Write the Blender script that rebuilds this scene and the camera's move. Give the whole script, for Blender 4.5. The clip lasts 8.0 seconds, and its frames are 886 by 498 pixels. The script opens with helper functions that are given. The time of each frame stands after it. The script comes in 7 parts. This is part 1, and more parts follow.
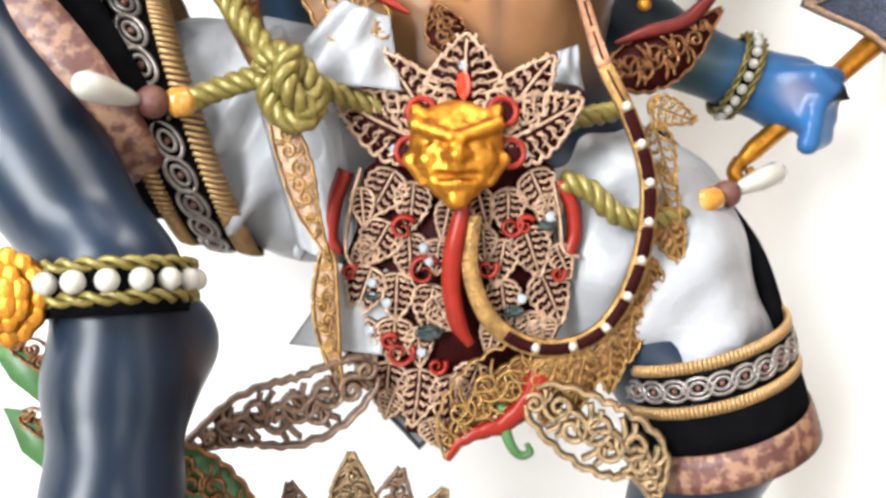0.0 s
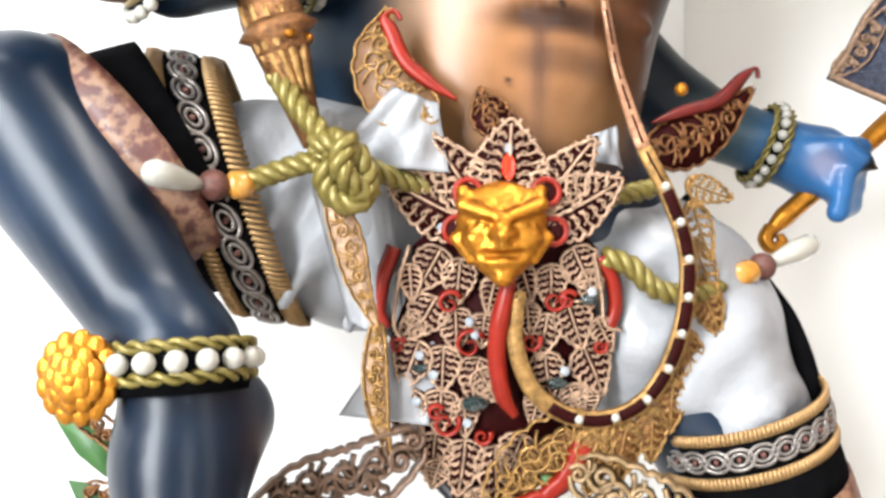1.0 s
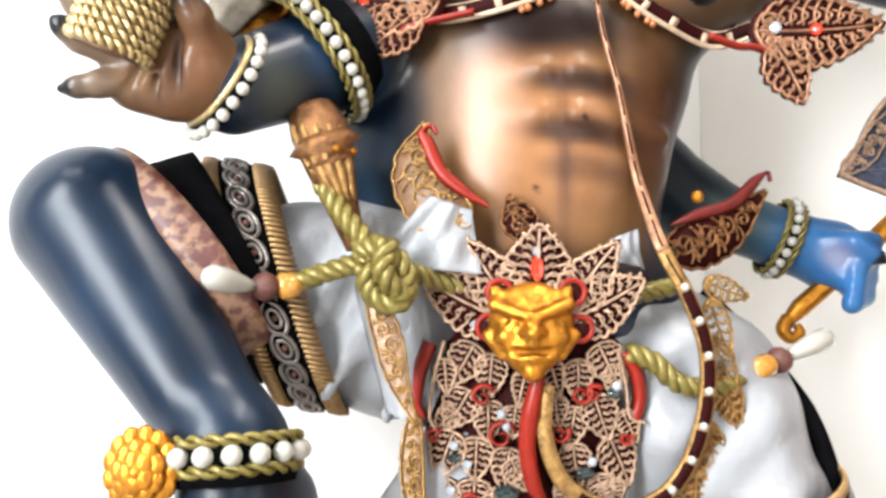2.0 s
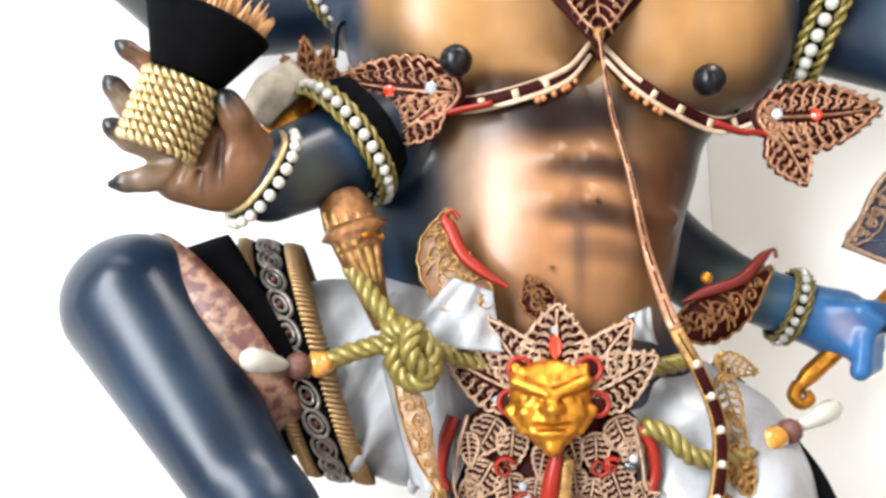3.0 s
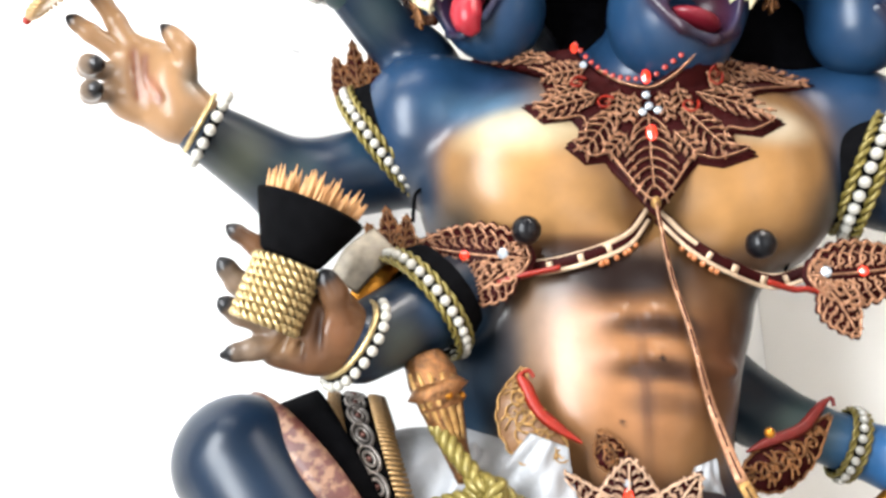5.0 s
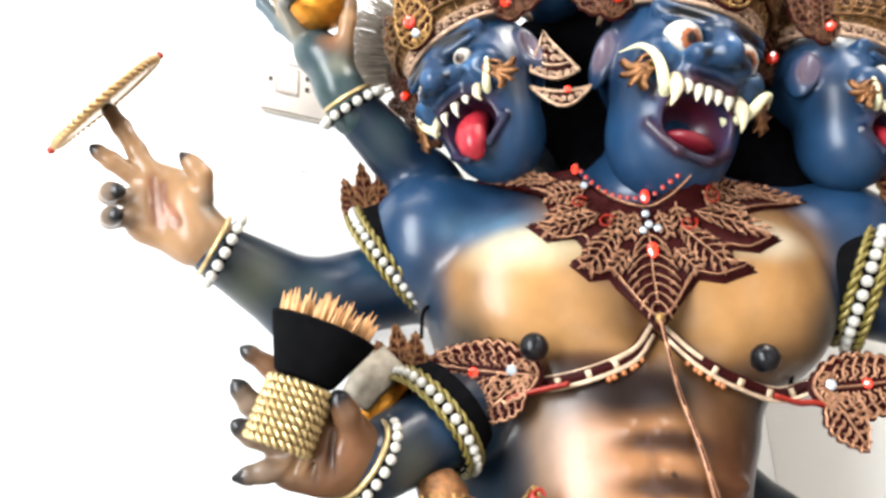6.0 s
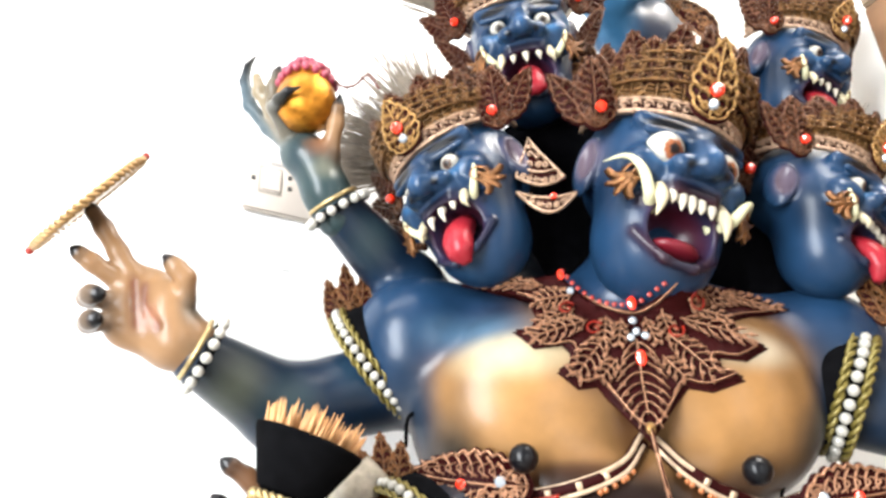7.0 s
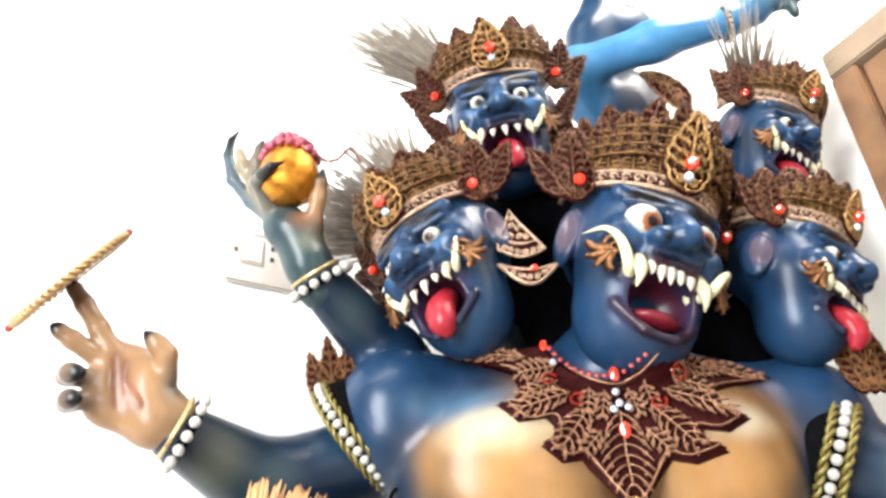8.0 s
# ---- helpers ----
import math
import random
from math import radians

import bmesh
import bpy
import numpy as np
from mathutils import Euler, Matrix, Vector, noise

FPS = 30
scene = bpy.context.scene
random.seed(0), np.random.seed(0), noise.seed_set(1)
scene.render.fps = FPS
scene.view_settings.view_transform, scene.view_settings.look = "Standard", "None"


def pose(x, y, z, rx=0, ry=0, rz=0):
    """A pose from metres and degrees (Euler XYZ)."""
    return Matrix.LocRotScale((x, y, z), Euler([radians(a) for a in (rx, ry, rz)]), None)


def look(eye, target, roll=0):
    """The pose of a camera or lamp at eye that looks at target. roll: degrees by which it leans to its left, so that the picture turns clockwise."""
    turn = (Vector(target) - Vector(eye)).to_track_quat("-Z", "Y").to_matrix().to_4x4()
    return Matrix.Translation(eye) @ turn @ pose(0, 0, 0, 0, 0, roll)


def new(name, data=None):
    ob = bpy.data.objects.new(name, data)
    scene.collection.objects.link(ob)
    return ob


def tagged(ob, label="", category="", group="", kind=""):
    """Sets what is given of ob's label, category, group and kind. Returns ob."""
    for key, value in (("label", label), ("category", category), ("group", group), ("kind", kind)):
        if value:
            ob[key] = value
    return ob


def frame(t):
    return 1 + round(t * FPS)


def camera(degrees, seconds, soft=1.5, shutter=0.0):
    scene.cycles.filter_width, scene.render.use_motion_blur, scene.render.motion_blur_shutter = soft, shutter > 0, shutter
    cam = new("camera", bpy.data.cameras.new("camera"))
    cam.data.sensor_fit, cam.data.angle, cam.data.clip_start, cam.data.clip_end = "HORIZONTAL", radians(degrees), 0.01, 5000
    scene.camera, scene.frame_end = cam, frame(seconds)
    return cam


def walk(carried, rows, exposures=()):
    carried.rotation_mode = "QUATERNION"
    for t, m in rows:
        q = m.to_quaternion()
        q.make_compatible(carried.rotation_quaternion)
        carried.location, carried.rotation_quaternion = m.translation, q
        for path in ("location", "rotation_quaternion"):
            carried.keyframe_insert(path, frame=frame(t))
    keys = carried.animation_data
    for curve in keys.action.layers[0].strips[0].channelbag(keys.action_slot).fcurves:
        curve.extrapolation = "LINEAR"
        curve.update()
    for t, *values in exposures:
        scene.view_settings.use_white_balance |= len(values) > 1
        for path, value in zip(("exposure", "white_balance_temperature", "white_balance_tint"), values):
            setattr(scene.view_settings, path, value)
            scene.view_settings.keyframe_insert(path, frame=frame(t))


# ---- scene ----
cam = camera(57.0, 8.0, soft=3.0)
METRES, EYE, TILT, LEAN, TURN = 0.4, 0.8, -2.0, 0.0, 0.0
ROWS = [
    (0.0, 0.0, 0.0, 0.0, 0.0, 0.0, -0.0),
    (0.5, -0.0488, -0.0256, 0.0156, 0.15, 1.16, -0.28),
    (1.0, -0.068, -0.0681, 0.073, 1.06, 2.92, 0.1),
    (1.5, -0.081, -0.1404, 0.1108, 1.95, 5.46, 0.12),
    (3.0, -0.1137, -0.3372, 0.2112, 3.43, 10.57, 0.22),
    (3.5, -0.1273, -0.4167, 0.2742, 4.12, 11.84, 0.59),
    (4.0, -0.1792, -0.481, 0.293, 5.01, 13.54, 0.21),
    (4.5, -0.198, -0.5275, 0.3307, 5.72, 14.79, 0.22),
    (6.0, -0.228, -0.6516, 0.3768, 6.23, 24.17, 1.17),
    (6.5, -0.2678, -0.6544, 0.421, 5.09, 27.82, 1.62),
    (7.0, -0.2919, -0.663, 0.439, 3.87, 30.23, 1.77),
    (7.5, -0.296, -0.6915, 0.4456, 3.18, 32.17, 2.14),
    (8.0, -0.289, -0.7011, 0.4663, 3.1, 34.37, 2.89),
]
walk(cam, [(t, pose(0, 0, EYE, TILT, LEAN, TURN) @ pose(METRES * x, METRES * y, METRES * z, 90 + pitch, roll, yaw)) for t, x, y, z, yaw, pitch, roll in ROWS])


# ---------------------------------------------------------------- light
world = bpy.data.worlds.new("world")
scene.world = world
world.use_nodes = True
bg = world.node_tree.nodes["Background"]
bg.inputs["Color"].default_value = (0.9, 0.95, 1.0, 1)
bg.inputs["Strength"].default_value = 0.4


def area_lamp(name, eye, target, sx, sy, watts, colour):
    data = bpy.data.lights.new(name, "AREA")
    data.shape, data.size, data.size_y, data.energy, data.color = "RECTANGLE", sx, sy, watts, colour
    ob = new(name, data)
    ob.matrix_world = look(eye, target)
    return ob


# daylight in the tall window behind the viewer
area_lamp("window_daylight", (-1.19, -1.07, 1.57), (-0.34, -0.54, 1.57), 0.74, 2.0, 240, (0.93, 0.97, 1.0))
# added fill lamps, all unseen: one at a doorway, two under the ceiling
area_lamp("doorway_fill", (0.90, -1.62, 1.25), (0.37, -0.77, 1.25), 0.72, 2.0, 30, (0.97, 0.98, 1.0))
area_lamp("ceiling_fill_light", (-0.75, -0.15, 3.12), (-0.75, -0.149, 0.0), 1.5, 0.25, 30, (0.98, 0.98, 0.97))
area_lamp("ceiling_fill_light", (0.75, 0.1, 3.12), (0.75, 0.101, 0.0), 0.25, 1.5, 88, (1.0, 0.95, 0.89))
scene.view_settings.exposure = -0.20

# ---------------------------------------------------------------- materials
def mat(name, colour, rough=0.5, metal=0.0, vary=0.25, scale=30.0, bump=0.15, bscale=120.0, attr=False, coat=0.0, second=None, spec=0.5, depth=0.002):
    m = bpy.data.materials.new(name)
    m.use_nodes = True
    n, l = m.node_tree.nodes, m.node_tree.links
    b = n["Principled BSDF"]
    tc = n.new("ShaderNodeTexCoord")
    n1 = n.new("ShaderNodeTexNoise")
    n1.inputs["Scale"].default_value, n1.inputs["Detail"].default_value = scale, 5
    l.new(tc.outputs["Object"], n1.inputs["Vector"])
    mix = n.new("ShaderNodeMix")
    mix.data_type, mix.blend_type = "RGBA", "MULTIPLY"
    ramp = n.new("ShaderNodeValToRGB")
    ramp.color_ramp.elements[0].position, ramp.color_ramp.elements[1].position = 0.3, 0.7
    lo = 1 - vary
    ramp.color_ramp.elements[0].color = (lo, lo, lo, 1)
    ramp.color_ramp.elements[1].color = (1, 1, 1, 1)
    l.new(n1.outputs["Fac"], ramp.inputs["Fac"])
    mix.inputs[0].default_value = 1
    l.new(ramp.outputs["Color"], mix.inputs[7])
    if attr:
        a = n.new("ShaderNodeAttribute")
        a.attribute_name = "paint"
        l.new(a.outputs["Color"], mix.inputs[6])
    elif second:
        n3 = n.new("ShaderNodeTexNoise")
        n3.inputs["Scale"].default_value, n3.inputs["Detail"].default_value = scale * 2.7, 3
        l.new(tc.outputs["Object"], n3.inputs["Vector"])
        r3 = n.new("ShaderNodeValToRGB")
        r3.color_ramp.elements[0].position, r3.color_ramp.elements[1].position = 0.45, 0.58
        r3.color_ramp.elements[0].color, r3.color_ramp.elements[1].color = (*colour, 1), (*second, 1)
        l.new(n3.outputs["Fac"], r3.inputs["Fac"])
        l.new(r3.outputs["Color"], mix.inputs[6])
    else:
        mix.inputs[6].default_value = (*colour, 1)
    l.new(mix.outputs[2], b.inputs["Base Color"])
    b.inputs["Metallic"].default_value = metal
    rr = n.new("ShaderNodeMapRange")
    rr.inputs["To Min"].default_value, rr.inputs["To Max"].default_value = max(0.03, rough - 0.08), min(1, rough + 0.1)
    l.new(n1.outputs["Fac"], rr.inputs["Value"])
    l.new(rr.outputs["Result"], b.inputs["Roughness"])
    b.inputs["Coat Weight"].default_value, b.inputs["Coat Roughness"].default_value = coat, 0.12
    b.inputs["Specular IOR Level"].default_value = spec
    if bump:
        n2 = n.new("ShaderNodeTexNoise")
        n2.inputs["Scale"].default_value, n2.inputs["Detail"].default_value = bscale, 4
        l.new(tc.outputs["Object"], n2.inputs["Vector"])
        bp = n.new("ShaderNodeBump")
        bp.inputs["Strength"].default_value, bp.inputs["Distance"].default_value = bump, depth
        l.new(n2.outputs["Fac"], bp.inputs["Height"])
        l.new(bp.outputs["Normal"], b.inputs["Normal"])
    return m


SKIN = mat("airbrushed_paint", (1, 1, 1), 0.32, vary=0.34, scale=14, bump=0.07, bscale=40, attr=True, coat=0.03, spec=0.22)
# for unseen walls, kept dark to cut reflections on the statue
DIM = mat("dark_unseen_wall", (0.10, 0.085, 0.07), 0.8, vary=0.2, scale=3)
PLASTER = mat("white_plaster", (0.90, 0.90, 0.89), 0.85, vary=0.05, scale=3, bump=0.15, bscale=60)
CREAM = mat("cream_plaster", (0.95, 0.925, 0.88), 0.85, vary=0.04, scale=3, bump=0.15, bscale=60)
# unseen floor and ceiling, darkened to weaken the bounced light
TILE = mat("floor_tile", (0.36, 0.33, 0.30), 0.4, vary=0.15, scale=5)
BOARDS = mat("dark_unseen_ceiling", (0.16, 0.12, 0.085), 0.6, vary=0.35, scale=6)
WOOD = mat("brown_wood", (0.20, 0.10, 0.045), 0.5, vary=0.5, scale=12, bscale=80)
LIGHTWOOD = mat("pale_wood_trim", (0.24, 0.17, 0.11), 0.6, vary=0.3, scale=12)
CLOTH = mat("white_satin_cloth", (0.231, 0.236, 0.248), 0.42, vary=0.08, scale=10, bump=0.7, bscale=16, depth=0.012)
BLACK = mat("black_velvet", (0.003, 0.003, 0.0035), 0.95, vary=0.5, scale=60, spec=0.02)
BROCADE = mat("brown_brocade", (0.076, 0.020, 0.014), 0.5, vary=0.3, scale=34, second=(0.20, 0.105, 0.060), bump=0.4)
GOLD = mat("gold_paint", (0.47, 0.190, 0.018), 0.34, metal=0.85, vary=0.45, scale=90, bump=0.5, bscale=220)
OLDGOLD = mat("carved_gilt_leather", (0.393, 0.222, 0.071), 0.30, metal=0.6, vary=0.6, scale=140, bump=0.9, bscale=400)
BROWNGILT = mat("brown_gilt_leather", (0.242, 0.104, 0.035), 0.30, metal=0.65, vary=0.7, scale=150, bump=0.9, bscale=400)
PALEGOLD = mat("pale_gold_cord", (0.470, 0.353, 0.168), 0.32, metal=0.75, vary=0.4, scale=160, bump=0.5, bscale=260)
DOMEGILT = mat("dark_gilt_leather", (0.206, 0.100, 0.031), 0.30, metal=0.6, vary=0.7, scale=150, bump=0.9, bscale=400)
CROWNGILT = mat("red_brown_gilt_leather", (0.122, 0.045, 0.017), 0.30, metal=0.65, vary=0.8, scale=150, bump=0.9, bscale=400)
PALEGILT = mat("pale_gilt_edge", (0.50, 0.325, 0.215), 0.32, metal=0.4, vary=0.6, scale=160, bump=0.9, bscale=420)
PENDGILT = mat("copper_gilt_leather", (0.38, 0.19, 0.105), 0.32, metal=0.5, vary=0.5, scale=160, bump=0.6, bscale=400)
CREAMGILT = mat("cream_gilt_leather", (0.469, 0.340, 0.227), 0.35, metal=0.2, vary=0.35, scale=120, bump=0.4, bscale=300)
COPPERBEAD = mat("copper_bead", (0.34, 0.11, 0.03), 0.35, vary=0.3, scale=80, coat=0.3)
DARKRED = mat("dark_red_lacquer", (0.10, 0.008, 0.006), 0.4, vary=0.4, scale=60, spec=0.25)
REDBEAD = mat("dull_red_bead", (0.28, 0.025, 0.015), 0.35, vary=0.3, scale=80)
LEATHER = mat("pierced_brown_leather", (0.135, 0.075, 0.045), 0.32, metal=0.3, vary=0.6, scale=120, bump=0.6, bscale=300)
PALELEATHER = mat("pierced_pale_leather", (0.27, 0.175, 0.085), 0.32, metal=0.35, vary=0.6, scale=120, bump=0.6, bscale=300)
MAROON = mat("maroon_leather", (0.022, 0.0022, 0.0022), 0.6, vary=0.4, scale=60, spec=0.06)
RED = mat("red_lacquer", (0.206, 0.011, 0.004), 0.36, vary=0.35, scale=60, spec=0.25)
ROPE = mat("olive_gold_cord", (0.174, 0.136, 0.030), 0.38, metal=0.35, vary=0.35, scale=200, bump=0.3)
PEARL = mat("pearl", (0.311, 0.300, 0.265), 0.22, vary=0.06, scale=40, bump=0, coat=0.5)
TRIM = mat("gold_braid", (0.336, 0.202, 0.081), 0.4, metal=0.45, vary=0.4, scale=300, bump=0.4)
SILVER = mat("silver_chain", (0.212, 0.188, 0.171), 0.35, metal=0.6, vary=0.35, scale=150)
RUBY = mat("red_glass_gem", (0.75, 0.03, 0.01), 0.08, vary=0.1, bump=0, coat=1.0)
CRYSTAL = mat("clear_crystal_gem", (0.36, 0.40, 0.44), 0.08, metal=0.4, vary=0.1, bump=0, coat=1.0)
DARKSTONE = mat("black_stone_gem", (0.01, 0.02, 0.02), 0.08, vary=0.1, bump=0, coat=1.0)
AMBER = mat("amber_bead", (0.417, 0.188, 0.027), 0.25, vary=0.3, scale=60, coat=0.5)
BROWNBEAD = mat("dark_brown_bead", (0.10, 0.03, 0.02), 0.6, vary=0.5, scale=250, bump=0.8)
HAIR = mat("grey_horsehair", (0.17, 0.135, 0.10), 0.6, vary=0.5, scale=60, bump=0)
HAIRDARK = mat("black_hair", (0.002, 0.002, 0.0025), 0.95, vary=0.5, scale=60, bump=0.3, spec=0.0)
GREEN = mat("green_leaf_paint", (0.034, 0.109, 0.025), 0.5, vary=0.4, scale=40)
PLASTIC = mat("ivory_plastic", (0.423, 0.378, 0.333), 0.35, vary=0.05, scale=20, bump=0.05)
DARKHOLE = mat("dark_slot", (0.02, 0.02, 0.02), 0.6, bump=0)
FLAME = mat("pale_straw", (0.443, 0.228, 0.086), 0.6, vary=0.35, scale=100)
SPARKLE = mat("blue_black_glitter", (0.012, 0.016, 0.035), 0.35, vary=0.6, scale=250, bump=0.8, second=(0.08, 0.10, 0.16))
STEEL = mat("dark_steel", (0.05, 0.05, 0.055), 0.35, metal=0.8, vary=0.4)

# ---------------------------------------------------------------- building tools
V = Vector


def link_mesh(name, verts, faces, material, parent=None, label="", smooth=True, colours=None):
    me = bpy.data.meshes.new(name)
    me.from_pydata([tuple(v) for v in verts], [], [tuple(f) for f in faces])
    if smooth:
        me.polygons.foreach_set("use_smooth", [True] * len(me.polygons))
    if colours is not None:
        at = me.color_attributes.new("paint", "FLOAT_COLOR", "POINT")
        at.data.foreach_set("color", np.column_stack([np.clip(colours, 0, 1), np.ones(len(colours))]).astype(np.float32).ravel())
    for m in material if isinstance(material, (list, tuple)) else (material,):
        me.materials.append(m)
    ob = new(name, me)
    if parent:
        ob.parent = parent
    if label:
        tagged(ob, label)
    return ob


def thing(name, label, category, group="", kind="", at=(0, 0, 0)):
    ob = new(name)
    ob.location = at
    ob.empty_display_size = 0.05
    return tagged(ob, label, category, group, kind)


class Soup:
    """Verts, faces and paint of one mesh."""

    def __init__(self):
        self.v, self.f, self.c, self.n = [], [], [], 0

    def add(self, verts, faces, colour=(1, 1, 1)):
        verts = np.asarray([tuple(v) for v in verts], float).reshape(-1, 3)
        self.v.append(verts)
        self.f.extend([tuple(int(i) + self.n for i in f) for f in faces])
        c = np.asarray(colour, float)
        self.c.append(np.tile(c, (len(verts), 1)) if c.ndim == 1 else c)
        self.n += len(verts)
        return self

    def link(self, name, material, parent=None, label="", paint=False, smooth=True):
        return link_mesh(name, np.vstack(self.v), self.f, material, parent, label, smooth, np.vstack(self.c) if paint else None)


def ball(c, r, seg=12, rings=8, rot=None):
    c = np.array(c, float)
    r = np.array((r, r, r) if np.isscalar(r) else r, float)
    vs = [(0, 0, 1)]
    for i in range(1, rings):
        a = math.pi * i / rings
        vs += [(math.sin(a) * math.cos(2 * math.pi * j / seg), math.sin(a) * math.sin(2 * math.pi * j / seg), math.cos(a)) for j in range(seg)]
    vs.append((0, 0, -1))
    fs = [(0, 1 + j, 1 + (j + 1) % seg) for j in range(seg)]
    for i in range(rings - 2):
        o = 1 + i * seg
        fs += [(o + j, o + seg + j, o + seg + (j + 1) % seg, o + (j + 1) % seg) for j in range(seg)]
    o, e = 1 + (rings - 2) * seg, 1 + (rings - 1) * seg
    fs += [(o + j, e, o + (j + 1) % seg) for j in range(seg)]
    vs = np.array(vs) * r
    if rot is not None:
        vs = vs @ np.array(rot).T
    return vs + c, fs


def smooth_path(pts, n=12):
    """Catmull-Rom through the points."""
    p = [np.array(q, float) for q in pts]
    p = [2 * p[0] - p[1]] + p + [2 * p[-1] - p[-2]]
    out = []
    for i in range(1, len(p) - 2):
        for k in range(n):
            t = k / n
            out.append(0.5 * (2 * p[i] + (p[i + 1] - p[i - 1]) * t + (2 * p[i - 1] - 5 * p[i] + 4 * p[i + 1] - p[i + 2]) * t * t + (3 * p[i] - p[i - 1] - 3 * p[i + 1] + p[i + 2]) * t ** 3))
    out.append(p[-2])
    return np.array(out)


def frames(path):
    """Tangent and two normals along a path, without twist."""
    path = np.asarray(path, float)
    tan = np.gradient(path, axis=0)
    tan /= np.linalg.norm(tan, axis=1)[:, None] + 1e-12
    ref = np.array((0.0, 0.0, 1.0)) if abs(tan[0][2]) < 0.9 else np.array((1.0, 0.0, 0.0))
    n = ref - tan[0] * ref.dot(tan[0])
    out = []
    for t in tan:
        n = n - t * n.dot(t)
        n /= np.linalg.norm(n) + 1e-12
        out.append((t, n.copy(), np.cross(t, n)))
    return out


def tube(path, radius, seg=8, closed=False, caps=True):
    path = np.asarray(path, float)
    rad = np.full(len(path), radius) if np.isscalar(radius) else np.interp(np.linspace(0, 1, len(path)), np.linspace(0, 1, len(radius)), radius)
    vs, fs = [], []
    for p, r, (t, a, b) in zip(path, rad, frames(path)):
        vs += [p + r * (a * math.cos(2 * math.pi * j / seg) + b * math.sin(2 * math.pi * j / seg)) for j in range(seg)]
    m = len(path)
    for i in range(m if closed else m - 1):
        o, e = i * seg, ((i + 1) % m) * seg
        fs += [(o + j, o + (j + 1) % seg, e + (j + 1) % seg, e + j) for j in range(seg)]
    if caps and not closed:
        fs += [tuple(range(seg - 1, -1, -1)), tuple(range((m - 1) * seg, m * seg))]
    return vs, fs


def twisted(path, r, strands=3, turns=40.0, seg=6):
    """A laid cord: strands wound round the path. turns: per metre."""
    path = np.asarray(path, float)
    d = np.concatenate([[0], np.cumsum(np.linalg.norm(np.diff(path, axis=0), axis=1))])
    k = max(8, int(d[-1] * turns * 8))
    s = np.linspace(0, d[-1], k)
    fine = np.column_stack([np.interp(s, d, path[:, i]) for i in range(3)])
    fr = frames(fine)
    out = Soup()
    for q in range(strands):
        ph = 2 * math.pi * (q / strands + s * turns / 1.0)
        line = [p + 0.54 * r * (a * math.cos(h) + b * math.sin(h)) for p, h, (t, a, b) in zip(fine, ph, fr)]
        out.add(*tube(line, r * 0.50, seg))
    return out


# signed distances, blended and cut on a grid
def sd_cone(p, a, b, ra, rb):
    a, b = np.array(a, float), np.array(b, float)
    ab = b - a
    t = np.clip(((p - a) @ ab) / (ab @ ab + 1e-12), 0, 1)
    return np.linalg.norm(p - a - t[..., None] * ab, axis=-1) - (ra + (rb - ra) * t)


def sd_ball(p, c, r, rot=None):
    q = p - np.array(c, float)
    if rot is not None:
        q = q @ np.array(rot)
    r = np.array(r, float)
    k0 = np.linalg.norm(q / r, axis=-1)
    k1 = np.linalg.norm(q / (r * r), axis=-1) + 1e-9
    return k0 * (k0 - 1) / k1


PIGMENT = 0.50


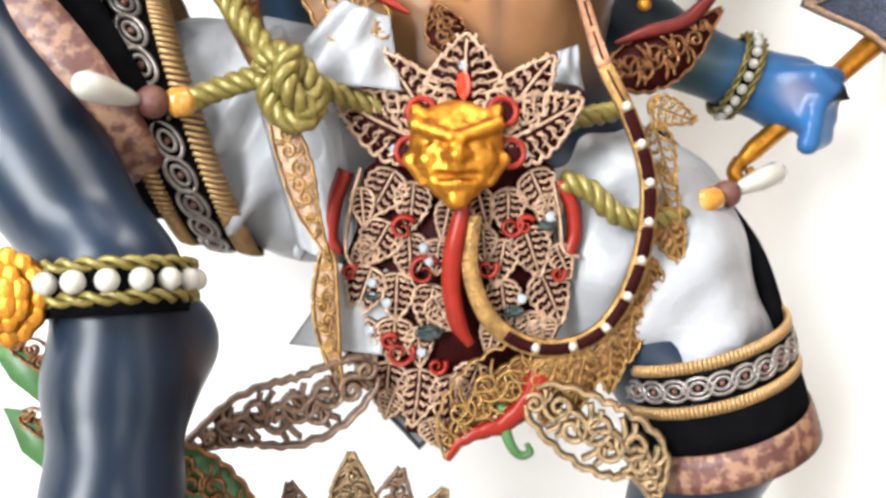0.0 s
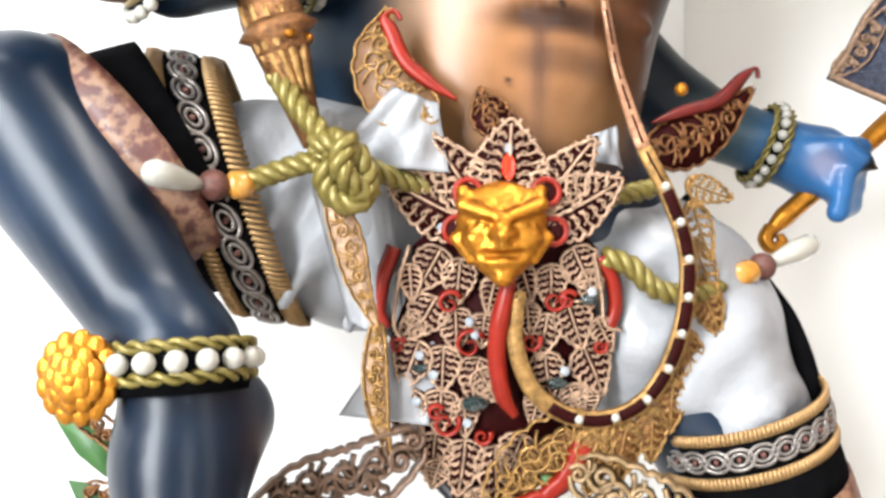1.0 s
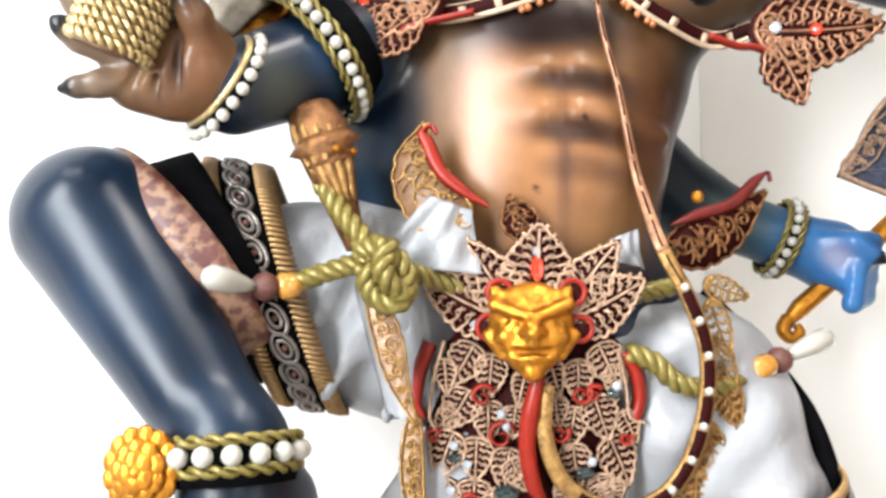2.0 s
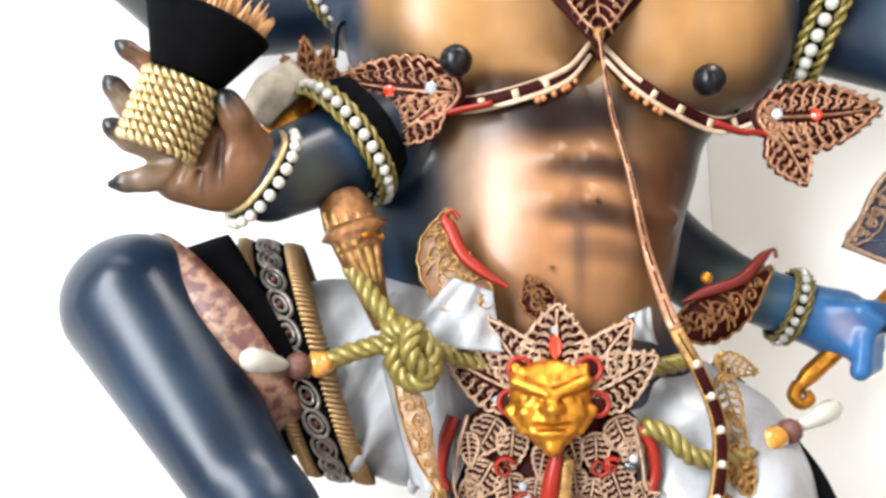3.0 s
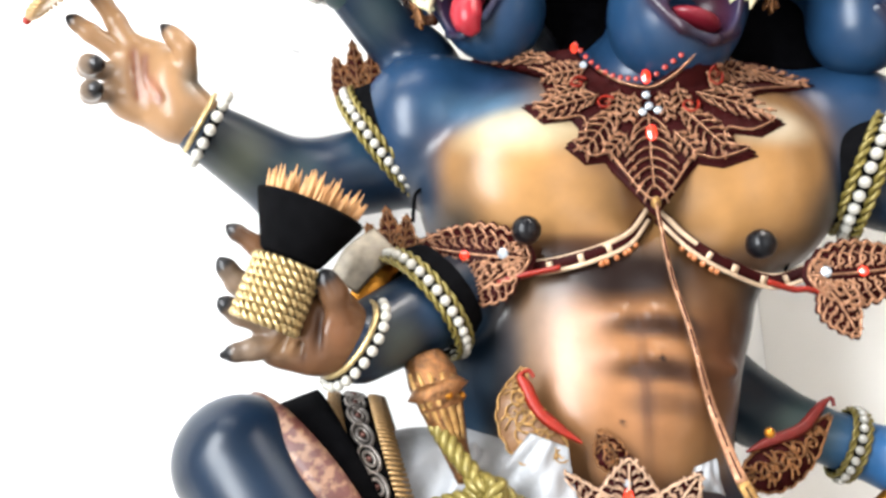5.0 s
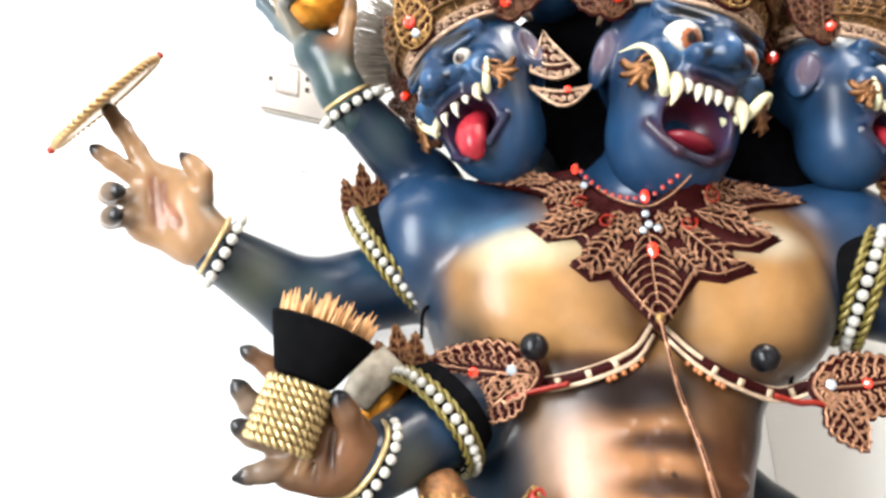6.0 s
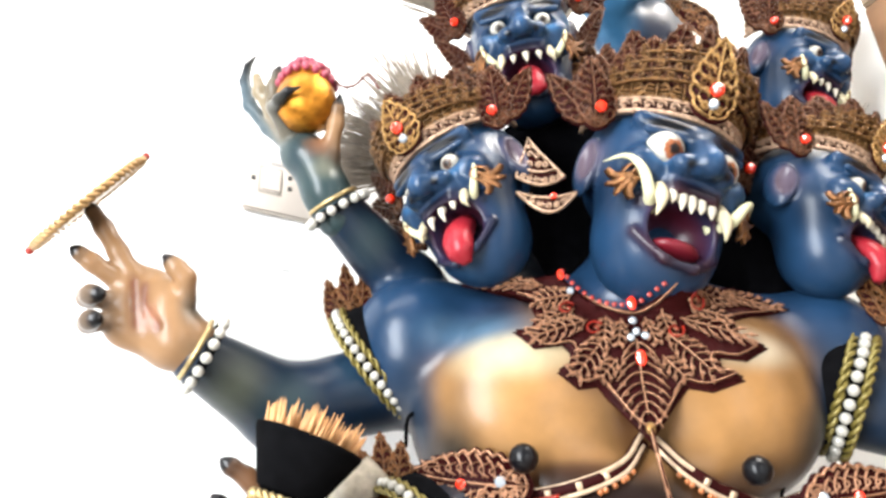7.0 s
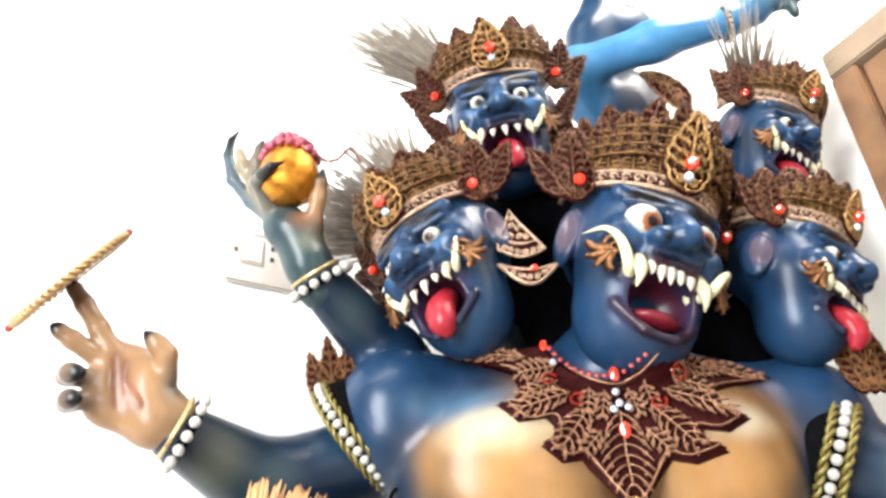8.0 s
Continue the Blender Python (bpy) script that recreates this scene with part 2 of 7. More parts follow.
class Clay:
    """A sculpted body: cones and balls that melt into one another, then paint."""

    def __init__(self):
        self.parts, self.strokes = [], []

    def cone(self, a, b, ra, rb, colour, k=0.03, cut=False):
        a, b = np.array(a, float), np.array(b, float)
        lo, hi = np.minimum(a, b) - max(ra, rb), np.maximum(a, b) + max(ra, rb)
        self.parts.append((lambda p: sd_cone(p, a, b, ra, rb), lo, hi, k, cut, np.array(colour)))
        return self

    def chain(self, pts, radii, colour, k=0.02):
        for i in range(len(pts) - 1):
            self.cone(pts[i], pts[i + 1], radii[i], radii[i + 1], colour, k)
        return self

    def ball(self, c, r, colour, k=0.03, cut=False, rot=None):
        r = (r, r, r) if np.isscalar(r) else r
        c = np.array(c, float)
        m = max(r)
        self.parts.append((lambda p: sd_ball(p, c, r, rot), c - m, c + m, k, cut, np.array(colour)))
        return self

    def paint(self, c, r, colour, strength=1.0, soft=0.6):
        self.strokes.append((np.array(c, float), np.array((r, r, r) if np.isscalar(r) else r, float), np.array(colour), strength, soft))
        return self

    def mesh(self, h, blend=0.02):
        lo = np.min([q[1] for q in self.parts if not q[4]], axis=0) - 4 * h
        hi = np.max([q[2] for q in self.parts if not q[4]], axis=0) + 4 * h
        n = np.ceil((hi - lo) / h).astype(int) + 1
        ax = [lo[i] + h * np.arange(n[i]) for i in range(3)]
        field = np.full(n, 0.2, np.float32)
        for fn, a, b, k, cut, col in self.parts:
            pad = k + 3 * h
            i0 = np.clip(np.floor((a - pad - lo) / h).astype(int), 0, n - 1)
            i1 = np.clip(np.ceil((b + pad - lo) / h).astype(int) + 1, 1, n)
            if (i1 <= i0).any():
                continue
            g = np.stack(np.meshgrid(*[ax[i][i0[i]:i1[i]] for i in range(3)], indexing="ij"), -1)
            d = fn(g)
            sl = tuple(slice(i0[i], i1[i]) for i in range(3))
            f = field[sl]
            if cut:
                d = -d
                e = np.maximum(k - np.abs(f - d), 0) / k
                field[sl] = np.maximum(f, d) + e * e * k / 4
            else:
                e = np.maximum(k - np.abs(f - d), 0) / k
                field[sl] = np.minimum(f, d) - e * e * k / 4
        v, faces = surface(field, lo, h)
        wsum, csum = np.zeros(len(v)), np.zeros((len(v), 3))
        for fn, a, b, k, cut, col in self.parts:
            near = np.all((v > a - 5 * blend) & (v < b + 5 * blend), axis=1)
            if near.any():
                d = fn(v[near])
                w = np.exp(-np.abs(d) / (blend * 0.35)) if cut else np.exp(-np.maximum(d, -0.01) / (blend * 0.35))
                wsum[near] += w
                csum[near] += w[:, None] * col
        c = csum / (wsum[:, None] + 1e-9)
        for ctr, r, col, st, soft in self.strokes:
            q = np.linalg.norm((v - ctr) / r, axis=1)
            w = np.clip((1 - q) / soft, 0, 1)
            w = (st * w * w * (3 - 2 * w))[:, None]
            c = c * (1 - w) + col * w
        return v, faces, c * PIGMENT


def surface(field, lo, h):
    """Naive surface nets."""
    s = field < 0
    cells = np.zeros(np.array(field.shape) - 1, np.int8)
    for dx in (0, 1):
        for dy in (0, 1):
            for dz in (0, 1):
                cells += s[dx:dx + cells.shape[0], dy:dy + cells.shape[1], dz:dz + cells.shape[2]]
    act = (cells > 0) & (cells < 8)
    idx = np.argwhere(act)
    ids = np.full(cells.shape, -1, np.int64)
    ids[act] = np.arange(len(idx))
    acc, cnt = np.zeros((len(idx), 3)), np.zeros(len(idx))
    corners = [(a, b, c) for a in (0, 1) for b in (0, 1) for c in (0, 1)]
    for p in corners:
        for i in range(3):
            if p[i] == 0:
                q = list(p)
                q[i] = 1
                fp = field[idx[:, 0] + p[0], idx[:, 1] + p[1], idx[:, 2] + p[2]]
                fq = field[idx[:, 0] + q[0], idx[:, 1] + q[1], idx[:, 2] + q[2]]
                x = (fp < 0) != (fq < 0)
                t = np.where(x, fp / np.where(x, fp - fq, 1), 0)
                pos = np.array(p, float) + t[:, None] * (np.array(q) - np.array(p))
                acc[x] += pos[x]
                cnt[x] += 1
    v = lo + h * (idx + acc / cnt[:, None])
    faces = []
    for i in range(3):
        j, k = (i + 1) % 3, (i + 2) % 3
        a = [slice(None)] * 3
        b = [slice(None)] * 3
        a[i], b[i] = slice(0, -1), slice(1, None)
        cross = s[tuple(a)] != s[tuple(b)]
        e = np.argwhere(cross)
        ok = (e[:, j] > 0) & (e[:, k] > 0) & (e[:, j] < field.shape[j] - 1) & (e[:, k] < field.shape[k] - 1)
        e = e[ok]
        quad = []
        for dj, dk in ((-1, -1), (0, -1), (0, 0), (-1, 0)):
            c = e.copy()
            c[:, j] += dj
            c[:, k] += dk
            quad.append(ids[c[:, 0], c[:, 1], c[:, 2]])
        quad = np.stack(quad, 1)
        flip = ~s[e[:, 0], e[:, 1], e[:, 2]]
        quad[flip] = quad[flip][:, ::-1]
        faces.append(quad)
    return v, np.vstack(faces).tolist()


def box(name, lo, hi, material, parent=None, label="", bevel=0.0, m=None):
    bm = bmesh.new()
    bmesh.ops.create_cube(bm, size=1)
    for v in bm.verts:
        v.co = V([(lo[i] + hi[i]) / 2 + v.co[i] * (hi[i] - lo[i]) for i in range(3)])
    if bevel:
        bmesh.ops.bevel(bm, geom=bm.edges[:], offset=bevel, segments=2, affect="EDGES")
    if m is not None:
        bm.transform(m)
    me = bpy.data.meshes.new(name)
    bm.to_mesh(me)
    bm.free()
    me.materials.append(material)
    ob = new(name, me)
    if parent:
        ob.parent = parent
    if label:
        tagged(ob, label)
    return ob

# ---------------------------------------------------------------- room
GROUND = 0.2
AXIS = math.degrees(math.atan2(0.53, 0.85))  # the socket wall runs this way
CORNER = (0.38, 1.444)


def room_box(name, lo, hi, material, label, category, kind="structure"):
    m = pose(CORNER[0], CORNER[1], 0, 0, 0, AXIS)
    ob = box(name, lo, hi, material, m=m)
    return tagged(ob, label, category, kind=kind)


def holed_wall(name, lo, hi, hole, axis, material, label):
    """A wall with one opening through it; hole: (from, to, sill, head) along the wall."""
    a, b, c, d = hole
    k = 1 if axis == "y" else 0
    cuts = [(lo[k], a, lo[2], hi[2]), (b, hi[k], lo[2], hi[2]), (a, b, d, hi[2])]
    if c > lo[2] + 0.01:
        cuts.append((a, b, lo[2], c))
    out = Soup()
    m = pose(CORNER[0], CORNER[1], 0, 0, 0, AXIS)
    for p, q, z0, z1 in cuts:
        l, h = list(lo), list(hi)
        l[k], h[k], l[2], h[2] = p, q, z0, z1
        vs = [m @ V((x, y, z)) for x in (l[0], h[0]) for y in (l[1], h[1]) for z in (l[2], h[2])]
        out.add(vs, [(0, 1, 3, 2), (4, 6, 7, 5), (0, 4, 5, 1), (2, 3, 7, 6), (0, 2, 6, 4), (1, 5, 7, 3)])
    return tagged(out.link(name, material, smooth=False), label, "wall", kind="structure")


# local x along the socket wall towards the corner, local y into the wall
room_box("wall_north", (-2.68, 0.0, GROUND), (0.12, 0.12, 3.2), PLASTER, "white painted plaster wall behind the statue", "wall")
room_box("wall_east", (0.0, -2.95, GROUND), (0.12, -0.002, 3.2), CREAM, "cream plaster wall meeting the white wall", "wall")
# the rest of the room is unseen, added dark to limit bounce
holed_wall("wall_west", (-2.8, -2.95, GROUND), (-2.68, -0.002, 3.2), (-1.71, -0.91, 0.55, 2.60), "y", DIM, "unseen wall with a tall window, added dark to cut bounce")
holed_wall("wall_south", (-2.8, -3.07, GROUND), (0.12, -2.952, 3.2), (-1.55, -0.79, GROUND, 2.32), "x", DIM, "unseen wall added dark to cut bounce, open for the fill lamp")
room_box("ceiling", (-2.8, -3.07, 3.202), (0.12, 0.12, 3.3), BOARDS, "unseen ceiling of the room, added dark to cut bounce", "ceiling")
room_box("floor", (-2.8, -3.07, GROUND - 0.1), (0.12, 0.12, GROUND - 0.002), TILE, "unseen grey-brown floor under the statue, darkened to cut bounce", "floor")

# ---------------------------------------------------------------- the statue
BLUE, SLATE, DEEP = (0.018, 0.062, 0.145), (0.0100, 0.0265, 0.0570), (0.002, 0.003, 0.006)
TAN, TEAL = (0.32, 0.165, 0.058), (0.045, 0.080, 0.085)
NAIL, IVORY, MOUTH, LIP, PINK = (0.008, 0.008, 0.010), (0.62, 0.54, 0.36), (0.10, 0.004, 0.010), (0.050, 0.008, 0.014), (0.36, 0.018, 0.030)
LIGHTBLUE = (0.045, 0.20, 0.50)
statue = Soup()


def finger(clay, pts, r, colour, claw=0.018):
    clay.chain(pts, [r, r * 0.92, r * 0.8][:len(pts)] if len(pts) < 4 else [r, r * 0.95, r * 0.9, r * 0.75], colour, 0.006)
    a, b = np.array(pts[-2], float), np.array(pts[-1], float)
    d = (b - a) / np.linalg.norm(b - a)
    clay.cone(b - d * 0.002, b + d * claw, r * 0.82, r * 0.35, NAIL, 0.003)
    clay.paint(b + d * (claw * 0.5 + 0.003), max(claw * 0.75, r * 1.1), NAIL, 1, 0.3)


body = Clay()
# trunk
body.ball((0.01, 0.845, 0.90), (0.155, 0.11, 0.11), SLATE, 0.05)
body.ball((0.02, 0.815, 1.02), (0.146, 0.105, 0.13), TAN, 0.05)
body.ball((0.03, 0.825, 1.14), (0.170, 0.110, 0.14), TAN, 0.05)
body.ball((-0.076, 0.852, 1.075), (0.138, 0.090, 0.19), SLATE, 0.04)
body.ball((-0.072, 0.816, 1.314), (0.150, 0.112, 0.134), TAN, 0.055)
body.ball((0.187, 0.822, 1.300), (0.136, 0.110, 0.130), TAN, 0.055)
body.ball((0.062, 0.820, 1.345), (0.17, 0.094, 0.085), TAN, 0.05)
body.ball((0.06, 0.845, 1.36), (0.23, 0.10, 0.10), BLUE, 0.06)
body.ball((-0.212, 0.818, 1.408), (0.094, 0.088, 0.100), BLUE, 0.022)
body.ball((0.355, 0.85, 1.375), (0.090, 0.085, 0.085), BLUE, 0.04)
body.cone((0.06, 0.84, 1.38), (0.105, 0.76, 1.50), 0.075, 0.065, BLUE, 0.03)
body.cone((-0.19, 0.84, 1.43), (0.05, 0.85, 1.47), 0.065, 0.06, BLUE, 0.04)
body.cone((0.34, 0.86, 1.40), (0.09, 0.85, 1.47), 0.065, 0.06, BLUE, 0.04)
body.cone((0.075, 0.72, 1.49), (0.075, 0.755, 1.42), 0.012, 0.014, BLUE, 0.012)
body.cone((0.12, 0.72, 1.49), (0.09, 0.755, 1.42), 0.012, 0.014, BLUE, 0.012)
# ribs and belly folds
for z, w, r in ((1.11, 0.10, 0.005), (1.065, 0.11, 0.005)):
    for s in (-1, 1):
        body.cone((0.045 + s * 0.018, 0.713, z + 0.004), (0.045 + s * w, 0.757, z - 0.012), r, r * 0.6, TAN, 0.02)
for c in ((-0.079, 0.690, 1.214), (0.186, 0.703, 1.190)):
    body.ball(c, 0.018, DEEP, 0.010)
# arm that holds the disc
body.cone((-0.222, 0.86, 1.374), (-0.385, 0.785, 1.318), 0.064, 0.055, SLATE, 0.008)
body.cone((-0.390, 0.778, 1.320), (-0.466, 0.668, 1.352), 0.058, 0.037, SLATE, 0.02)
# arm that holds the pot
body.cone((-0.15, 0.90, 1.42), (-0.225, 0.84, 1.515), 0.062, 0.050, SLATE, 0.012)
body.cone((-0.225, 0.84, 1.515), (-0.312, 0.73, 1.590), 0.050, 0.035, SLATE, 0.02)
# arm that holds the cup
body.cone((-0.17, 0.88, 1.36), (-0.130, 0.825, 1.19), 0.065, 0.060, DEEP, 0.03)
body.cone((-0.135, 0.815, 1.185), (-0.266, 0.652, 1.080), 0.062, 0.043, SLATE, 0.02)
# arm of the far side, and the arm with the axe
body.cone((0.325, 0.842, 1.330), (0.60, 0.77, 1.200), 0.068, 0.058, SLATE, 0.03)
body.cone((0.60, 0.77, 1.20), (0.72, 0.64, 1.30), 0.056, 0.038, SLATE, 0.03)
body.cone((0.10, 0.92, 1.12), (0.235, 0.99, 1.022), 0.060, 0.050, SLATE, 0.03)
body.cone((0.235, 0.99, 1.022), (0.352, 0.985, 0.972), 0.048, 0.036, TEAL, 0.02)
body.cone((0.358, 0.983, 0.970), (0.408, 0.975, 0.950), 0.036, 0.046, LIGHTBLUE, 0.02)
# bent leg and standing leg
body.chain([(-0.07, 0.88, 0.88), (-0.25, 0.805, 0.900), (-0.33, 0.735, 0.925), (-0.408, 0.682, 0.962)], [0.085, 0.070, 0.066, 0.062], SLATE, 0.02)
body.cone((-0.404, 0.676, 0.958), (-0.250, 0.622, 0.757), 0.073, 0.043, SLATE, 0.015)
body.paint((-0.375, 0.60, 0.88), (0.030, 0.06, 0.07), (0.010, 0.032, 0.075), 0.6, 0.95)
body.ball((-0.216, 0.648, 0.702), (0.036, 0.042, 0.042), SLATE, 0.03)
body.chain([(-0.246, 0.614, 0.760), (-0.240, 0.602, 0.680), (-0.233, 0.570, 0.60), (-0.230, 0.550, 0.53)], [0.040, 0.047, 0.042, 0.038], SLATE, 0.03)
body.cone((0.11, 0.86, 0.86), (0.258, 0.775, 0.62), 0.095, 0.066, SLATE, 0.03)
body.cone((0.258, 0.775, 0.61), (0.255, 0.835, 0.50), 0.064, 0.058, SLATE, 0.04)
body.cone((0.255, 0.835, 0.50), (0.24, 0.88, 0.26), 0.058, 0.040, SLATE, 0.03)
body.cone((0.24, 0.88, 0.235), (0.25, 0.74, 0.222), 0.036, 0.024, SLATE, 0.02)
# fingers: disc hand, pot hand, cup hand, axe hand
for i in range(4):
    c = np.array((0.448 - 0.004 * i, 0.952, 0.962 - 0.021 * i))
    body.chain([(0.408, 0.945, 0.957 - 0.012 * i), tuple(c), tuple(c + (-0.022, -0.022, -0.012))], [0.015, 0.0155, 0.013], LIGHTBLUE, 0.006)
finger(body, [(0.395, 0.945, 0.965), (0.420, 0.925, 0.962), (0.440, 0.920, 0.945)], 0.014, LIGHTBLUE, 0.014)
# airbrushed paint
body.paint((0.03, 0.70, 1.05), (0.155, 0.10, 0.22), (0.50, 0.225, 0.095), 0.85, 0.7)
for x in (-0.160, 0.222):
    body.paint((x, 0.82, 1.05), (0.105, 0.24, 0.24), (0.014, 0.034, 0.052), 0.97, 0.8)
body.paint((-0.06, 0.68, 1.275), (0.115, 0.10, 0.095), (0.58, 0.30, 0.105), 1, 0.6)
body.paint((0.185, 0.69, 1.265), (0.105, 0.10, 0.095), (0.52, 0.265, 0.09), 1, 0.6)
# airbrushed shading painted under and between the breasts and along the ribs
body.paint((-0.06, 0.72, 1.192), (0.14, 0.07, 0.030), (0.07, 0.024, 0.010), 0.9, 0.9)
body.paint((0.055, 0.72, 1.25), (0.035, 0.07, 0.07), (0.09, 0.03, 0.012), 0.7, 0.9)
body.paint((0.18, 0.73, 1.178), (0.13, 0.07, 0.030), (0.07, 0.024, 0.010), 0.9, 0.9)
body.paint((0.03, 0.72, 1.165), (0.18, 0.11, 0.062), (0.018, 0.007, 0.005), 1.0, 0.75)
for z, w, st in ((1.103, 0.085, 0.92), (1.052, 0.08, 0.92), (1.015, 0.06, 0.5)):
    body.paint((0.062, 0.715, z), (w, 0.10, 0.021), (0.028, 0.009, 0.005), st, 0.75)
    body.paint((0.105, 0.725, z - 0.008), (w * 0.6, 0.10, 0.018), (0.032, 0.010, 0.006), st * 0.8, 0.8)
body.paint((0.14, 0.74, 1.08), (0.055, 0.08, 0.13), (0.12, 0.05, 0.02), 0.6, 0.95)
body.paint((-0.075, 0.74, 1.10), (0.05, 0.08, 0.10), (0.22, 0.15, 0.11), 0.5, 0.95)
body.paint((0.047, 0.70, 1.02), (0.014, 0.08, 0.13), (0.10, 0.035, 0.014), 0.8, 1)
for x, y, z in ((0.068, 0.70, 1.065), (0.02, 0.70, 0.995), (-0.02, 0.69, 1.30), (0.01, 0.69, 1.275)):
    body.paint((x, y, z), (0.0035, 0.05, 0.0035), (0.02, 0.01, 0.01), 1, 0.4)
for c in ((-0.079, 0.680, 1.214), (0.186, 0.69, 1.190)):
    body.paint(c, 0.030, DEEP, 1, 0.4)
body.paint((-0.43, 0.70, 1.325), (0.06, 0.08, 0.06), (0.16, 0.17, 0.11), 0.8, 0.9)
body.paint((-0.37, 0.74, 1.305), (0.055, 0.08, 0.06), (0.045, 0.085, 0.095), 0.8, 0.9)
body.paint((-0.29, 0.78, 1.36), (0.05, 0.06, 0.05), (0.030, 0.075, 0.125), 0.7, 0.9)
body.paint((-0.27, 0.76, 1.555), (0.05, 0.07, 0.06), (0.060, 0.095, 0.100), 0.8, 0.9)
body.paint((-0.318, 0.70, 1.615), (0.045, 0.06, 0.03), (0.16, 0.17, 0.13), 0.7, 0.9)
body.paint((-0.22, 0.65, 1.075), (0.045, 0.06, 0.05), (0.12, 0.14, 0.12), 0.8, 0.9)
body.paint((-0.19, 0.70, 1.115), (0.035, 0.06, 0.04), (0.05, 0.12, 0.24), 0.8, 0.9)
body.paint((0.40, 0.93, 0.945), (0.030, 0.03, 0.030), (0.42, 0.38, 0.50), 0.7, 0.9)
body.paint((0.27, 0.95, 1.0), (0.05, 0.06, 0.04), (0.12, 0.18, 0.16), 0.7, 0.9)
body.paint((-0.205, 0.62, 0.690), (0.03, 0.05, 0.04), (0.13, 0.04, 0.02), 0.7, 0.9)
body.paint((-0.225, 0.57, 0.60), (0.03, 0.05, 0.04), (0.15, 0.08, 0.03), 0.7, 0.9)
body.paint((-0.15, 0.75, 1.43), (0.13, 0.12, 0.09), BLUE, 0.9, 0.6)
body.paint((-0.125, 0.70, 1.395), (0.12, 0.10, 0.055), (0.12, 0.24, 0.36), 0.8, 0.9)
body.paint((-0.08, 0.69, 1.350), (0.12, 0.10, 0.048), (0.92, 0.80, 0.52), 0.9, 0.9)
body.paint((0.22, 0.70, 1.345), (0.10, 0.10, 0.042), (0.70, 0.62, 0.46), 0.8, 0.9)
body.paint((-0.215, 0.76, 1.28), (0.055, 0.10, 0.13), (0.018, 0.045, 0.085), 0.95, 0.8)
body.paint((0.320, 0.77, 1.27), (0.055, 0.10, 0.13), (0.018, 0.045, 0.085), 0.95, 0.8)
# glossy highlight of the belly, put into the colour
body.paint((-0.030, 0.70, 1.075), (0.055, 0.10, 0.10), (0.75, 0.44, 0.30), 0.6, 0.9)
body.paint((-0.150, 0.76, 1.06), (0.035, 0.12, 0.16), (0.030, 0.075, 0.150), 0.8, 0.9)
# highlight on the far arm, painted as a paler patch
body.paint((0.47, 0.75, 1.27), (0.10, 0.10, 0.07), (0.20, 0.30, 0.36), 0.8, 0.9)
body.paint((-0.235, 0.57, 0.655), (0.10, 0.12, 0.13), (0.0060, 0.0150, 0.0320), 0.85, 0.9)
body.paint((-0.200, 0.62, 0.688), (0.030, 0.05, 0.032), (0.10, 0.035, 0.018), 0.7, 0.9)
# dark airbrushed edges of belly, breasts and limbs, with shade painted into them
for x, w in ((-0.105, 0.030), (0.190, 0.060)):
    body.paint((x, 0.80, 1.06), (w, 0.16, 0.20), (0.006, 0.016, 0.030), 0.85, 0.95)
body.paint((0.140, 0.75, 1.06), (0.075, 0.12, 0.17), (0.11, 0.038, 0.016), 0.9, 0.95)
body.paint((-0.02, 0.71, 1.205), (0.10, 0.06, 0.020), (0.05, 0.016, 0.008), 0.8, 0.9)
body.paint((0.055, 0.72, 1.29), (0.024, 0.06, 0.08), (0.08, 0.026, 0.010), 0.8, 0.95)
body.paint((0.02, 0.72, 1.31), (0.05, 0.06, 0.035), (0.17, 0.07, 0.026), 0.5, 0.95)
body.paint((-0.165, 0.74, 1.235), (0.050, 0.09, 0.07), (0.035, 0.045, 0.045), 0.8, 0.95)
body.paint((0.285, 0.75, 1.225), (0.050, 0.09, 0.07), (0.035, 0.045, 0.045), 0.8, 0.95)
# shade painted on the undersides of the arms and edges of the leg
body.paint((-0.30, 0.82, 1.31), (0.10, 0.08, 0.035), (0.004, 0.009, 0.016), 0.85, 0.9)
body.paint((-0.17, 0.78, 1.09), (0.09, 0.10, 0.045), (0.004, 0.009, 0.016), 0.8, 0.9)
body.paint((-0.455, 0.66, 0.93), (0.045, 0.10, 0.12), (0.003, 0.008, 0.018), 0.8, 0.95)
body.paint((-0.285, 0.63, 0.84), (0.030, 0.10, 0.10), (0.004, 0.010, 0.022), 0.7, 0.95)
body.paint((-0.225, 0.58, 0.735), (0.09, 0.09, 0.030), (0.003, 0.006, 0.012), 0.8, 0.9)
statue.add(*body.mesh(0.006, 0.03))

# the three near palms and their fingers, finer than the body
PALM, SHADE, ASH = (0.42, 0.235, 0.115), (0.12, 0.045, 0.022), (0.27, 0.185, 0.125)
palm = Clay()
palm.cone((-0.464, 0.668, 1.357), (-0.488, 0.652, 1.367), 0.033, 0.036, PALM, 0.01)
palm.ball((-0.500, 0.648, 1.376), (0.040, 0.028, 0.036), PALM, 0.02)
palm.ball((-0.530, 0.640, 1.410), (0.042, 0.024, 0.054), PALM, 0.02)
palm.ball((-0.497, 0.632, 1.404), (0.023, 0.020, 0.036), PALM, 0.018)
palm.ball((-0.545, 0.630, 1.385), (0.024, 0.020, 0.028), PALM, 0.018)
palm.cone((-0.553, 0.632, 1.450), (-0.556, 0.632, 1.388), 0.018, 0.019, PALM, 0.02)
finger(palm, [(-0.548, 0.626, 1.448), (-0.566, 0.614, 1.478), (-0.585, 0.605, 1.508), (-0.602, 0.600, 1.532)], 0.0135, PALM, 0.002)
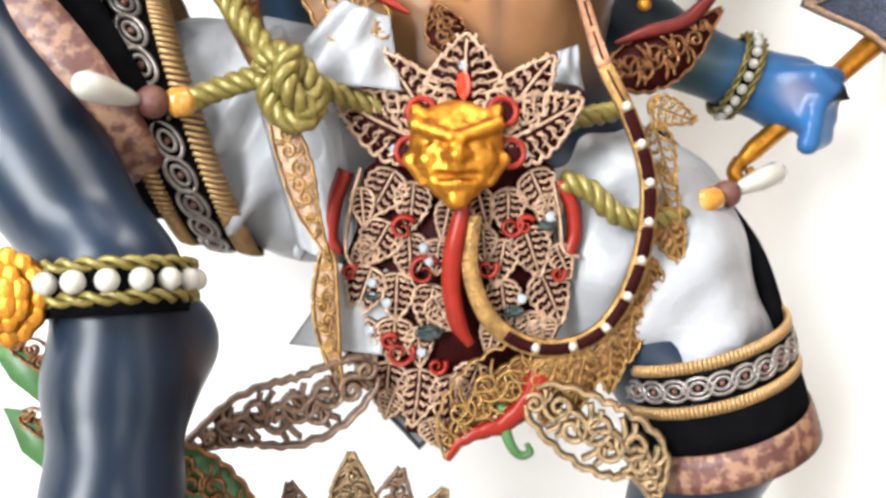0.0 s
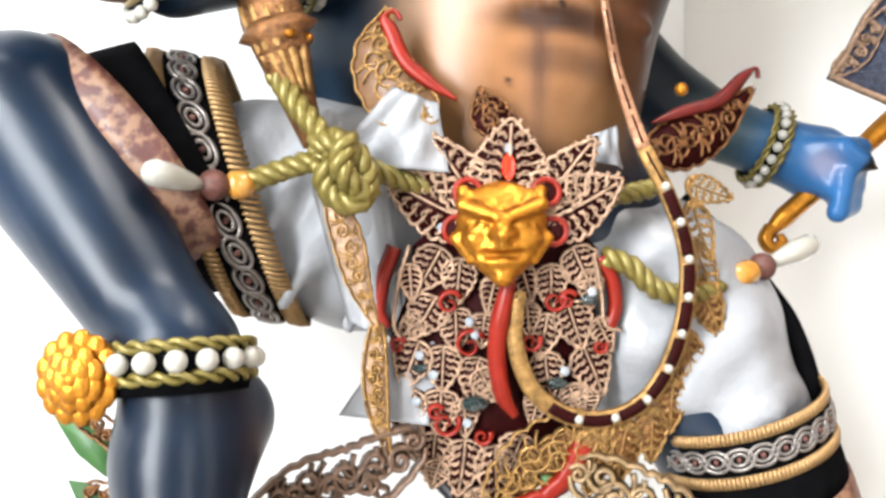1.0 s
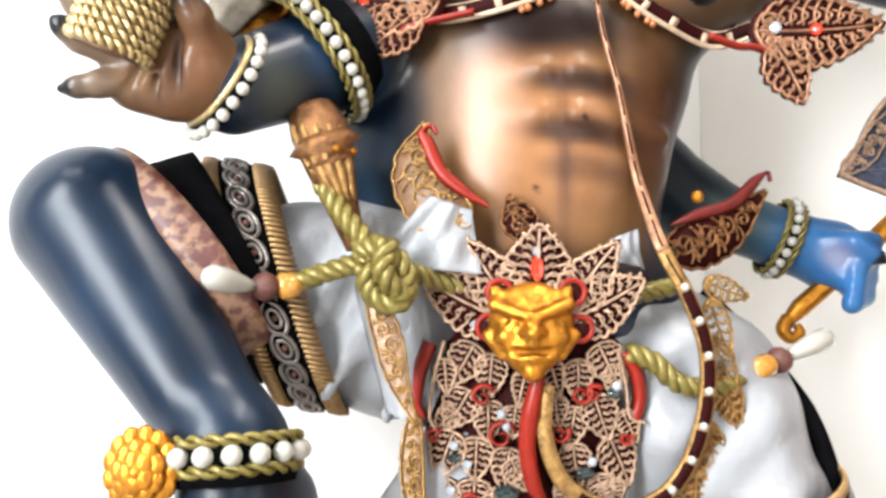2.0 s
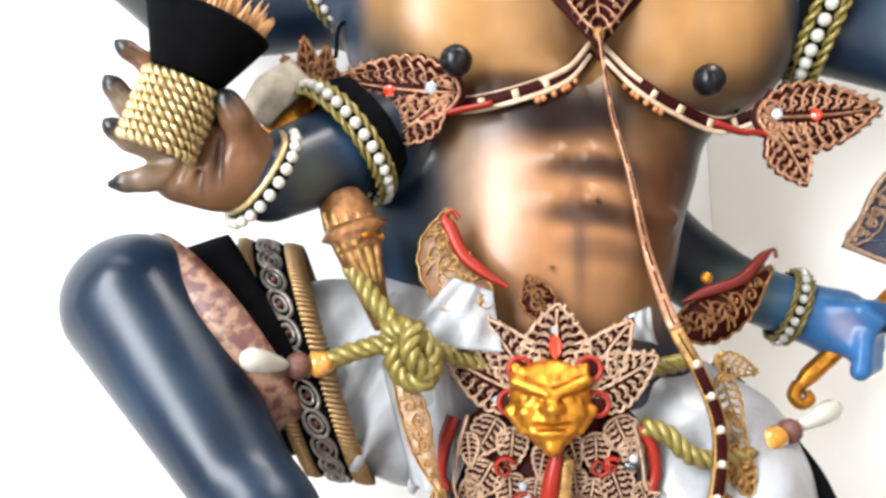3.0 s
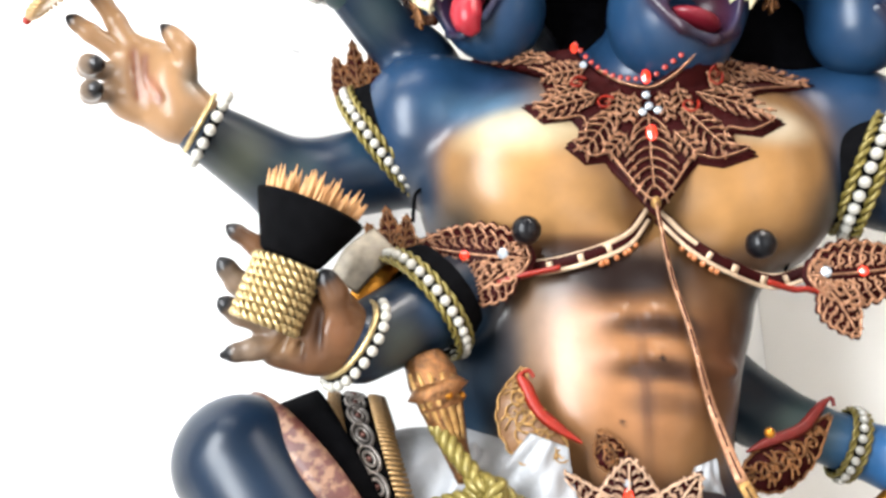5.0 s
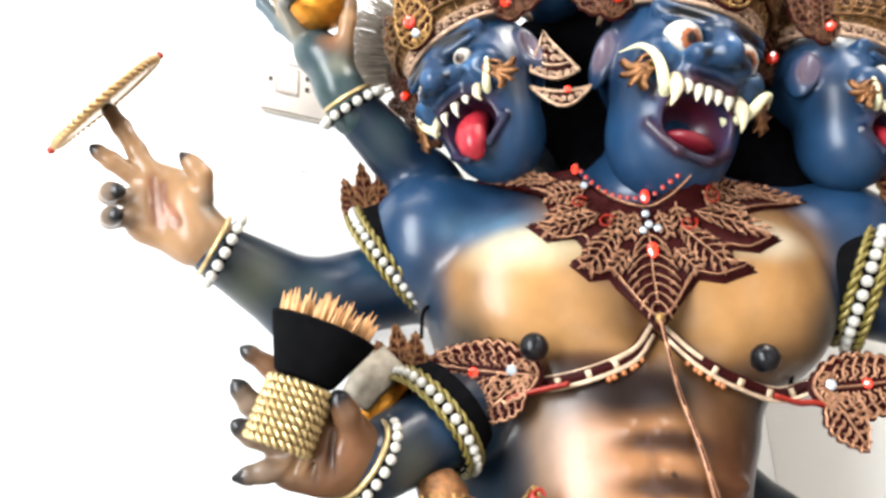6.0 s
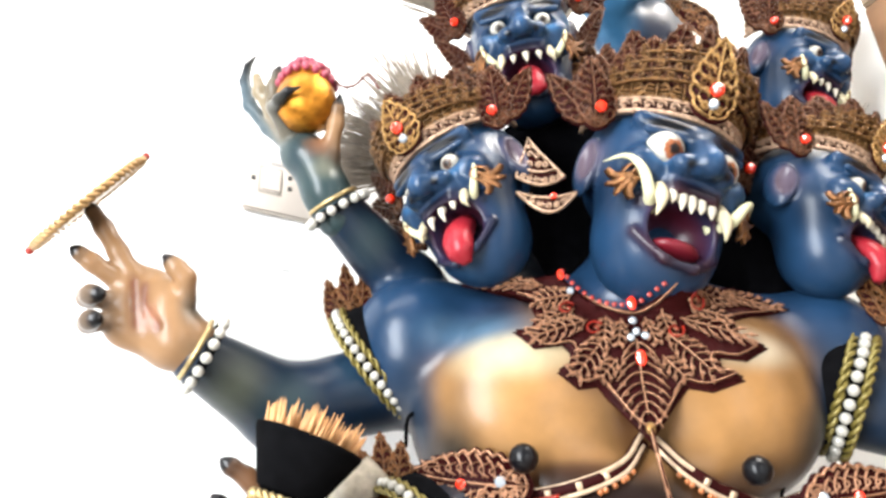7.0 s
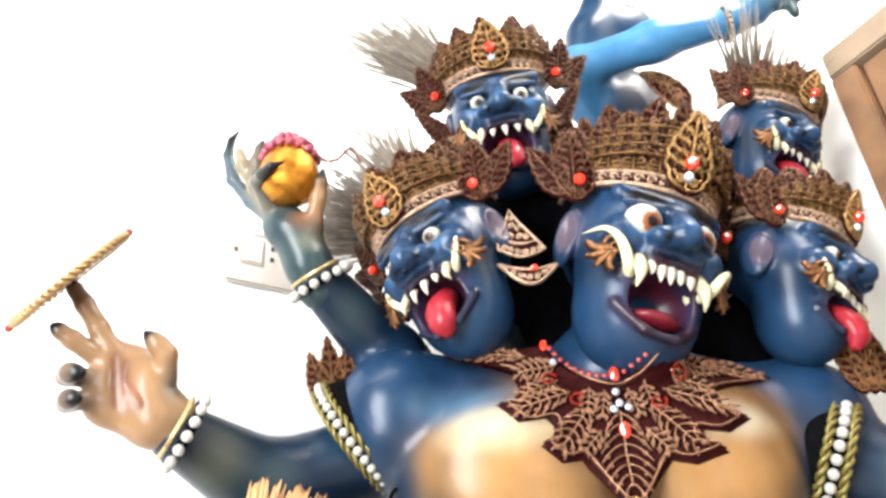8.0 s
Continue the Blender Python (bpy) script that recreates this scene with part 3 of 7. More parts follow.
finger(palm, [(-0.560, 0.624, 1.438), (-0.589, 0.600, 1.457), (-0.603, 0.589, 1.466)], 0.0128, PALM, 0.008)
finger(palm, [(-0.563, 0.622, 1.413), (-0.585, 0.596, 1.408), (-0.573, 0.580, 1.404), (-0.561, 0.575, 1.401)], 0.0128, ASH, 0.006)
finger(palm, [(-0.557, 0.622, 1.388), (-0.578, 0.596, 1.374), (-0.568, 0.580, 1.371), (-0.559, 0.575, 1.369)], 0.0125, ASH, 0.006)
finger(palm, [(-0.478, 0.630, 1.412), (-0.476, 0.616, 1.436), (-0.485, 0.609, 1.446), (-0.493, 0.606, 1.454)], 0.0132, PALM, 0.010)
for a, b in (((-0.527, 0.611, 1.375), (-0.541, 0.611, 1.438)), ((-0.517, 0.610, 1.378), (-0.527, 0.611, 1.430)), ((-0.500, 0.611, 1.372), (-0.515, 0.611, 1.392))):
    palm.cone(a, b, 0.0035, 0.0030, SHADE, 0.006, cut=True)
    for q in (0.1, 0.37, 0.63, 0.9):
        c = np.array(a) * (1 - q) + np.array(b) * q
        palm.paint(c + (0, 0.006, 0), (0.008, 0.02, 0.016), (0.17, 0.045, 0.025), 0.75, 0.9)
palm.paint((-0.590, 0.603, 1.515), (0.026, 0.03, 0.026), (0.10, 0.055, 0.035), 0.8, 0.7)
palm.paint((-0.512, 0.615, 1.385), (0.022, 0.03, 0.026), (0.52, 0.25, 0.15), 0.6, 0.9)
palm.paint((-0.470, 0.640, 1.400), (0.022, 0.05, 0.045), (0.07, 0.085, 0.075), 0.8, 0.9)
palm.paint((-0.465, 0.66, 1.352), (0.03, 0.05, 0.03), (0.16, 0.15, 0.10), 0.7, 0.9)
statue.add(*palm.mesh(0.0032, 0.012))

palm = Clay()
palm.cone((-0.312, 0.734, 1.583), (-0.328, 0.716, 1.612), 0.034, 0.031, TEAL, 0.01)
palm.cone((-0.328, 0.716, 1.612), (-0.350, 0.705, 1.660), 0.031, 0.032, TEAL, 0.02)
palm.ball((-0.366, 0.702, 1.678), (0.030, 0.020, 0.032), TEAL, 0.02)
palm.cone((-0.340, 0.706, 1.640), (-0.321, 0.692, 1.662), 0.020, 0.016, TEAL, 0.02)
palm.chain([(-0.385, 0.702, 1.690), (-0.416, 0.702, 1.722), (-0.446, 0.700, 1.764), (-0.456, 0.695, 1.808)], [0.0120, 0.0108, 0.0100, 0.0085], (0.10, 0.15, 0.18), 0.006)
palm.chain([(-0.456, 0.695, 1.806), (-0.452, 0.691, 1.834), (-0.438, 0.688, 1.853)], [0.0082, 0.0062, 0.0015], NAIL, 0.003)
palm.chain([(-0.383, 0.698, 1.697), (-0.405, 0.685, 1.735), (-0.424, 0.675, 1.768), (-0.430, 0.671, 1.793)], [0.0125, 0.0115, 0.0108, 0.0070], (0.42, 0.33, 0.21), 0.006)
finger(palm, [(-0.385, 0.688, 1.702), (-0.399, 0.670, 1.735), (-0.401, 0.665, 1.767), (-0.395, 0.660, 1.788)], 0.0110, (0.20, 0.16, 0.11), 0.010)
palm.chain([(-0.382, 0.685, 1.700), (-0.394, 0.656, 1.722), (-0.382, 0.632, 1.715)], [0.0115, 0.0110, 0.0092], (0.16, 0.15, 0.12), 0.006)
palm.chain([(-0.382, 0.631, 1.715), (-0.366, 0.616, 1.716), (-0.345, 0.612, 1.720)], [0.0085, 0.0066, 0.0015], NAIL, 0.003)
finger(palm, [(-0.330, 0.702, 1.645), (-0.318, 0.688, 1.668), (-0.309, 0.673, 1.698), (-0.304, 0.664, 1.720)], 0.0128, PALM, 0.016)
palm.paint((-0.335, 0.69, 1.665), (0.034, 0.035, 0.030), (0.40, 0.16, 0.07), 0.85, 0.9)
palm.paint((-0.325, 0.69, 1.630), (0.030, 0.035, 0.028), (0.30, 0.30, 0.22), 0.7, 0.9)
palm.paint((-0.365, 0.70, 1.655), (0.020, 0.05, 0.05), (0.030, 0.055, 0.075), 0.8, 0.9)
statue.add(*palm.mesh(0.0032, 0.012))

palm = Clay()
GRASP = (0.22, 0.105, 0.050)
palm.cone((-0.276, 0.648, 1.084), (-0.302, 0.636, 1.092), 0.040, 0.043, GRASP, 0.01)
palm.ball((-0.316, 0.634, 1.096), (0.050, 0.028, 0.047), GRASP, 0.02)
palm.ball((-0.350, 0.624, 1.094), (0.028, 0.024, 0.038), GRASP, 0.02)
palm.ball((-0.286, 0.614, 1.102), (0.026, 0.021, 0.036), GRASP, 0.016)
finger(palm, [(-0.338, 0.626, 1.130), (-0.360, 0.622, 1.165), (-0.376, 0.614, 1.188), (-0.396, 0.601, 1.201)], 0.0125, GRASP, 0.008)
finger(palm, [(-0.360, 0.616, 1.118), (-0.388, 0.597, 1.142), (-0.398, 0.586, 1.157)], 0.0138, ASH, 0.009)
finger(palm, [(-0.358, 0.608, 1.098), (-0.381, 0.589, 1.107), (-0.391, 0.577, 1.114)], 0.0132, ASH, 0.008)
finger(palm, [(-0.338, 0.614, 1.076), (-0.370, 0.603, 1.071), (-0.388, 0.598, 1.067)], 0.0128, ASH, 0.012)
finger(palm, [(-0.278, 0.604, 1.106), (-0.280, 0.588, 1.124), (-0.286, 0.580, 1.137)], 0.0155, GRASP, 0.008)
for a, b in (((-0.345, 0.600, 1.062), (-0.332, 0.602, 1.084)), ((-0.322, 0.604, 1.056), (-0.314, 0.604, 1.090)), ((-0.300, 0.598, 1.062), (-0.294, 0.594, 1.108))):
    palm.cone(a, b, 0.004, 0.003, SHADE, 0.008, cut=True)
    palm.paint((np.array(a) + b) / 2, (0.009, 0.03, 0.03), (0.05, 0.018, 0.010), 0.8, 0.9)
palm.paint((-0.335, 0.60, 1.075), (0.030, 0.04, 0.022), (0.42, 0.22, 0.09), 0.7, 0.9)
palm.paint((-0.275, 0.60, 1.085), (0.020, 0.05, 0.04), (0.30, 0.12, 0.05), 0.6, 0.9)
statue.add(*palm.mesh(0.0032, 0.012))



def horn(pts, r0, colour, seg=10):
    p = smooth_path(pts, 8)
    return tube(p, [r0, r0 * 0.95, r0 * 0.75, r0 * 0.45, r0 * 0.06], seg), colour


def head(place, size, tongue, gape, iris, seed):
    """A demon head, face towards -y; size is half its width."""
    main = size > 0.09
    lip = LIP if main else (0.010, 0.012, 0.040)
    rnd = random.Random(seed)
    c = Clay()
    c.ball((0, 0.20, 0.30), (0.98, 1.10, 1.05), BLUE, 0.3)
    c.ball((0, -0.30, -0.25), (0.90, 0.78, 0.95), BLUE, 0.3)
    c.ball((0, -0.26, -0.76 - gape * 0.24), (0.83, 0.80, 0.80 + gape * 0.06) if main else (0.76, 0.78, 0.74 + gape * 0.06), BLUE, 0.3)
    for s in (-1, 1):
        c.ball((s * 0.52, -0.80, -0.22), (0.36, 0.28, 0.26), BLUE, 0.15)
        c.cone((s * 0.72, -0.72, 0.46), (s * 0.10, -1.02, 0.30), 0.13, 0.15, BLUE, 0.12)
        c.ball((s * 0.41, -1.04, 0.03), 0.27 if main else 0.20, DEEP, 0.08, cut=True)
        c.cone((s * 0.70, -0.90, 0.24), (s * 0.18, -1.08, 0.20), 0.06, 0.07, BLUE, 0.05)
        c.cone((s * 0.68, -0.88, -0.08), (s * 0.22, -1.06, -0.18), 0.05, 0.06, BLUE, 0.05)
        c.ball((s * 0.26, -1.18, -0.26), (0.19, 0.19, 0.15), BLUE, 0.08)
        c.ball((s * 0.17, -1.34, -0.38), (0.09, 0.10, 0.08), DEEP, 0.04, cut=True)
        c.cone((s * 0.58, -0.84, -0.74), (s * 0.25, -1.08, -0.57), 0.07, 0.095, lip, 0.06)
        c.cone((s * 0.58, -0.80, -0.80 - gape * 0.35), (s * 0.22, -1.00, -1.04 - gape * 0.40), 0.055, 0.065, lip, 0.06)
        c.cone((s * 0.55, -0.98, -0.33), (s * 0.74, -0.86, -0.62), 0.07, 0.08, BLUE, 0.08)
        c.ball((s * 1.03, 0.10, -0.05), (0.13, 0.30, 0.46), BLUE, 0.08)
        c.ball((s * 1.12, -0.06, -0.02), (0.10, 0.17, 0.28), (0.35, 0.20, 0.20), 0.06, cut=True)
    c.cone((0, -1.00, 0.26), (0, -1.34, -0.20), 0.14, 0.21, BLUE, 0.12)
    c.cone((-0.25, -1.08, -0.57), (0.25, -1.08, -0.57), 0.095, 0.095, lip, 0.06)
    c.cone((-0.30, -1.04, -0.44), (0.30, -1.04, -0.44), 0.10, 0.10, BLUE, 0.10)
    c.cone((-0.22, -1.00, -1.04 - gape * 0.40), (0.22, -1.00, -1.04 - gape * 0.40), 0.065, 0.065, lip, 0.06)
    c.ball((0, -1.0, -0.84 - gape * 0.16), (0.47, 0.62, 0.19 + gape * 0.22), MOUTH, 0.06, cut=True)
    c.paint((0, -0.75, -0.84 - gape * 0.16), (0.50, 0.40, 0.24 + gape * 0.22), MOUTH, 1, 0.3)
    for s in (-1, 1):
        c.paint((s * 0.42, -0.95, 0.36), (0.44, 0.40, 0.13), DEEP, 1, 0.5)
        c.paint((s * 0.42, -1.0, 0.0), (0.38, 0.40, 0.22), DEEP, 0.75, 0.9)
        # paler blue: a highlight painted on each cheek
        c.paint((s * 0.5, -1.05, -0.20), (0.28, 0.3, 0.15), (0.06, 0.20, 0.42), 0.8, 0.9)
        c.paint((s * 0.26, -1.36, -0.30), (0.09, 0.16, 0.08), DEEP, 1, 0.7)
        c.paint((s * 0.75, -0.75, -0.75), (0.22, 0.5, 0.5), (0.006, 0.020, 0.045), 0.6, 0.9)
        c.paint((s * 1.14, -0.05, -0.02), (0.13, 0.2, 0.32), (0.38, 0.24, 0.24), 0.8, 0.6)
    # shade painted down the face sides, between the brows and above the lip
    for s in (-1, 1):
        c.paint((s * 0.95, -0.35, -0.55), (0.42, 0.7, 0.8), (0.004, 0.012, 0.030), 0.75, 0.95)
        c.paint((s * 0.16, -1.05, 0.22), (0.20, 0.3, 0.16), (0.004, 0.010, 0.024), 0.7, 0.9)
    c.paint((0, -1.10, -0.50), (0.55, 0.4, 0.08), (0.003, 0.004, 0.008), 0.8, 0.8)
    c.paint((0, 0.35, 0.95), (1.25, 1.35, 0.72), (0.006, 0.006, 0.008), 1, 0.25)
    # highlight painted along the nose ridge
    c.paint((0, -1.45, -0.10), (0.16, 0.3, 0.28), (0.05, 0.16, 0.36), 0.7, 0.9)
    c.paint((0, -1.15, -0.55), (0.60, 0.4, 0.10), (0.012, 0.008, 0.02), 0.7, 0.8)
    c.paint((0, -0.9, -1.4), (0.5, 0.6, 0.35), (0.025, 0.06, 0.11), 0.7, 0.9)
    m = place @ Matrix.Scale(size, 4)
    mm = np.array(m)

    def put(vf, colour):
        v = np.asarray([tuple(q) for q in vf[0]], float)
        statue.add(v @ mm[:3, :3].T + mm[:3, 3], vf[1], np.asarray(colour, float) * (1.0 if vf[1] is skin else 0.72))

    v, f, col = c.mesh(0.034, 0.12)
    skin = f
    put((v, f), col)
    for s in (-1, 1):
        e = np.array((s * 0.41, -0.89 if main else -0.93, 0.02))
        er = 0.262 if main else 0.155
        v, f = ball(e, er, 24, 20, Euler((radians(90), 0, 0)).to_matrix())
        gaze = np.array((0.05, -1, -0.30))
        gaze = gaze / np.linalg.norm(gaze)
        d = ((v - e) / er) @ gaze
        col = np.where((d > 0.955)[:, None], (0.01, 0.005, 0.005), np.where((d > 0.84)[:, None], iris, (0.52, 0.50, 0.44)))
        put((v, f), col)
        curve = [(0.42, -0.78, -0.80), (0.60, -1.04, -0.70), (0.76, -1.06, -0.44), (0.94, -0.92, -0.28), (1.12, -0.64, -0.32)] if main else [(0.44, -0.80, -0.74), (0.60, -0.98, -0.66), (0.72, -1.02, -0.50), (0.78, -0.98, -0.32), (0.76, -0.92, -0.20)]
        t, colr = horn([(s * x, y, z) for x, y, z in curve], 0.085 if main else 0.075, (0.68, 0.66, 0.42))
        put(t, colr)
        t, colr = horn([(s * 0.44, -0.98, -0.58), (s * 0.46, -1.12, -0.74), (s * 0.48, -1.17, -0.90 if main else -0.82), (s * 0.50, -1.14, -1.04 if main else -0.92)], 0.10 if size > 0.09 else 0.075, IVORY)
        put(t, colr)
    for i, x in enumerate((-0.30, -0.16, -0.02, 0.12, 0.27) if main else (-0.24, 0.0, 0.24)):
        t, colr = horn([(x, -1.04, -0.58), (x, -1.11, -0.70), (x * 1.02, -1.12, -0.78 - rnd.random() * 0.08)], 0.085 if size > 0.09 else 0.07, (0.66, 0.60, 0.48))
        put(t, colr)
    if tongue:
        t = smooth_path([(0, -0.62, -0.84), (0.02, -0.98, -0.90 - gape * 0.2), (0.04, -1.14, -1.12 - gape * 0.25), (0.04, -1.10, -1.22 - gape * 0.25 - tongue * 0.75)], 8)
        v, f = tube(t, [0.18, 0.21, 0.22, 0.19, 0.07], 14)
        v = np.array(v)
        v[:, 0] *= 1.15
        put((v, f), PINK)
    else:
        put(ball((0, -0.74, -0.96 - gape * 0.26), (0.36, 0.34, 0.12), 14, 10), (0.17, 0.010, 0.020))


HEADS = [
    (pose(0.138, 0.735, 1.598, 12, 13, 24), 0.100, 0.0, 1.10, (0.30, 0.09, 0.03), 1),
    (pose(-0.126, 0.737, 1.612, 14, -14, -40), 0.086, 0.20, 1.05, (0.12, 0.07, 0.05), 2),
    (pose(-0.024, 0.775, 1.905, 16, -4, -6), 0.083, 0.02, 0.95, (0.12, 0.10, 0.08), 3),
    (pose(0.366, 0.785, 1.572, 12, 10, 50), 0.080, 0.26, 0.8, (0.12, 0.07, 0.05), 4),
    (pose(0.450, 0.900, 1.908, 18, 12, 36), 0.076, 0.14, 0.8, (0.12, 0.07, 0.05), 5),
]
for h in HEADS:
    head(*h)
# necks that carry the outer heads, coloured near black for the shade there
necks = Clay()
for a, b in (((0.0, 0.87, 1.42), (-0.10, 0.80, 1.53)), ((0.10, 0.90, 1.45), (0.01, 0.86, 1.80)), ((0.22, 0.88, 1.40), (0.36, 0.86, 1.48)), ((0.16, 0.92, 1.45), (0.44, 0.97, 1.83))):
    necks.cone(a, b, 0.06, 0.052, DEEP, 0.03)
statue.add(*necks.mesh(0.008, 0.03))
tagged(statue.link("statue", SKIN, paint=True), "blue painted many-armed demon statue with five heads and tan chest", "statue")

# smaller figure behind the crowns
small = Clay()
small.chain([(0.21, 1.02, 2.09), (0.145, 0.915, 2.148), (0.30, 0.880, 2.170), (0.442, 0.862, 2.186)], [0.040, 0.037, 0.037, 0.027], (0.09, 0.32, 0.62), 0.03)
small.cone((0.445, 0.862, 2.188), (0.498, 0.856, 2.212), 0.026, 0.034, (0.09, 0.32, 0.62), 0.02)
small.chain([(0.505, 0.852, 2.210), (0.560, 0.842, 2.212), (0.562, 0.836, 2.172)], [0.016, 0.014, 0.010], TEAL, 0.008)
small.chain([(0.500, 0.840, 2.215), (0.555, 0.830, 2.240), (0.580, 0.825, 2.205)], [0.016, 0.014, 0.010], TEAL, 0.008)
small.ball((0.255, 1.03, 2.11), (0.085, 0.075, 0.12), (0.03, 0.045, 0.08), 0.04)
small.chain([(0.17, 1.00, 2.14), (0.20, 0.98, 2.30), (0.24, 0.98, 2.40)], [0.045, 0.042, 0.04], (0.014, 0.060, 0.135), 0.03)
small.ball((0.27, 1.02, 2.33), (0.09, 0.07, 0.08), (0.014, 0.060, 0.135), 0.03)
small.cone((0.24, 0.98, 1.55), (0.25, 1.03, 2.05), 0.05, 0.07, DEEP, 0.04)
small.paint((0.255, 0.96, 2.11), (0.07, 0.05, 0.07), (0.10, 0.10, 0.13), 0.8, 0.8)
small.paint((0.268, 0.955, 2.105), (0.006, 0.05, 0.006), (0.01, 0.01, 0.02), 1, 0.4)
tag = Soup().add(*small.mesh(0.006, 0.03)).link("statue", SKIN, paint=True)
tagged(tag, "small blue statue reaching out behind the crowns", "statue")

# ---------------------------------------------------------------- carved ornament tools
from mathutils.bvhtree import BVHTree

SKINTREE = BVHTree.FromPolygons([tuple(v) for v in np.vstack(statue.v)], statue.f)


def front(x, z, off=0.004, y0=0.45, fallback=0.75):
    """The point on the statue's front at x, z, lifted by off."""
    hit = SKINTREE.ray_cast(V((x, y0, z)), V((0, 1, 0)))
    if hit[0] is None:
        return np.array((x, fallback, z))
    return np.array(hit[0] + hit[1] * off)


def plane(o, u, v, bend=0.0, bendv=0.0):
    """Maps flat (x, y, height) to a plate in space; bend curls it away from the viewer at its sides."""
    o, u, v = V(o), V(u).normalized(), V(v)
    v = (v - u * v.dot(u)).normalized()
    n = u.cross(v)

    def f(x, y, w=0.0):
        return o + u * x + v * y + n * (w - bend * x * x - bendv * y * y)
    return f


def ribbon(out, m, pts, width, height=0.0025, base=0.0, taper=False):
    """A raised line of bevelled section on a plate."""
    p = np.asarray(pts, float)
    t = np.gradient(p, axis=0)
    t /= np.linalg.norm(t, axis=1)[:, None] + 1e-12
    n = np.column_stack([-t[:, 1], t[:, 0]])
    vs, fs = [], []
    k = len(p)
    for i in range(k):
        q = width / 2 * (taper(i / (k - 1)) if callable(taper) else (1 - 0.75 * i / (k - 1)) if taper else 1)
        for a, h in ((-1, -0.5), (-0.42, 1), (0.42, 1), (1, -0.5)):
            vs.append(m(p[i, 0] + n[i, 0] * a * q, p[i, 1] + n[i, 1] * a * q, base + height * h))
    for i in range(k - 1):
        o = i * 4
        fs += [(o + j, o + 4 + j, o + 4 + (j + 1) % 4, o + (j + 1) % 4) for j in range(4)]
    fs += [(0, 1, 2, 3), ((k - 1) * 4 + 3, (k - 1) * 4 + 2, (k - 1) * 4 + 1, (k - 1) * 4)]
    out.add(vs, fs)


def spiral(c, r, a0, turns, n=22, grow=0.0):
    return [(c[0] + r * (1 - 0.85 * i / n) * math.cos(a0 + turns * 2 * math.pi * i / n), c[1] + r * (1 - 0.85 * i / n) * math.sin(a0 + turns * 2 * math.pi * i / n)) for i in range(n + 1)]


def slab(out, m, outline, base, thick):
    """A flat plate with an edge, from its outline (star-shaped round its middle)."""
    p = np.asarray(outline, float)
    c = p.mean(axis=0)
    k = len(p)
    vs = [m(c[0], c[1], base)] + [m(x, y, base) for x, y in p] + [m(x, y, base - thick) for x, y in p] + [m(c[0], c[1], base - thick)]
    fs = []
    for i in range(k):
        j = (i + 1) % k
        fs += [(0, 1 + i, 1 + j), (1 + j, 1 + i, 1 + k + i, 1 + k + j), (2 * k + 1, 1 + k + j, 1 + k + i)]
    out.add(vs, fs)


def leaf(m, base, tip, width, gilt, back=None, bend=0.0, lobes=6, line=0.0026, lift=0.0, thick=0.003, fat=0.7, curl=True):
    """A carved leaf: plate, scalloped rim, nested outlines, veins and a curled tip."""
    b, t = np.array(base, float), np.array(tip, float)
    d = t - b
    ln = np.linalg.norm(d)
    d /= ln
    n = np.array((-d[1], d[0]))

    def at(s, q):
        side = bend * ln * (s * s)
        return b + d * ln * s + n * (side + q)

    def prof(s, scale=1.0):
        return width * scale * max(0.0, math.sin(math.pi * min(1, s) ** fat)) ** 0.85

    ss = np.linspace(0, 1, lobes * 6 + 1)
    left = [at(s, prof(s) * (1 + 0.16 * abs(math.sin(lobes * math.pi * s)) - 0.05)) for s in ss]
    right = [at(s, -prof(s) * (1 + 0.16 * abs(math.sin(lobes * math.pi * s)) - 0.05)) for s in ss]
    if back is not None:
        c = at(0.5, 0)
        slab(back, m, [c + (p - c) * 1.10 for p in left] + [c + (p - c) * 1.10 for p in right[-2:0:-1]], lift, thick)
    h = line * 0.8
    ribbon(gilt, m, left, line * 1.15, h, lift)
    ribbon(gilt, m, right, line * 1.15, h, lift)
    ribbon(gilt, m, [at(s, 0) for s in np.linspace(0, 0.94, 10)], line, h, lift)
    # comma-shaped strokes between rim and midrib, with open cells left dark
    for i in range(1, lobes + 1):
        s0 = (i - 0.35) / (lobes + 0.6)
        w = prof(s0)
        if w < line * 1.3:
            continue
        for s in (-1, 1):
            ribbon(gilt, m, [at(s0 + 0.10 - 0.20 * q + 0.13 * q * q, s * w * (0.98 - 0.80 * q)) for q in np.linspace(0, 1, 6)], line * 1.15, h, lift, True)
            if w > line * 3.2:
                ribbon(gilt, m, [at(s0 - 0.02 + 0.09 * math.sin(math.pi * q), s * w * (0.22 + 0.50 * q)) for q in np.linspace(0, 1, 6)], line * 0.9, h, lift, True)
    if curl:
        ribbon(gilt, m, spiral(at(0.10, width * 0.30), width * 0.26, 0, 1.4, 14), line * 0.8, h * 1.3, lift)
        ribbon(gilt, m, spiral(at(0.10, -width * 0.30), width * 0.26, math.pi, -1.4, 14), line * 0.8, h * 1.3, lift)


def leaf_part(name, m, base, tip, width, gilt, parent, backing=None, *rest, **more):
    """A carved leaf as a part: its plate with the filigree on it, or the filigree alone."""
    a, b = Soup(), Soup() if backing else None
    leaf(m, base, tip, width, a, b, *rest, **more)
    if backing:
        plate = b.link(name, backing, parent)
        a.link("filigree", gilt, plate)
        return plate
    return a.link(name, gilt, parent)


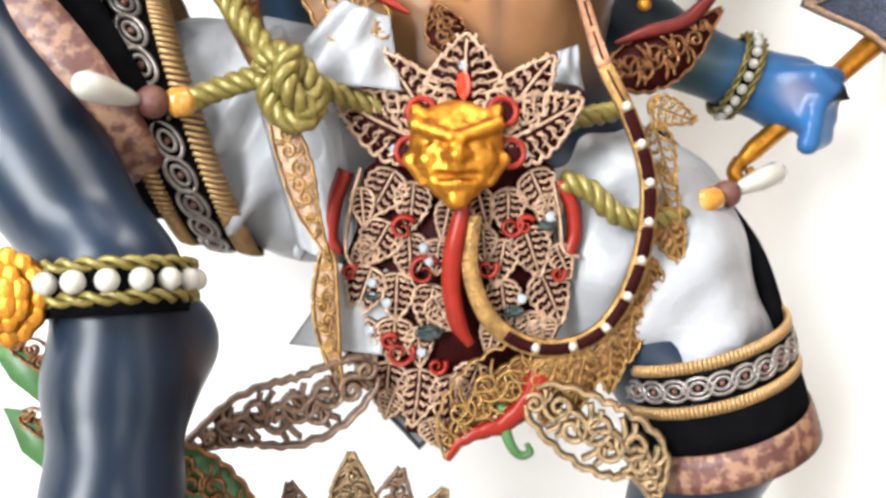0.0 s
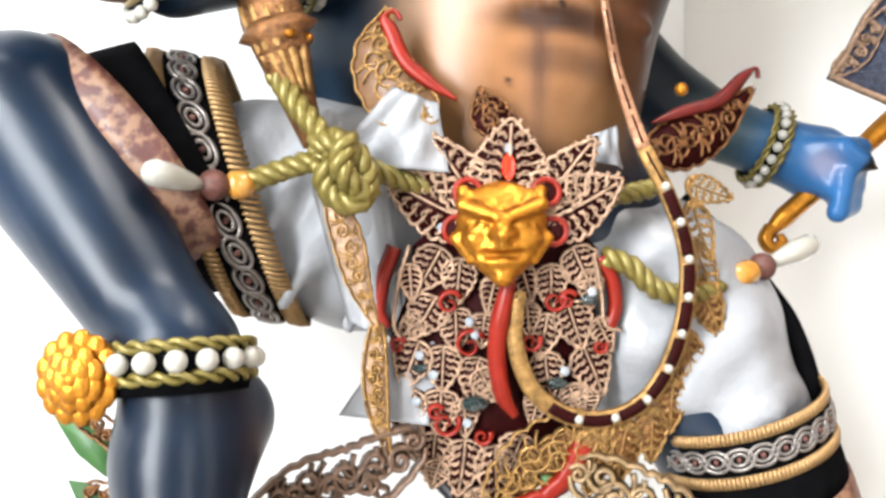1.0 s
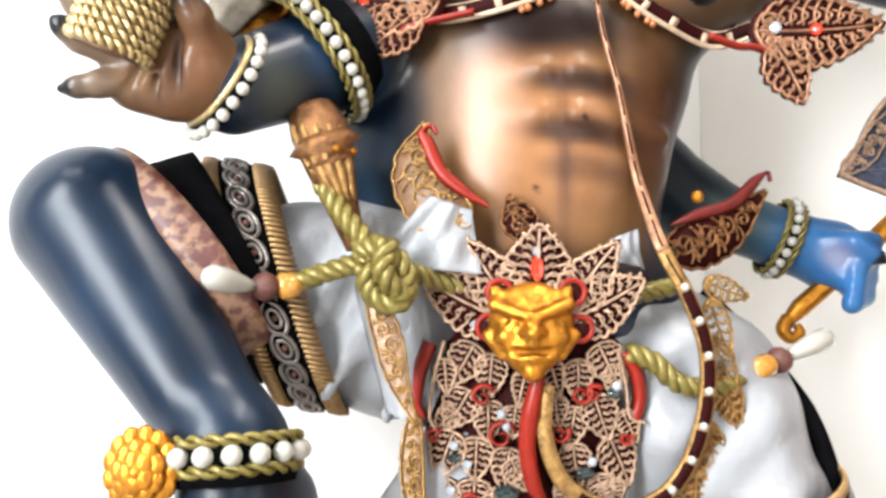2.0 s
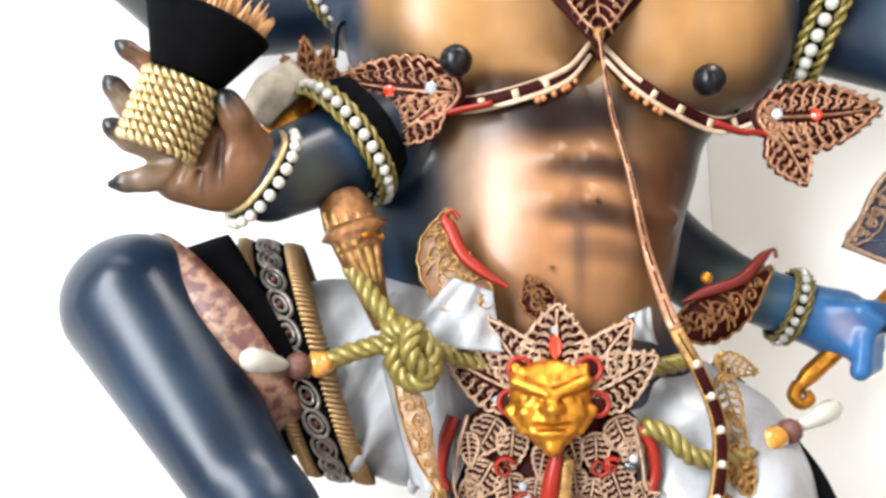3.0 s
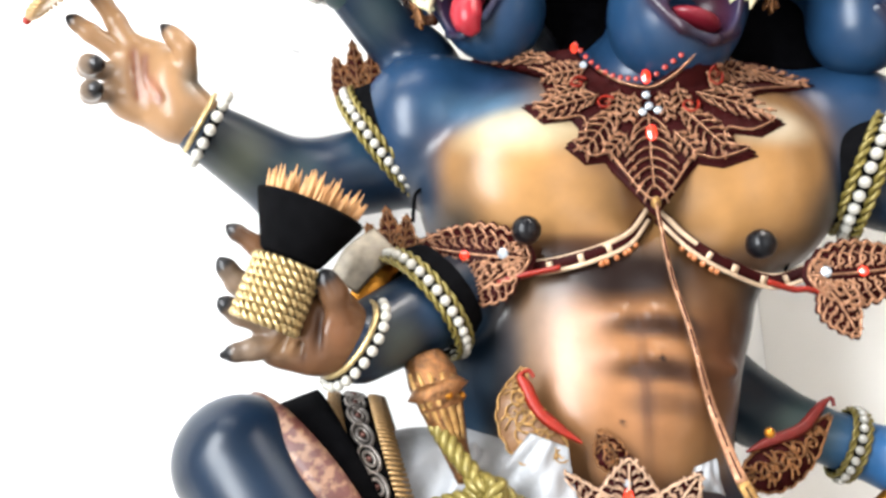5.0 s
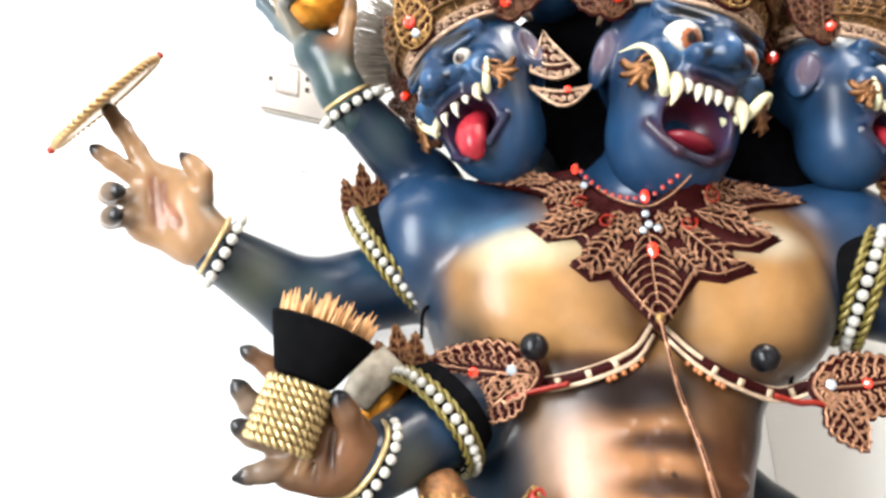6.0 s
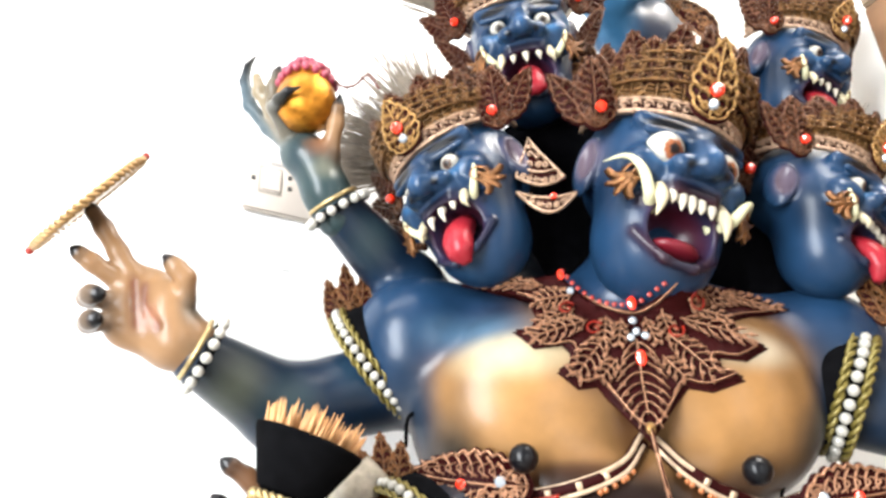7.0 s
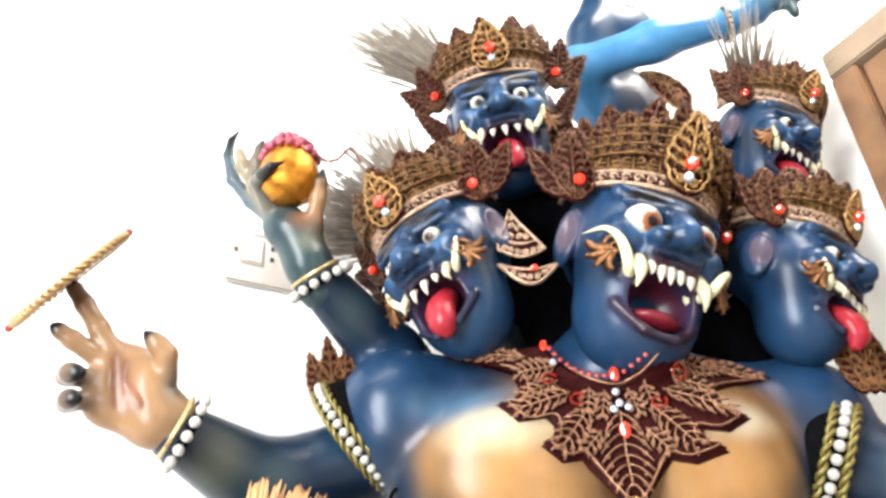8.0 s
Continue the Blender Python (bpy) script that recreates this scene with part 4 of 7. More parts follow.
def scroll_leaf(m, spine, width, gilt, back=None, line=0.0032, lift=0.0, thick=0.003, n=9, rim=True):
    """A long flowing leaf along a spine, filled with rolling scrolls."""
    p = smooth_path([(a, b, 0) for a, b in spine], 10)[:, :2]
    t = np.gradient(p, axis=0)
    t /= np.linalg.norm(t, axis=1)[:, None] + 1e-12
    nn = np.column_stack([-t[:, 1], t[:, 0]])
    s = np.linspace(0, 1, len(p))
    w = width * (0.30 + 0.70 * np.sin(math.pi * s ** 0.75) ** 0.8) * (1 - 0.75 * s ** 4)
    sc = 1 + 0.14 * np.abs(np.sin(s * math.pi * n))
    left, right = p + nn * (w * sc)[:, None], p - nn * (w * sc)[:, None]
    if back is not None:
        vs, fs = [], []
        for i in range(len(p)):
            vs += [m(*left[i], lift), m(*right[i], lift), m(*left[i], lift - thick), m(*right[i], lift - thick)]
        for i in range(len(p) - 1):
            o = 4 * i
            fs += [(o, o + 1, o + 5, o + 4), (o + 2, o + 6, o + 7, o + 3), (o, o + 4, o + 6, o + 2), (o + 1, o + 3, o + 7, o + 5)]
        back.add(vs, fs)
    h = line * 0.8
    if rim:
        ribbon(gilt, m, left, line, h, lift)
        ribbon(gilt, m, right, line, h, lift)
    for i in range(n):
        k = min(len(p) - 1, int((i + 0.5) / n * len(p)))
        side = 1 if i % 2 else -1
        r = w[k] * 0.62
        c = p[k] + nn[k] * side * w[k] * 0.22
        a0 = math.atan2(t[k][1], t[k][0])
        ribbon(gilt, m, spiral(c, r, a0 + math.pi, side * 1.5, 18), line, h * 1.2, lift)
        for q in (0.45, 0.8):
            e = p[k] - nn[k] * side * w[k] * 0.85 + t[k] * r * (q - 0.4) * 2
            ribbon(gilt, m, [c + (e - c) * z + t[k] * r * 0.5 * math.sin(z * math.pi) for z in np.linspace(0.35, 1, 6)], line * 0.85, h, lift)


def gem(name, m, at, r, material, parent, lift=0.004, tall=1.0, label=""):
    c = np.array(m(at[0], at[1], lift))
    return Soup().add(*ball(c, (r, r * 0.7, r * tall), 10, 8)).link(name, material, parent, label, smooth=False)


def limb_band(name, label, centre, axis, r, group, pearl=0.0075, wide=0.011, flat=1.0, count=None, cord=True, cuff=None, inner=0.0):
    """A cord and pearl band round a limb."""
    c, ax = np.array(centre, float), V(axis).normalized()
    a = ax.orthogonal().normalized()
    b = ax.cross(a)
    root = thing(name, label, "bracelet", group)

    def ring(rr, off, n=48):
        return [c + np.array(ax) * off + rr * (np.array(a) * math.cos(2 * math.pi * i / n) + flat * np.array(b) * math.sin(2 * math.pi * i / n)) for i in range(n)]

    vs, fs = [], []
    rings = [ring(r * (1 - inner * 3), -wide - inner), ring(r + 0.004, -wide), ring(r + 0.004, wide), ring(r + 0.002, wide)] if cuff is None else [ring(r + 0.002, -wide), ring(r + 0.005, -wide), ring(r + 0.005, cuff), ring(r + 0.001, cuff)]
    for q in rings:
        vs += q
    for i in range(3):
        fs += [(i * 48 + j, i * 48 + (j + 1) % 48, (i + 1) * 48 + (j + 1) % 48, (i + 1) * 48 + j) for j in range(48)]
    Soup().add(vs, fs).link("strap", BLACK, root, "black velvet strap")
    if cord:
        for off in (-wide * 0.85, wide * 0.85):
            p = ring(r + 0.006, off)
            twisted(np.array(p + [p[0]]), wide * 0.42, 2, 32).link("cord", ROPE, root, "twisted olive gold cord")
    n = count or int(2 * math.pi * r / (pearl * 2.05))
    me = None
    for i in range(n):
        h = 2 * math.pi * i / n
        p = c + (r + 0.006 + pearl * 0.35) * (np.array(a) * math.cos(h) + flat * np.array(b) * math.sin(h))
        if me is None:
            ob = Soup().add(*ball((0, 0, 0), pearl, 10, 8)).link("pearl", PEARL, root)
            me = ob.data
        else:
            ob = new("pearl", me)
            ob.parent = root
        ob.location = p
    return root

# ---------------------------------------------------------------- belt plaque
# design units of about half a millimetre, counted from the plaque's own corner
PL = plane((0.017, 0.692, 0.914), (1, 0, 0), (0, -0.13, 0.99), 0.9)


def pl(x, y):
    k = 0.000485 * (1 + (y - 152) / 650 * 0.05)
    return ((x - 820) * k, -(y - 152) * k)


plaque = thing("belt_plaque", "pierced maroon and gilt leather belt plaque with golden mask", "belt plaque", at=(0, 0, 0))
sh_back = Soup()
# five pointed leaves behind the mask
for b, t, w, bd in (((820, 215), (826, 64), 66, 0), ((770, 235), (690, 82), 46, 0.12), ((880, 235), (962, 92), 46, -0.12), ((755, 250), (582, 186), 54, -0.12), ((885, 250), (1038, 194), 54, 0.12)):
    leaf_part("star_leaf", PL, pl(*b), pl(*t), w * 0.000485, PALEGILT, plaque, MAROON, bd, 8, 0.0038, 0.002, 0.004, 0.62)
# stepped field of the shield
slab(sh_back, PL, [pl(*q) for q in ((700, 250), (645, 300), (632, 400), (600, 480), (612, 640), (660, 650), (668, 722), (715, 735), (722, 770), (770, 765), (800, 812), (850, 760), (930, 690), (985, 610), (1015, 540), (985, 430), (985, 300), (930, 250))], -0.010, 0.006)
rnd = random.Random(7)
for x, y, dx, dy, w in (
        (700, 300, -45, 85, 34), (735, 320, -10, 85, 30), (940, 300, 40, 85, 34), (900, 330, 5, 80, 28), (690, 390, -40, 80, 36), (725, 410, 8, 80, 30), (930, 400, 30, 85, 34), (895, 420, -12, 85, 28),
        (660, 470, -35, 90, 34), (705, 480, -5, 85, 32), (770, 500, -20, 85, 32), (890, 490, 5, 85, 30), (960, 480, 45, 90, 36), (650, 560, -30, 85, 32), (700, 560, 0, 80, 34), (770, 520, 30, 60, 26),
        (690, 640, -10, 95, 36), (745, 650, -5, 105, 36), (800, 660, 0, 110, 36), (960, 560, 10, 50, 26), (850, 640, -30, 80, 34), (780, 420, -10, 60, 24), (855, 400, 8, 60, 22), (640, 330, 6, 70, 20), (975, 340, -6, 75, 22), (665, 430, -50, 40, 22), (985, 430, 30, 60, 20), (740, 575, 10, 70, 24), (880, 560, -10, 60, 22), (935, 550, 20, 60, 24), (655, 620, -25, 40, 20), (700, 690, -20, 50, 22), (760, 740, 20, 50, 22), (800, 350, -20, 70, 20), (845, 330, 20, 70, 20)):
    leaf_part("shield_leaf", PL, pl(x, y), pl(x + dx, y + dy), w * 0.00049, PALEGILT, plaque, MAROON, rnd.uniform(-0.1, 0.1), 6, 0.0031, -0.006 + rnd.random() * 0.004, 0.003, 0.6, False)
# red curls and side leaves
for x, y, r, sg in ((715, 400, 24, 1), (752, 475, 30, 1), (905, 395, 22, -1), (862, 468, 20, -1), (708, 618, 28, -1), (930, 395, 18, 1), (620, 480, 16, 1), (990, 480, 14, -1), (690, 600, 16, 1), (775, 640, 18, -1)):
    red = Soup()
    ribbon(red, PL, spiral(pl(x, y), r * 0.00049, 0.5, sg * 1.3, 20), 0.0062, 0.004, 0.0, True)
    red.link("red_curl", RED, plaque, "glossy red scroll")
for q in (((612, 300), (590, 360), (582, 420), (596, 450)), ((992, 318), (1016, 360), (1022, 410), (1010, 448))):
    red = Soup()
    p = smooth_path([(*pl(*a), 0) for a in q], 8)[:, :2]
    ribbon(red, PL, p, 0.0155, 0.005, -0.004)
    red.link("red_side_leaf", RED, plaque, "glossy red side leaf")
for q in (((640, 295), (622, 360), (612, 440), (628, 470)), ((978, 310), (992, 380), (1000, 440), (1030, 452))):
    p = smooth_path([(*pl(*a), 0) for a in q], 8)[:, :2]
    star_gilt = Soup()
    ribbon(star_gilt, PL, p, 0.0042, 0.005, -0.002)
    star_gilt.link("side_rib", PALEGILT, plaque, "pale gilt rib beside the red leaf")
sh_back.link("shield_backing", MAROON, plaque, "dark maroon leather field")
# rings behind the mask
for x, y in ((748, 198), (888, 198), (728, 265), (902, 268)):
    c = np.array(PL(*pl(x, y), 0.006))
    Soup().add(*tube([c + 0.0115 * np.array((math.cos(a), 0, math.sin(a))) for a in np.linspace(0, 2 * math.pi, 22)[:-1]], 0.0028, 8, True)).link("ear_ring", RED, plaque)
    Soup().add(*ball(c + (0, 0.001, 0), (0.0105, 0.002, 0.0105), 12, 6)).link("ear_disc", MAROON, plaque)
# golden mask
g = Clay()
W = (1, 1, 1)
g.ball((0, 0.004, 0.002), (0.040, 0.022, 0.042), W, 0.012)
g.ball((0, -0.004, -0.028), (0.025, 0.020, 0.026), W, 0.012)
for s in (-1, 1):
    g.cone((s * 0.034, -0.008, 0.019), (s * 0.005, -0.022, 0.006), 0.0065, 0.0070, W, 0.004)
    g.ball((s * 0.017, -0.026, -0.002), (0.011, 0.010, 0.0075), W, 0.003, cut=True)
    g.ball((s * 0.016, -0.012, -0.001), (0.0078, 0.0075, 0.0058), W, 0.0015)
    g.cone((s * 0.026, -0.010, -0.003), (s * 0.010, -0.017, -0.007), 0.0035, 0.0035, W, 0.004)
    g.ball((s * 0.024, -0.010, -0.014), 0.010, W, 0.006)
    g.ball((s * 0.007, -0.020, -0.010), 0.005, W, 0.004)
    g.cone((s * 0.024, -0.010, -0.026), (0, -0.022, -0.020), 0.004, 0.005, W, 0.004)
    g.cone((s * 0.020, -0.010, -0.034), (0, -0.020, -0.036), 0.0035, 0.0045, W, 0.004)
    g.cone((s * 0.034, 0.0, 0.034), (s * 0.030, -0.004, 0.018), 0.006, 0.006, W, 0.008)
    g.cone((s * 0.040, 0.0, -0.012), (s * 0.028, -0.006, -0.034), 0.006, 0.004, W, 0.006)
    for k in range(3):
        g.cone((s * (0.006 + k * 0.008), -0.012, 0.026 - k * 0.003), (s * (0.004 + k * 0.007), -0.017, 0.014), 0.0022, 0.0022, W, 0.004)
g.cone((0, -0.016, 0.006), (0, -0.025, -0.010), 0.005, 0.007, W, 0.005)
g.cone((-0.018, -0.020, -0.029), (0.018, -0.020, -0.029), 0.0042, 0.0042, W, 0.003, cut=True)
g.ball((0, -0.012, -0.050), (0.010, 0.010, 0.010), W, 0.006)
v, f, c = g.mesh(0.0017, 0.01)
o = np.array(PL(*pl(808, 256), 0.010))
Soup().add(v * (1.0, 1.0, 0.90) + o, f).link("mask", GOLD, plaque, "small golden demon mask with furrowed brow")
# tongue, jewel and gems
p = smooth_path([np.array(PL(*pl(x, y), w)) for x, y, w in ((822, 350, 0.016), (806, 420, 0.016), (800, 490, 0.012), (812, 560, 0.010), (834, 598, 0.008))], 8)
Soup().add(*tube(p, [0.006, 0.009, 0.0085, 0.008, 0.004], 10)).link("tongue", RED, plaque, "long red lacquered tongue")
gem("jewel", PL, pl(821, 152), 0.0062, RUBY, plaque, 0.004, 1.9, "pointed red jewel")
for x, y in ((700, 262), (928, 270), (752, 432), (762, 455), (686, 530), (925, 522), (748, 616), (660, 495), (975, 380), (820, 118), (655, 580)):
    gem("crystal", PL, pl(x, y), 0.0046, CRYSTAL, plaque, 0.002)
for x, y, r in ((762, 582, 0.013), (662, 520, 0.008), (912, 545, 0.010), (970, 395, 0.009)):
    gem("black_stone", PL, pl(x, y), r, DARKSTONE, plaque, -0.001, 0.6)

# curved strap: from the mask round the hip and up to the chest
strap = thing("ornament_strap", "gilt leather strap with maroon inlay and white studs", "strap")


def hang(x, y, d=0.0):
    return np.array(PL(*pl(x, y), d))


low = [hang(838, 372, 0.014), hang(832, 460, 0.014), hang(862, 545, 0.012), hang(925, 596, 0.010), hang(1000, 606, 0.010), hang(1070, 575, 0.012), hang(1118, 500, 0.018), hang(1142, 400, 0.024), hang(1140, 300, 0.026), hang(1105, 200, 0.022), hang(1062, 110, 0.010)]
high = [front(x, z, 0.007) for x, z in ((0.118, 1.005), (0.108, 1.05), (0.098, 1.10), (0.085, 1.155))]
high += [np.array((0.078, 0.702, 1.20)), np.array((0.073, 0.700, 1.245))]
line = smooth_path(low + high, 10)


def flat_strap(path, width, thick, face, off=0.0):
    """A flat strap whose broad side faces the direction face."""
    path = np.asarray(path, float)
    t = np.gradient(path, axis=0)
    t /= np.linalg.norm(t, axis=1)[:, None] + 1e-12
    face = np.array(V(face).normalized())
    wd = np.full(len(path), width) if np.isscalar(width) else np.interp(np.linspace(0, 1, len(path)), np.linspace(0, 1, len(width)), width)
    vs, fs = [], []
    for p, q, w in zip(path, t, wd):
        side = np.cross(q, face)
        side /= np.linalg.norm(side) + 1e-9
        nrm = np.cross(side, q)
        p = p + nrm * off
        vs += [p - side * w / 2, p - side * w / 2 * 0.85 + nrm * thick, p + side * w / 2 * 0.85 + nrm * thick, p + side * w / 2]
    for i in range(len(path) - 1):
        o = 4 * i
        fs += [(o + j, o + (j + 1) % 4, o + 4 + (j + 1) % 4, o + 4 + j) for j in range(4)]
    fs += [(3, 2, 1, 0), tuple(4 * len(path) - 4 + j for j in range(4))]
    return vs, fs


FACE = (0, -1, -0.1)
hip = int(len(line) * 0.62)
Soup().add(*flat_strap(line[:hip + 1], [0.014, 0.017, 0.017, 0.017, 0.016, 0.014], 0.004, FACE)).link("band", OLDGOLD, strap, "gilt leather band")
Soup().add(*flat_strap(line[hip:], [0.014, 0.010, 0.006, 0.005, 0.0045], 0.004, FACE)).link("upper_band", PENDGILT, strap, "narrow copper gilt band over the belly")
arc = np.concatenate([[0], np.cumsum(np.linalg.norm(np.diff(line, axis=0), axis=1))])


def along(s):
    return np.array([np.interp(s, arc, line[:, i]) for i in range(3)])


s = 0.115
total = arc[-1]
while s < total - 0.02:
    up = s > 0.42
    ln = 0.030 if up else 0.026
    seg = [along(q) for q in np.linspace(s, s + ln, 7)]
    Soup().add(*flat_strap(seg, 0.0018 if up else 0.0105, 0.0016, FACE, 0.0042)).link("inlay", MAROON, strap)
    if not up:
        Soup().add(*ball(along(s + ln + 0.004) + (0, -0.006, 0), 0.0042, 10, 8)).link("stud", PEARL, strap)
    s += ln + 0.008
Soup().add(*ball(hang(1133, 14, 0.020), 0.006, 10, 8)).link("stud", GOLD, strap, "small gold stud")
# fringe of leaves on the outer side of the strap
for b, t, w, bd in (((1160, 215), (1190, 330), 24, 0.1), ((1165, 290), (1200, 400), 24, 0.1), ((1168, 370), (1235, 452), 30, -0.2), ((1150, 455), (1165, 585), 28, 0.05), ((1125, 540), (1120, 640), 26, 0), ((1085, 590), (1085, 690), 28, 0), ((1040, 612), (1010, 720), 34, 0.1), ((990, 622), (950, 735), 34, 0.15), ((1150, 180), (1235, 220), 22, 0.1)):
    m2 = plane(hang(*b, 0.012), (1, 0.15, 0), (0, -0.13, 0.99))
    q = (np.array(pl(*t)) - np.array(pl(*b)))
    leaf_part("fringe_leaf", m2, (0, 0), q, w * 0.00049, OLDGOLD, strap, BROWNGILT if w > 25 else None, bd, 6, 0.0027, 0, 0.002)
# sweeping tail leaf with its red edge
tail = thing("tail_leaf", "gilt carved leaf tail with scalloped red edge", "ornament")
t_g, t_b, t_r = Soup(), Soup(), Soup()
m2 = plane(hang(900, 640, 0.006), (1, 0.05, 0), (0, -0.13, 0.99))


def tl(x, y):
    a, b = pl(x, y), pl(900, 640)
    return (a[0] - b[0], a[1] - b[1])


scroll_leaf(m2, [tl(*q) for q in ((1010, 625), (930, 650), (860, 690), (810, 745), (795, 800))], 0.030, t_g, None, 0.0034, 0.002, 0.003, 10)
scroll_leaf(m2, [tl(*q) for q in ((985, 640), (905, 670), (850, 715), (805, 775))], 0.016, t_g, t_b, 0.0030, 0.000, 0.003, 8)
p = smooth_path([(*tl(*q), 0) for q in ((958, 650), (935, 700), (895, 740), (850, 755), (812, 775), (796, 800))], 10)[:, :2]
p = p + np.column_stack([np.zeros(len(p)), 0.0018 * np.abs(np.sin(np.linspace(0, 7 * math.pi, len(p))))])
ribbon(t_r, m2, p, 0.026, 0.003, 0.004, True)
t_b.link("backing", BROWNGILT, tail)
t_g.link("filigree", OLDGOLD, tail)
t_r.link("red_edge", RED, tail, "coral red scalloped edge")

# ---------------------------------------------------------------- trousers, leg bands
def trousers(label, chain, radii, folds, seed):
    rnd = random.Random(seed)
    c = Clay()
    c.chain(chain, radii, W, 0.04)
    for a, b, r in folds:
        c.cone(a, b, r, r * 0.6, W, 0.018)
    v, f, col = c.mesh(0.006)
    x, z = v[:, 0], v[:, 2]
    ph = rnd.uniform(0, 6)
    v[:, 1] += 0.0055 * np.sin(55 * (x * 0.9 + z * 0.45) + 2.2 * np.sin(23 * z + ph)) + 0.0035 * np.sin(95 * (x * 0.5 - z * 0.8) + 1.5 * np.sin(31 * x))
    return tagged(link_mesh("trousers", v, f, CLOTH), label, "trousers")


trousers("white satin trouser leg of the bent thigh", [(-0.04, 0.89, 0.90), (-0.13, 0.850, 0.885), (-0.226, 0.818, 0.900)], [0.110, 0.118, 0.098],
         [((-0.10, 0.75, 0.95), (-0.19, 0.735, 0.79), 0.010), ((-0.07, 0.765, 0.93), (-0.13, 0.745, 0.77), 0.012), ((-0.15, 0.735, 0.97), (-0.20, 0.715, 0.86), 0.009), ((-0.05, 0.785, 0.90), (-0.07, 0.775, 0.78), 0.012)], 1)
trousers("white satin trouser leg of the standing thigh", [(0.07, 0.88, 0.86), (0.185, 0.840, 0.765), (0.243, 0.800, 0.675)], [0.115, 0.112, 0.080],
         [((0.16, 0.748, 0.79), (0.25, 0.742, 0.73), 0.009), ((0.18, 0.735, 0.70), (0.26, 0.726, 0.69), 0.007), ((0.15, 0.75, 0.75), (0.21, 0.735, 0.69), 0.009), ((0.20, 0.75, 0.82), (0.28, 0.765, 0.74), 0.008)], 2)


def cuff(name, c, e1, e2, axis, wide, lift, material, parent, label="", shrink=0.0, n=56):
    """A band of cloth round a limb of oval section."""
    c, e1, e2, ax = np.array(c, float), np.array(e1, float), np.array(e2, float), np.array(V(axis).normalized())
    vs, fs = [], []
    for k, (o, l) in enumerate(((-0.5, 0), (-0.5, lift), (-0.2, lift * 1.2), (0.2, lift * 1.2), (0.5, lift), (0.5, 0))):
        for i in range(n):
            a = 2 * math.pi * i / n
            d = e1 * math.cos(a) + e2 * math.sin(a)
            r = np.linalg.norm(d)
            vs.append(c + ax * wide * o + d * (1 + l / r - shrink * (o + 0.5)))
    for k in range(5):
        fs += [(k * n + j, k * n + (j + 1) % n, (k + 1) * n + (j + 1) % n, (k + 1) * n + j) for j in range(n)]
    return Soup().add(vs, fs).link(name, material, parent, label)


def chain_links(c, e1, e2, axis, lift, size, count, parent):
    c, e1, e2, ax = np.array(c, float), np.array(e1, float), np.array(e2, float), np.array(V(axis).normalized())
    for i in range(count):
        a = 2 * math.pi * i / count
        d = e1 * math.cos(a) + e2 * math.sin(a)
        t = -e1 * math.sin(a) + e2 * math.cos(a)
        t /= np.linalg.norm(t)
        p = c + d * (1 + lift / np.linalg.norm(d))
        s = Soup()
        for k in (1.0, 0.56):
            s.add(*tube([p + size * k * (t * 1.12 * math.cos(h) + ax * 0.82 * math.sin(h)) for h in np.linspace(0, 2 * math.pi, 17)[:-1]], size * 0.15, 6, True))
        s.link("chain_link", SILVER, parent)
        Soup().add(*ball(p, size * 0.24, 8, 6)).link("chain_bead", BROWNBEAD, parent)


def braid(c, e1, e2, axis, lift, wide, parent, count=70):
    count = count * 3 // 2
    """Gold braid: short bars laid side by side round the limb."""
    c, e1, e2, ax = np.array(c, float), np.array(e1, float), np.array(e2, float), np.array(V(axis).normalized())
    s = Soup()
    for i in range(count):
        a = 2 * math.pi * i / count
        d = e1 * math.cos(a) + e2 * math.sin(a)
        p = c + d * (1 + lift / np.linalg.norm(d))
        s.add(*tube([p - ax * wide / 2, p + d * 0.012, p + ax * wide / 2], 0.0024, 5))
    return tagged(s.link("braid", TRIM, parent, "gold braid trim"), kind="stuff")


# bent thigh: from the cloth towards the knee
bl = thing("thigh_band", "black thigh band with silver chain and gold braid", "leg band", "leg bands")
E1, E2 = np.array((-0.042, 0.0, 0.130)), np.array((0.014, -0.108, 0.0))
AX = np.array((-0.86, -0.42, 0.12))
C0 = np.array((-0.232, 0.806, 0.902))
braid(C0, E1, E2, AX, 0.004, 0.021, bl, 96)
cuff("chain_ground", C0 + AX * 0.030, E1, E2, AX, 0.042, 0.003, BLACK, bl, "black velvet ground", 0.02)
chain_links(C0 + AX * 0.030, E1, E2, AX, 0.004, 0.0145, 27, bl)
braid(C0 + AX * 0.058, E1 * 0.97, E2 * 0.97, AX, 0.004, 0.015, bl, 92)
cuff("black_panel", (-0.306, 0.752, 0.918), (-0.062, 0.0, 0.114), (0.024, -0.091, 0.012), (-0.80, -0.42, -0.26), 0.060, 0.002, BLACK, bl, "plain black panel", 0.05)
cuff("brocade_hem", (-0.342, 0.712, 0.924), (-0.082, 0.0, 0.098), (0.040, -0.078, 0.022), (-0.76, -0.35, -0.52), 0.036, 0.003, BROCADE, bl, "brown and gold brocade hem", 0.05)
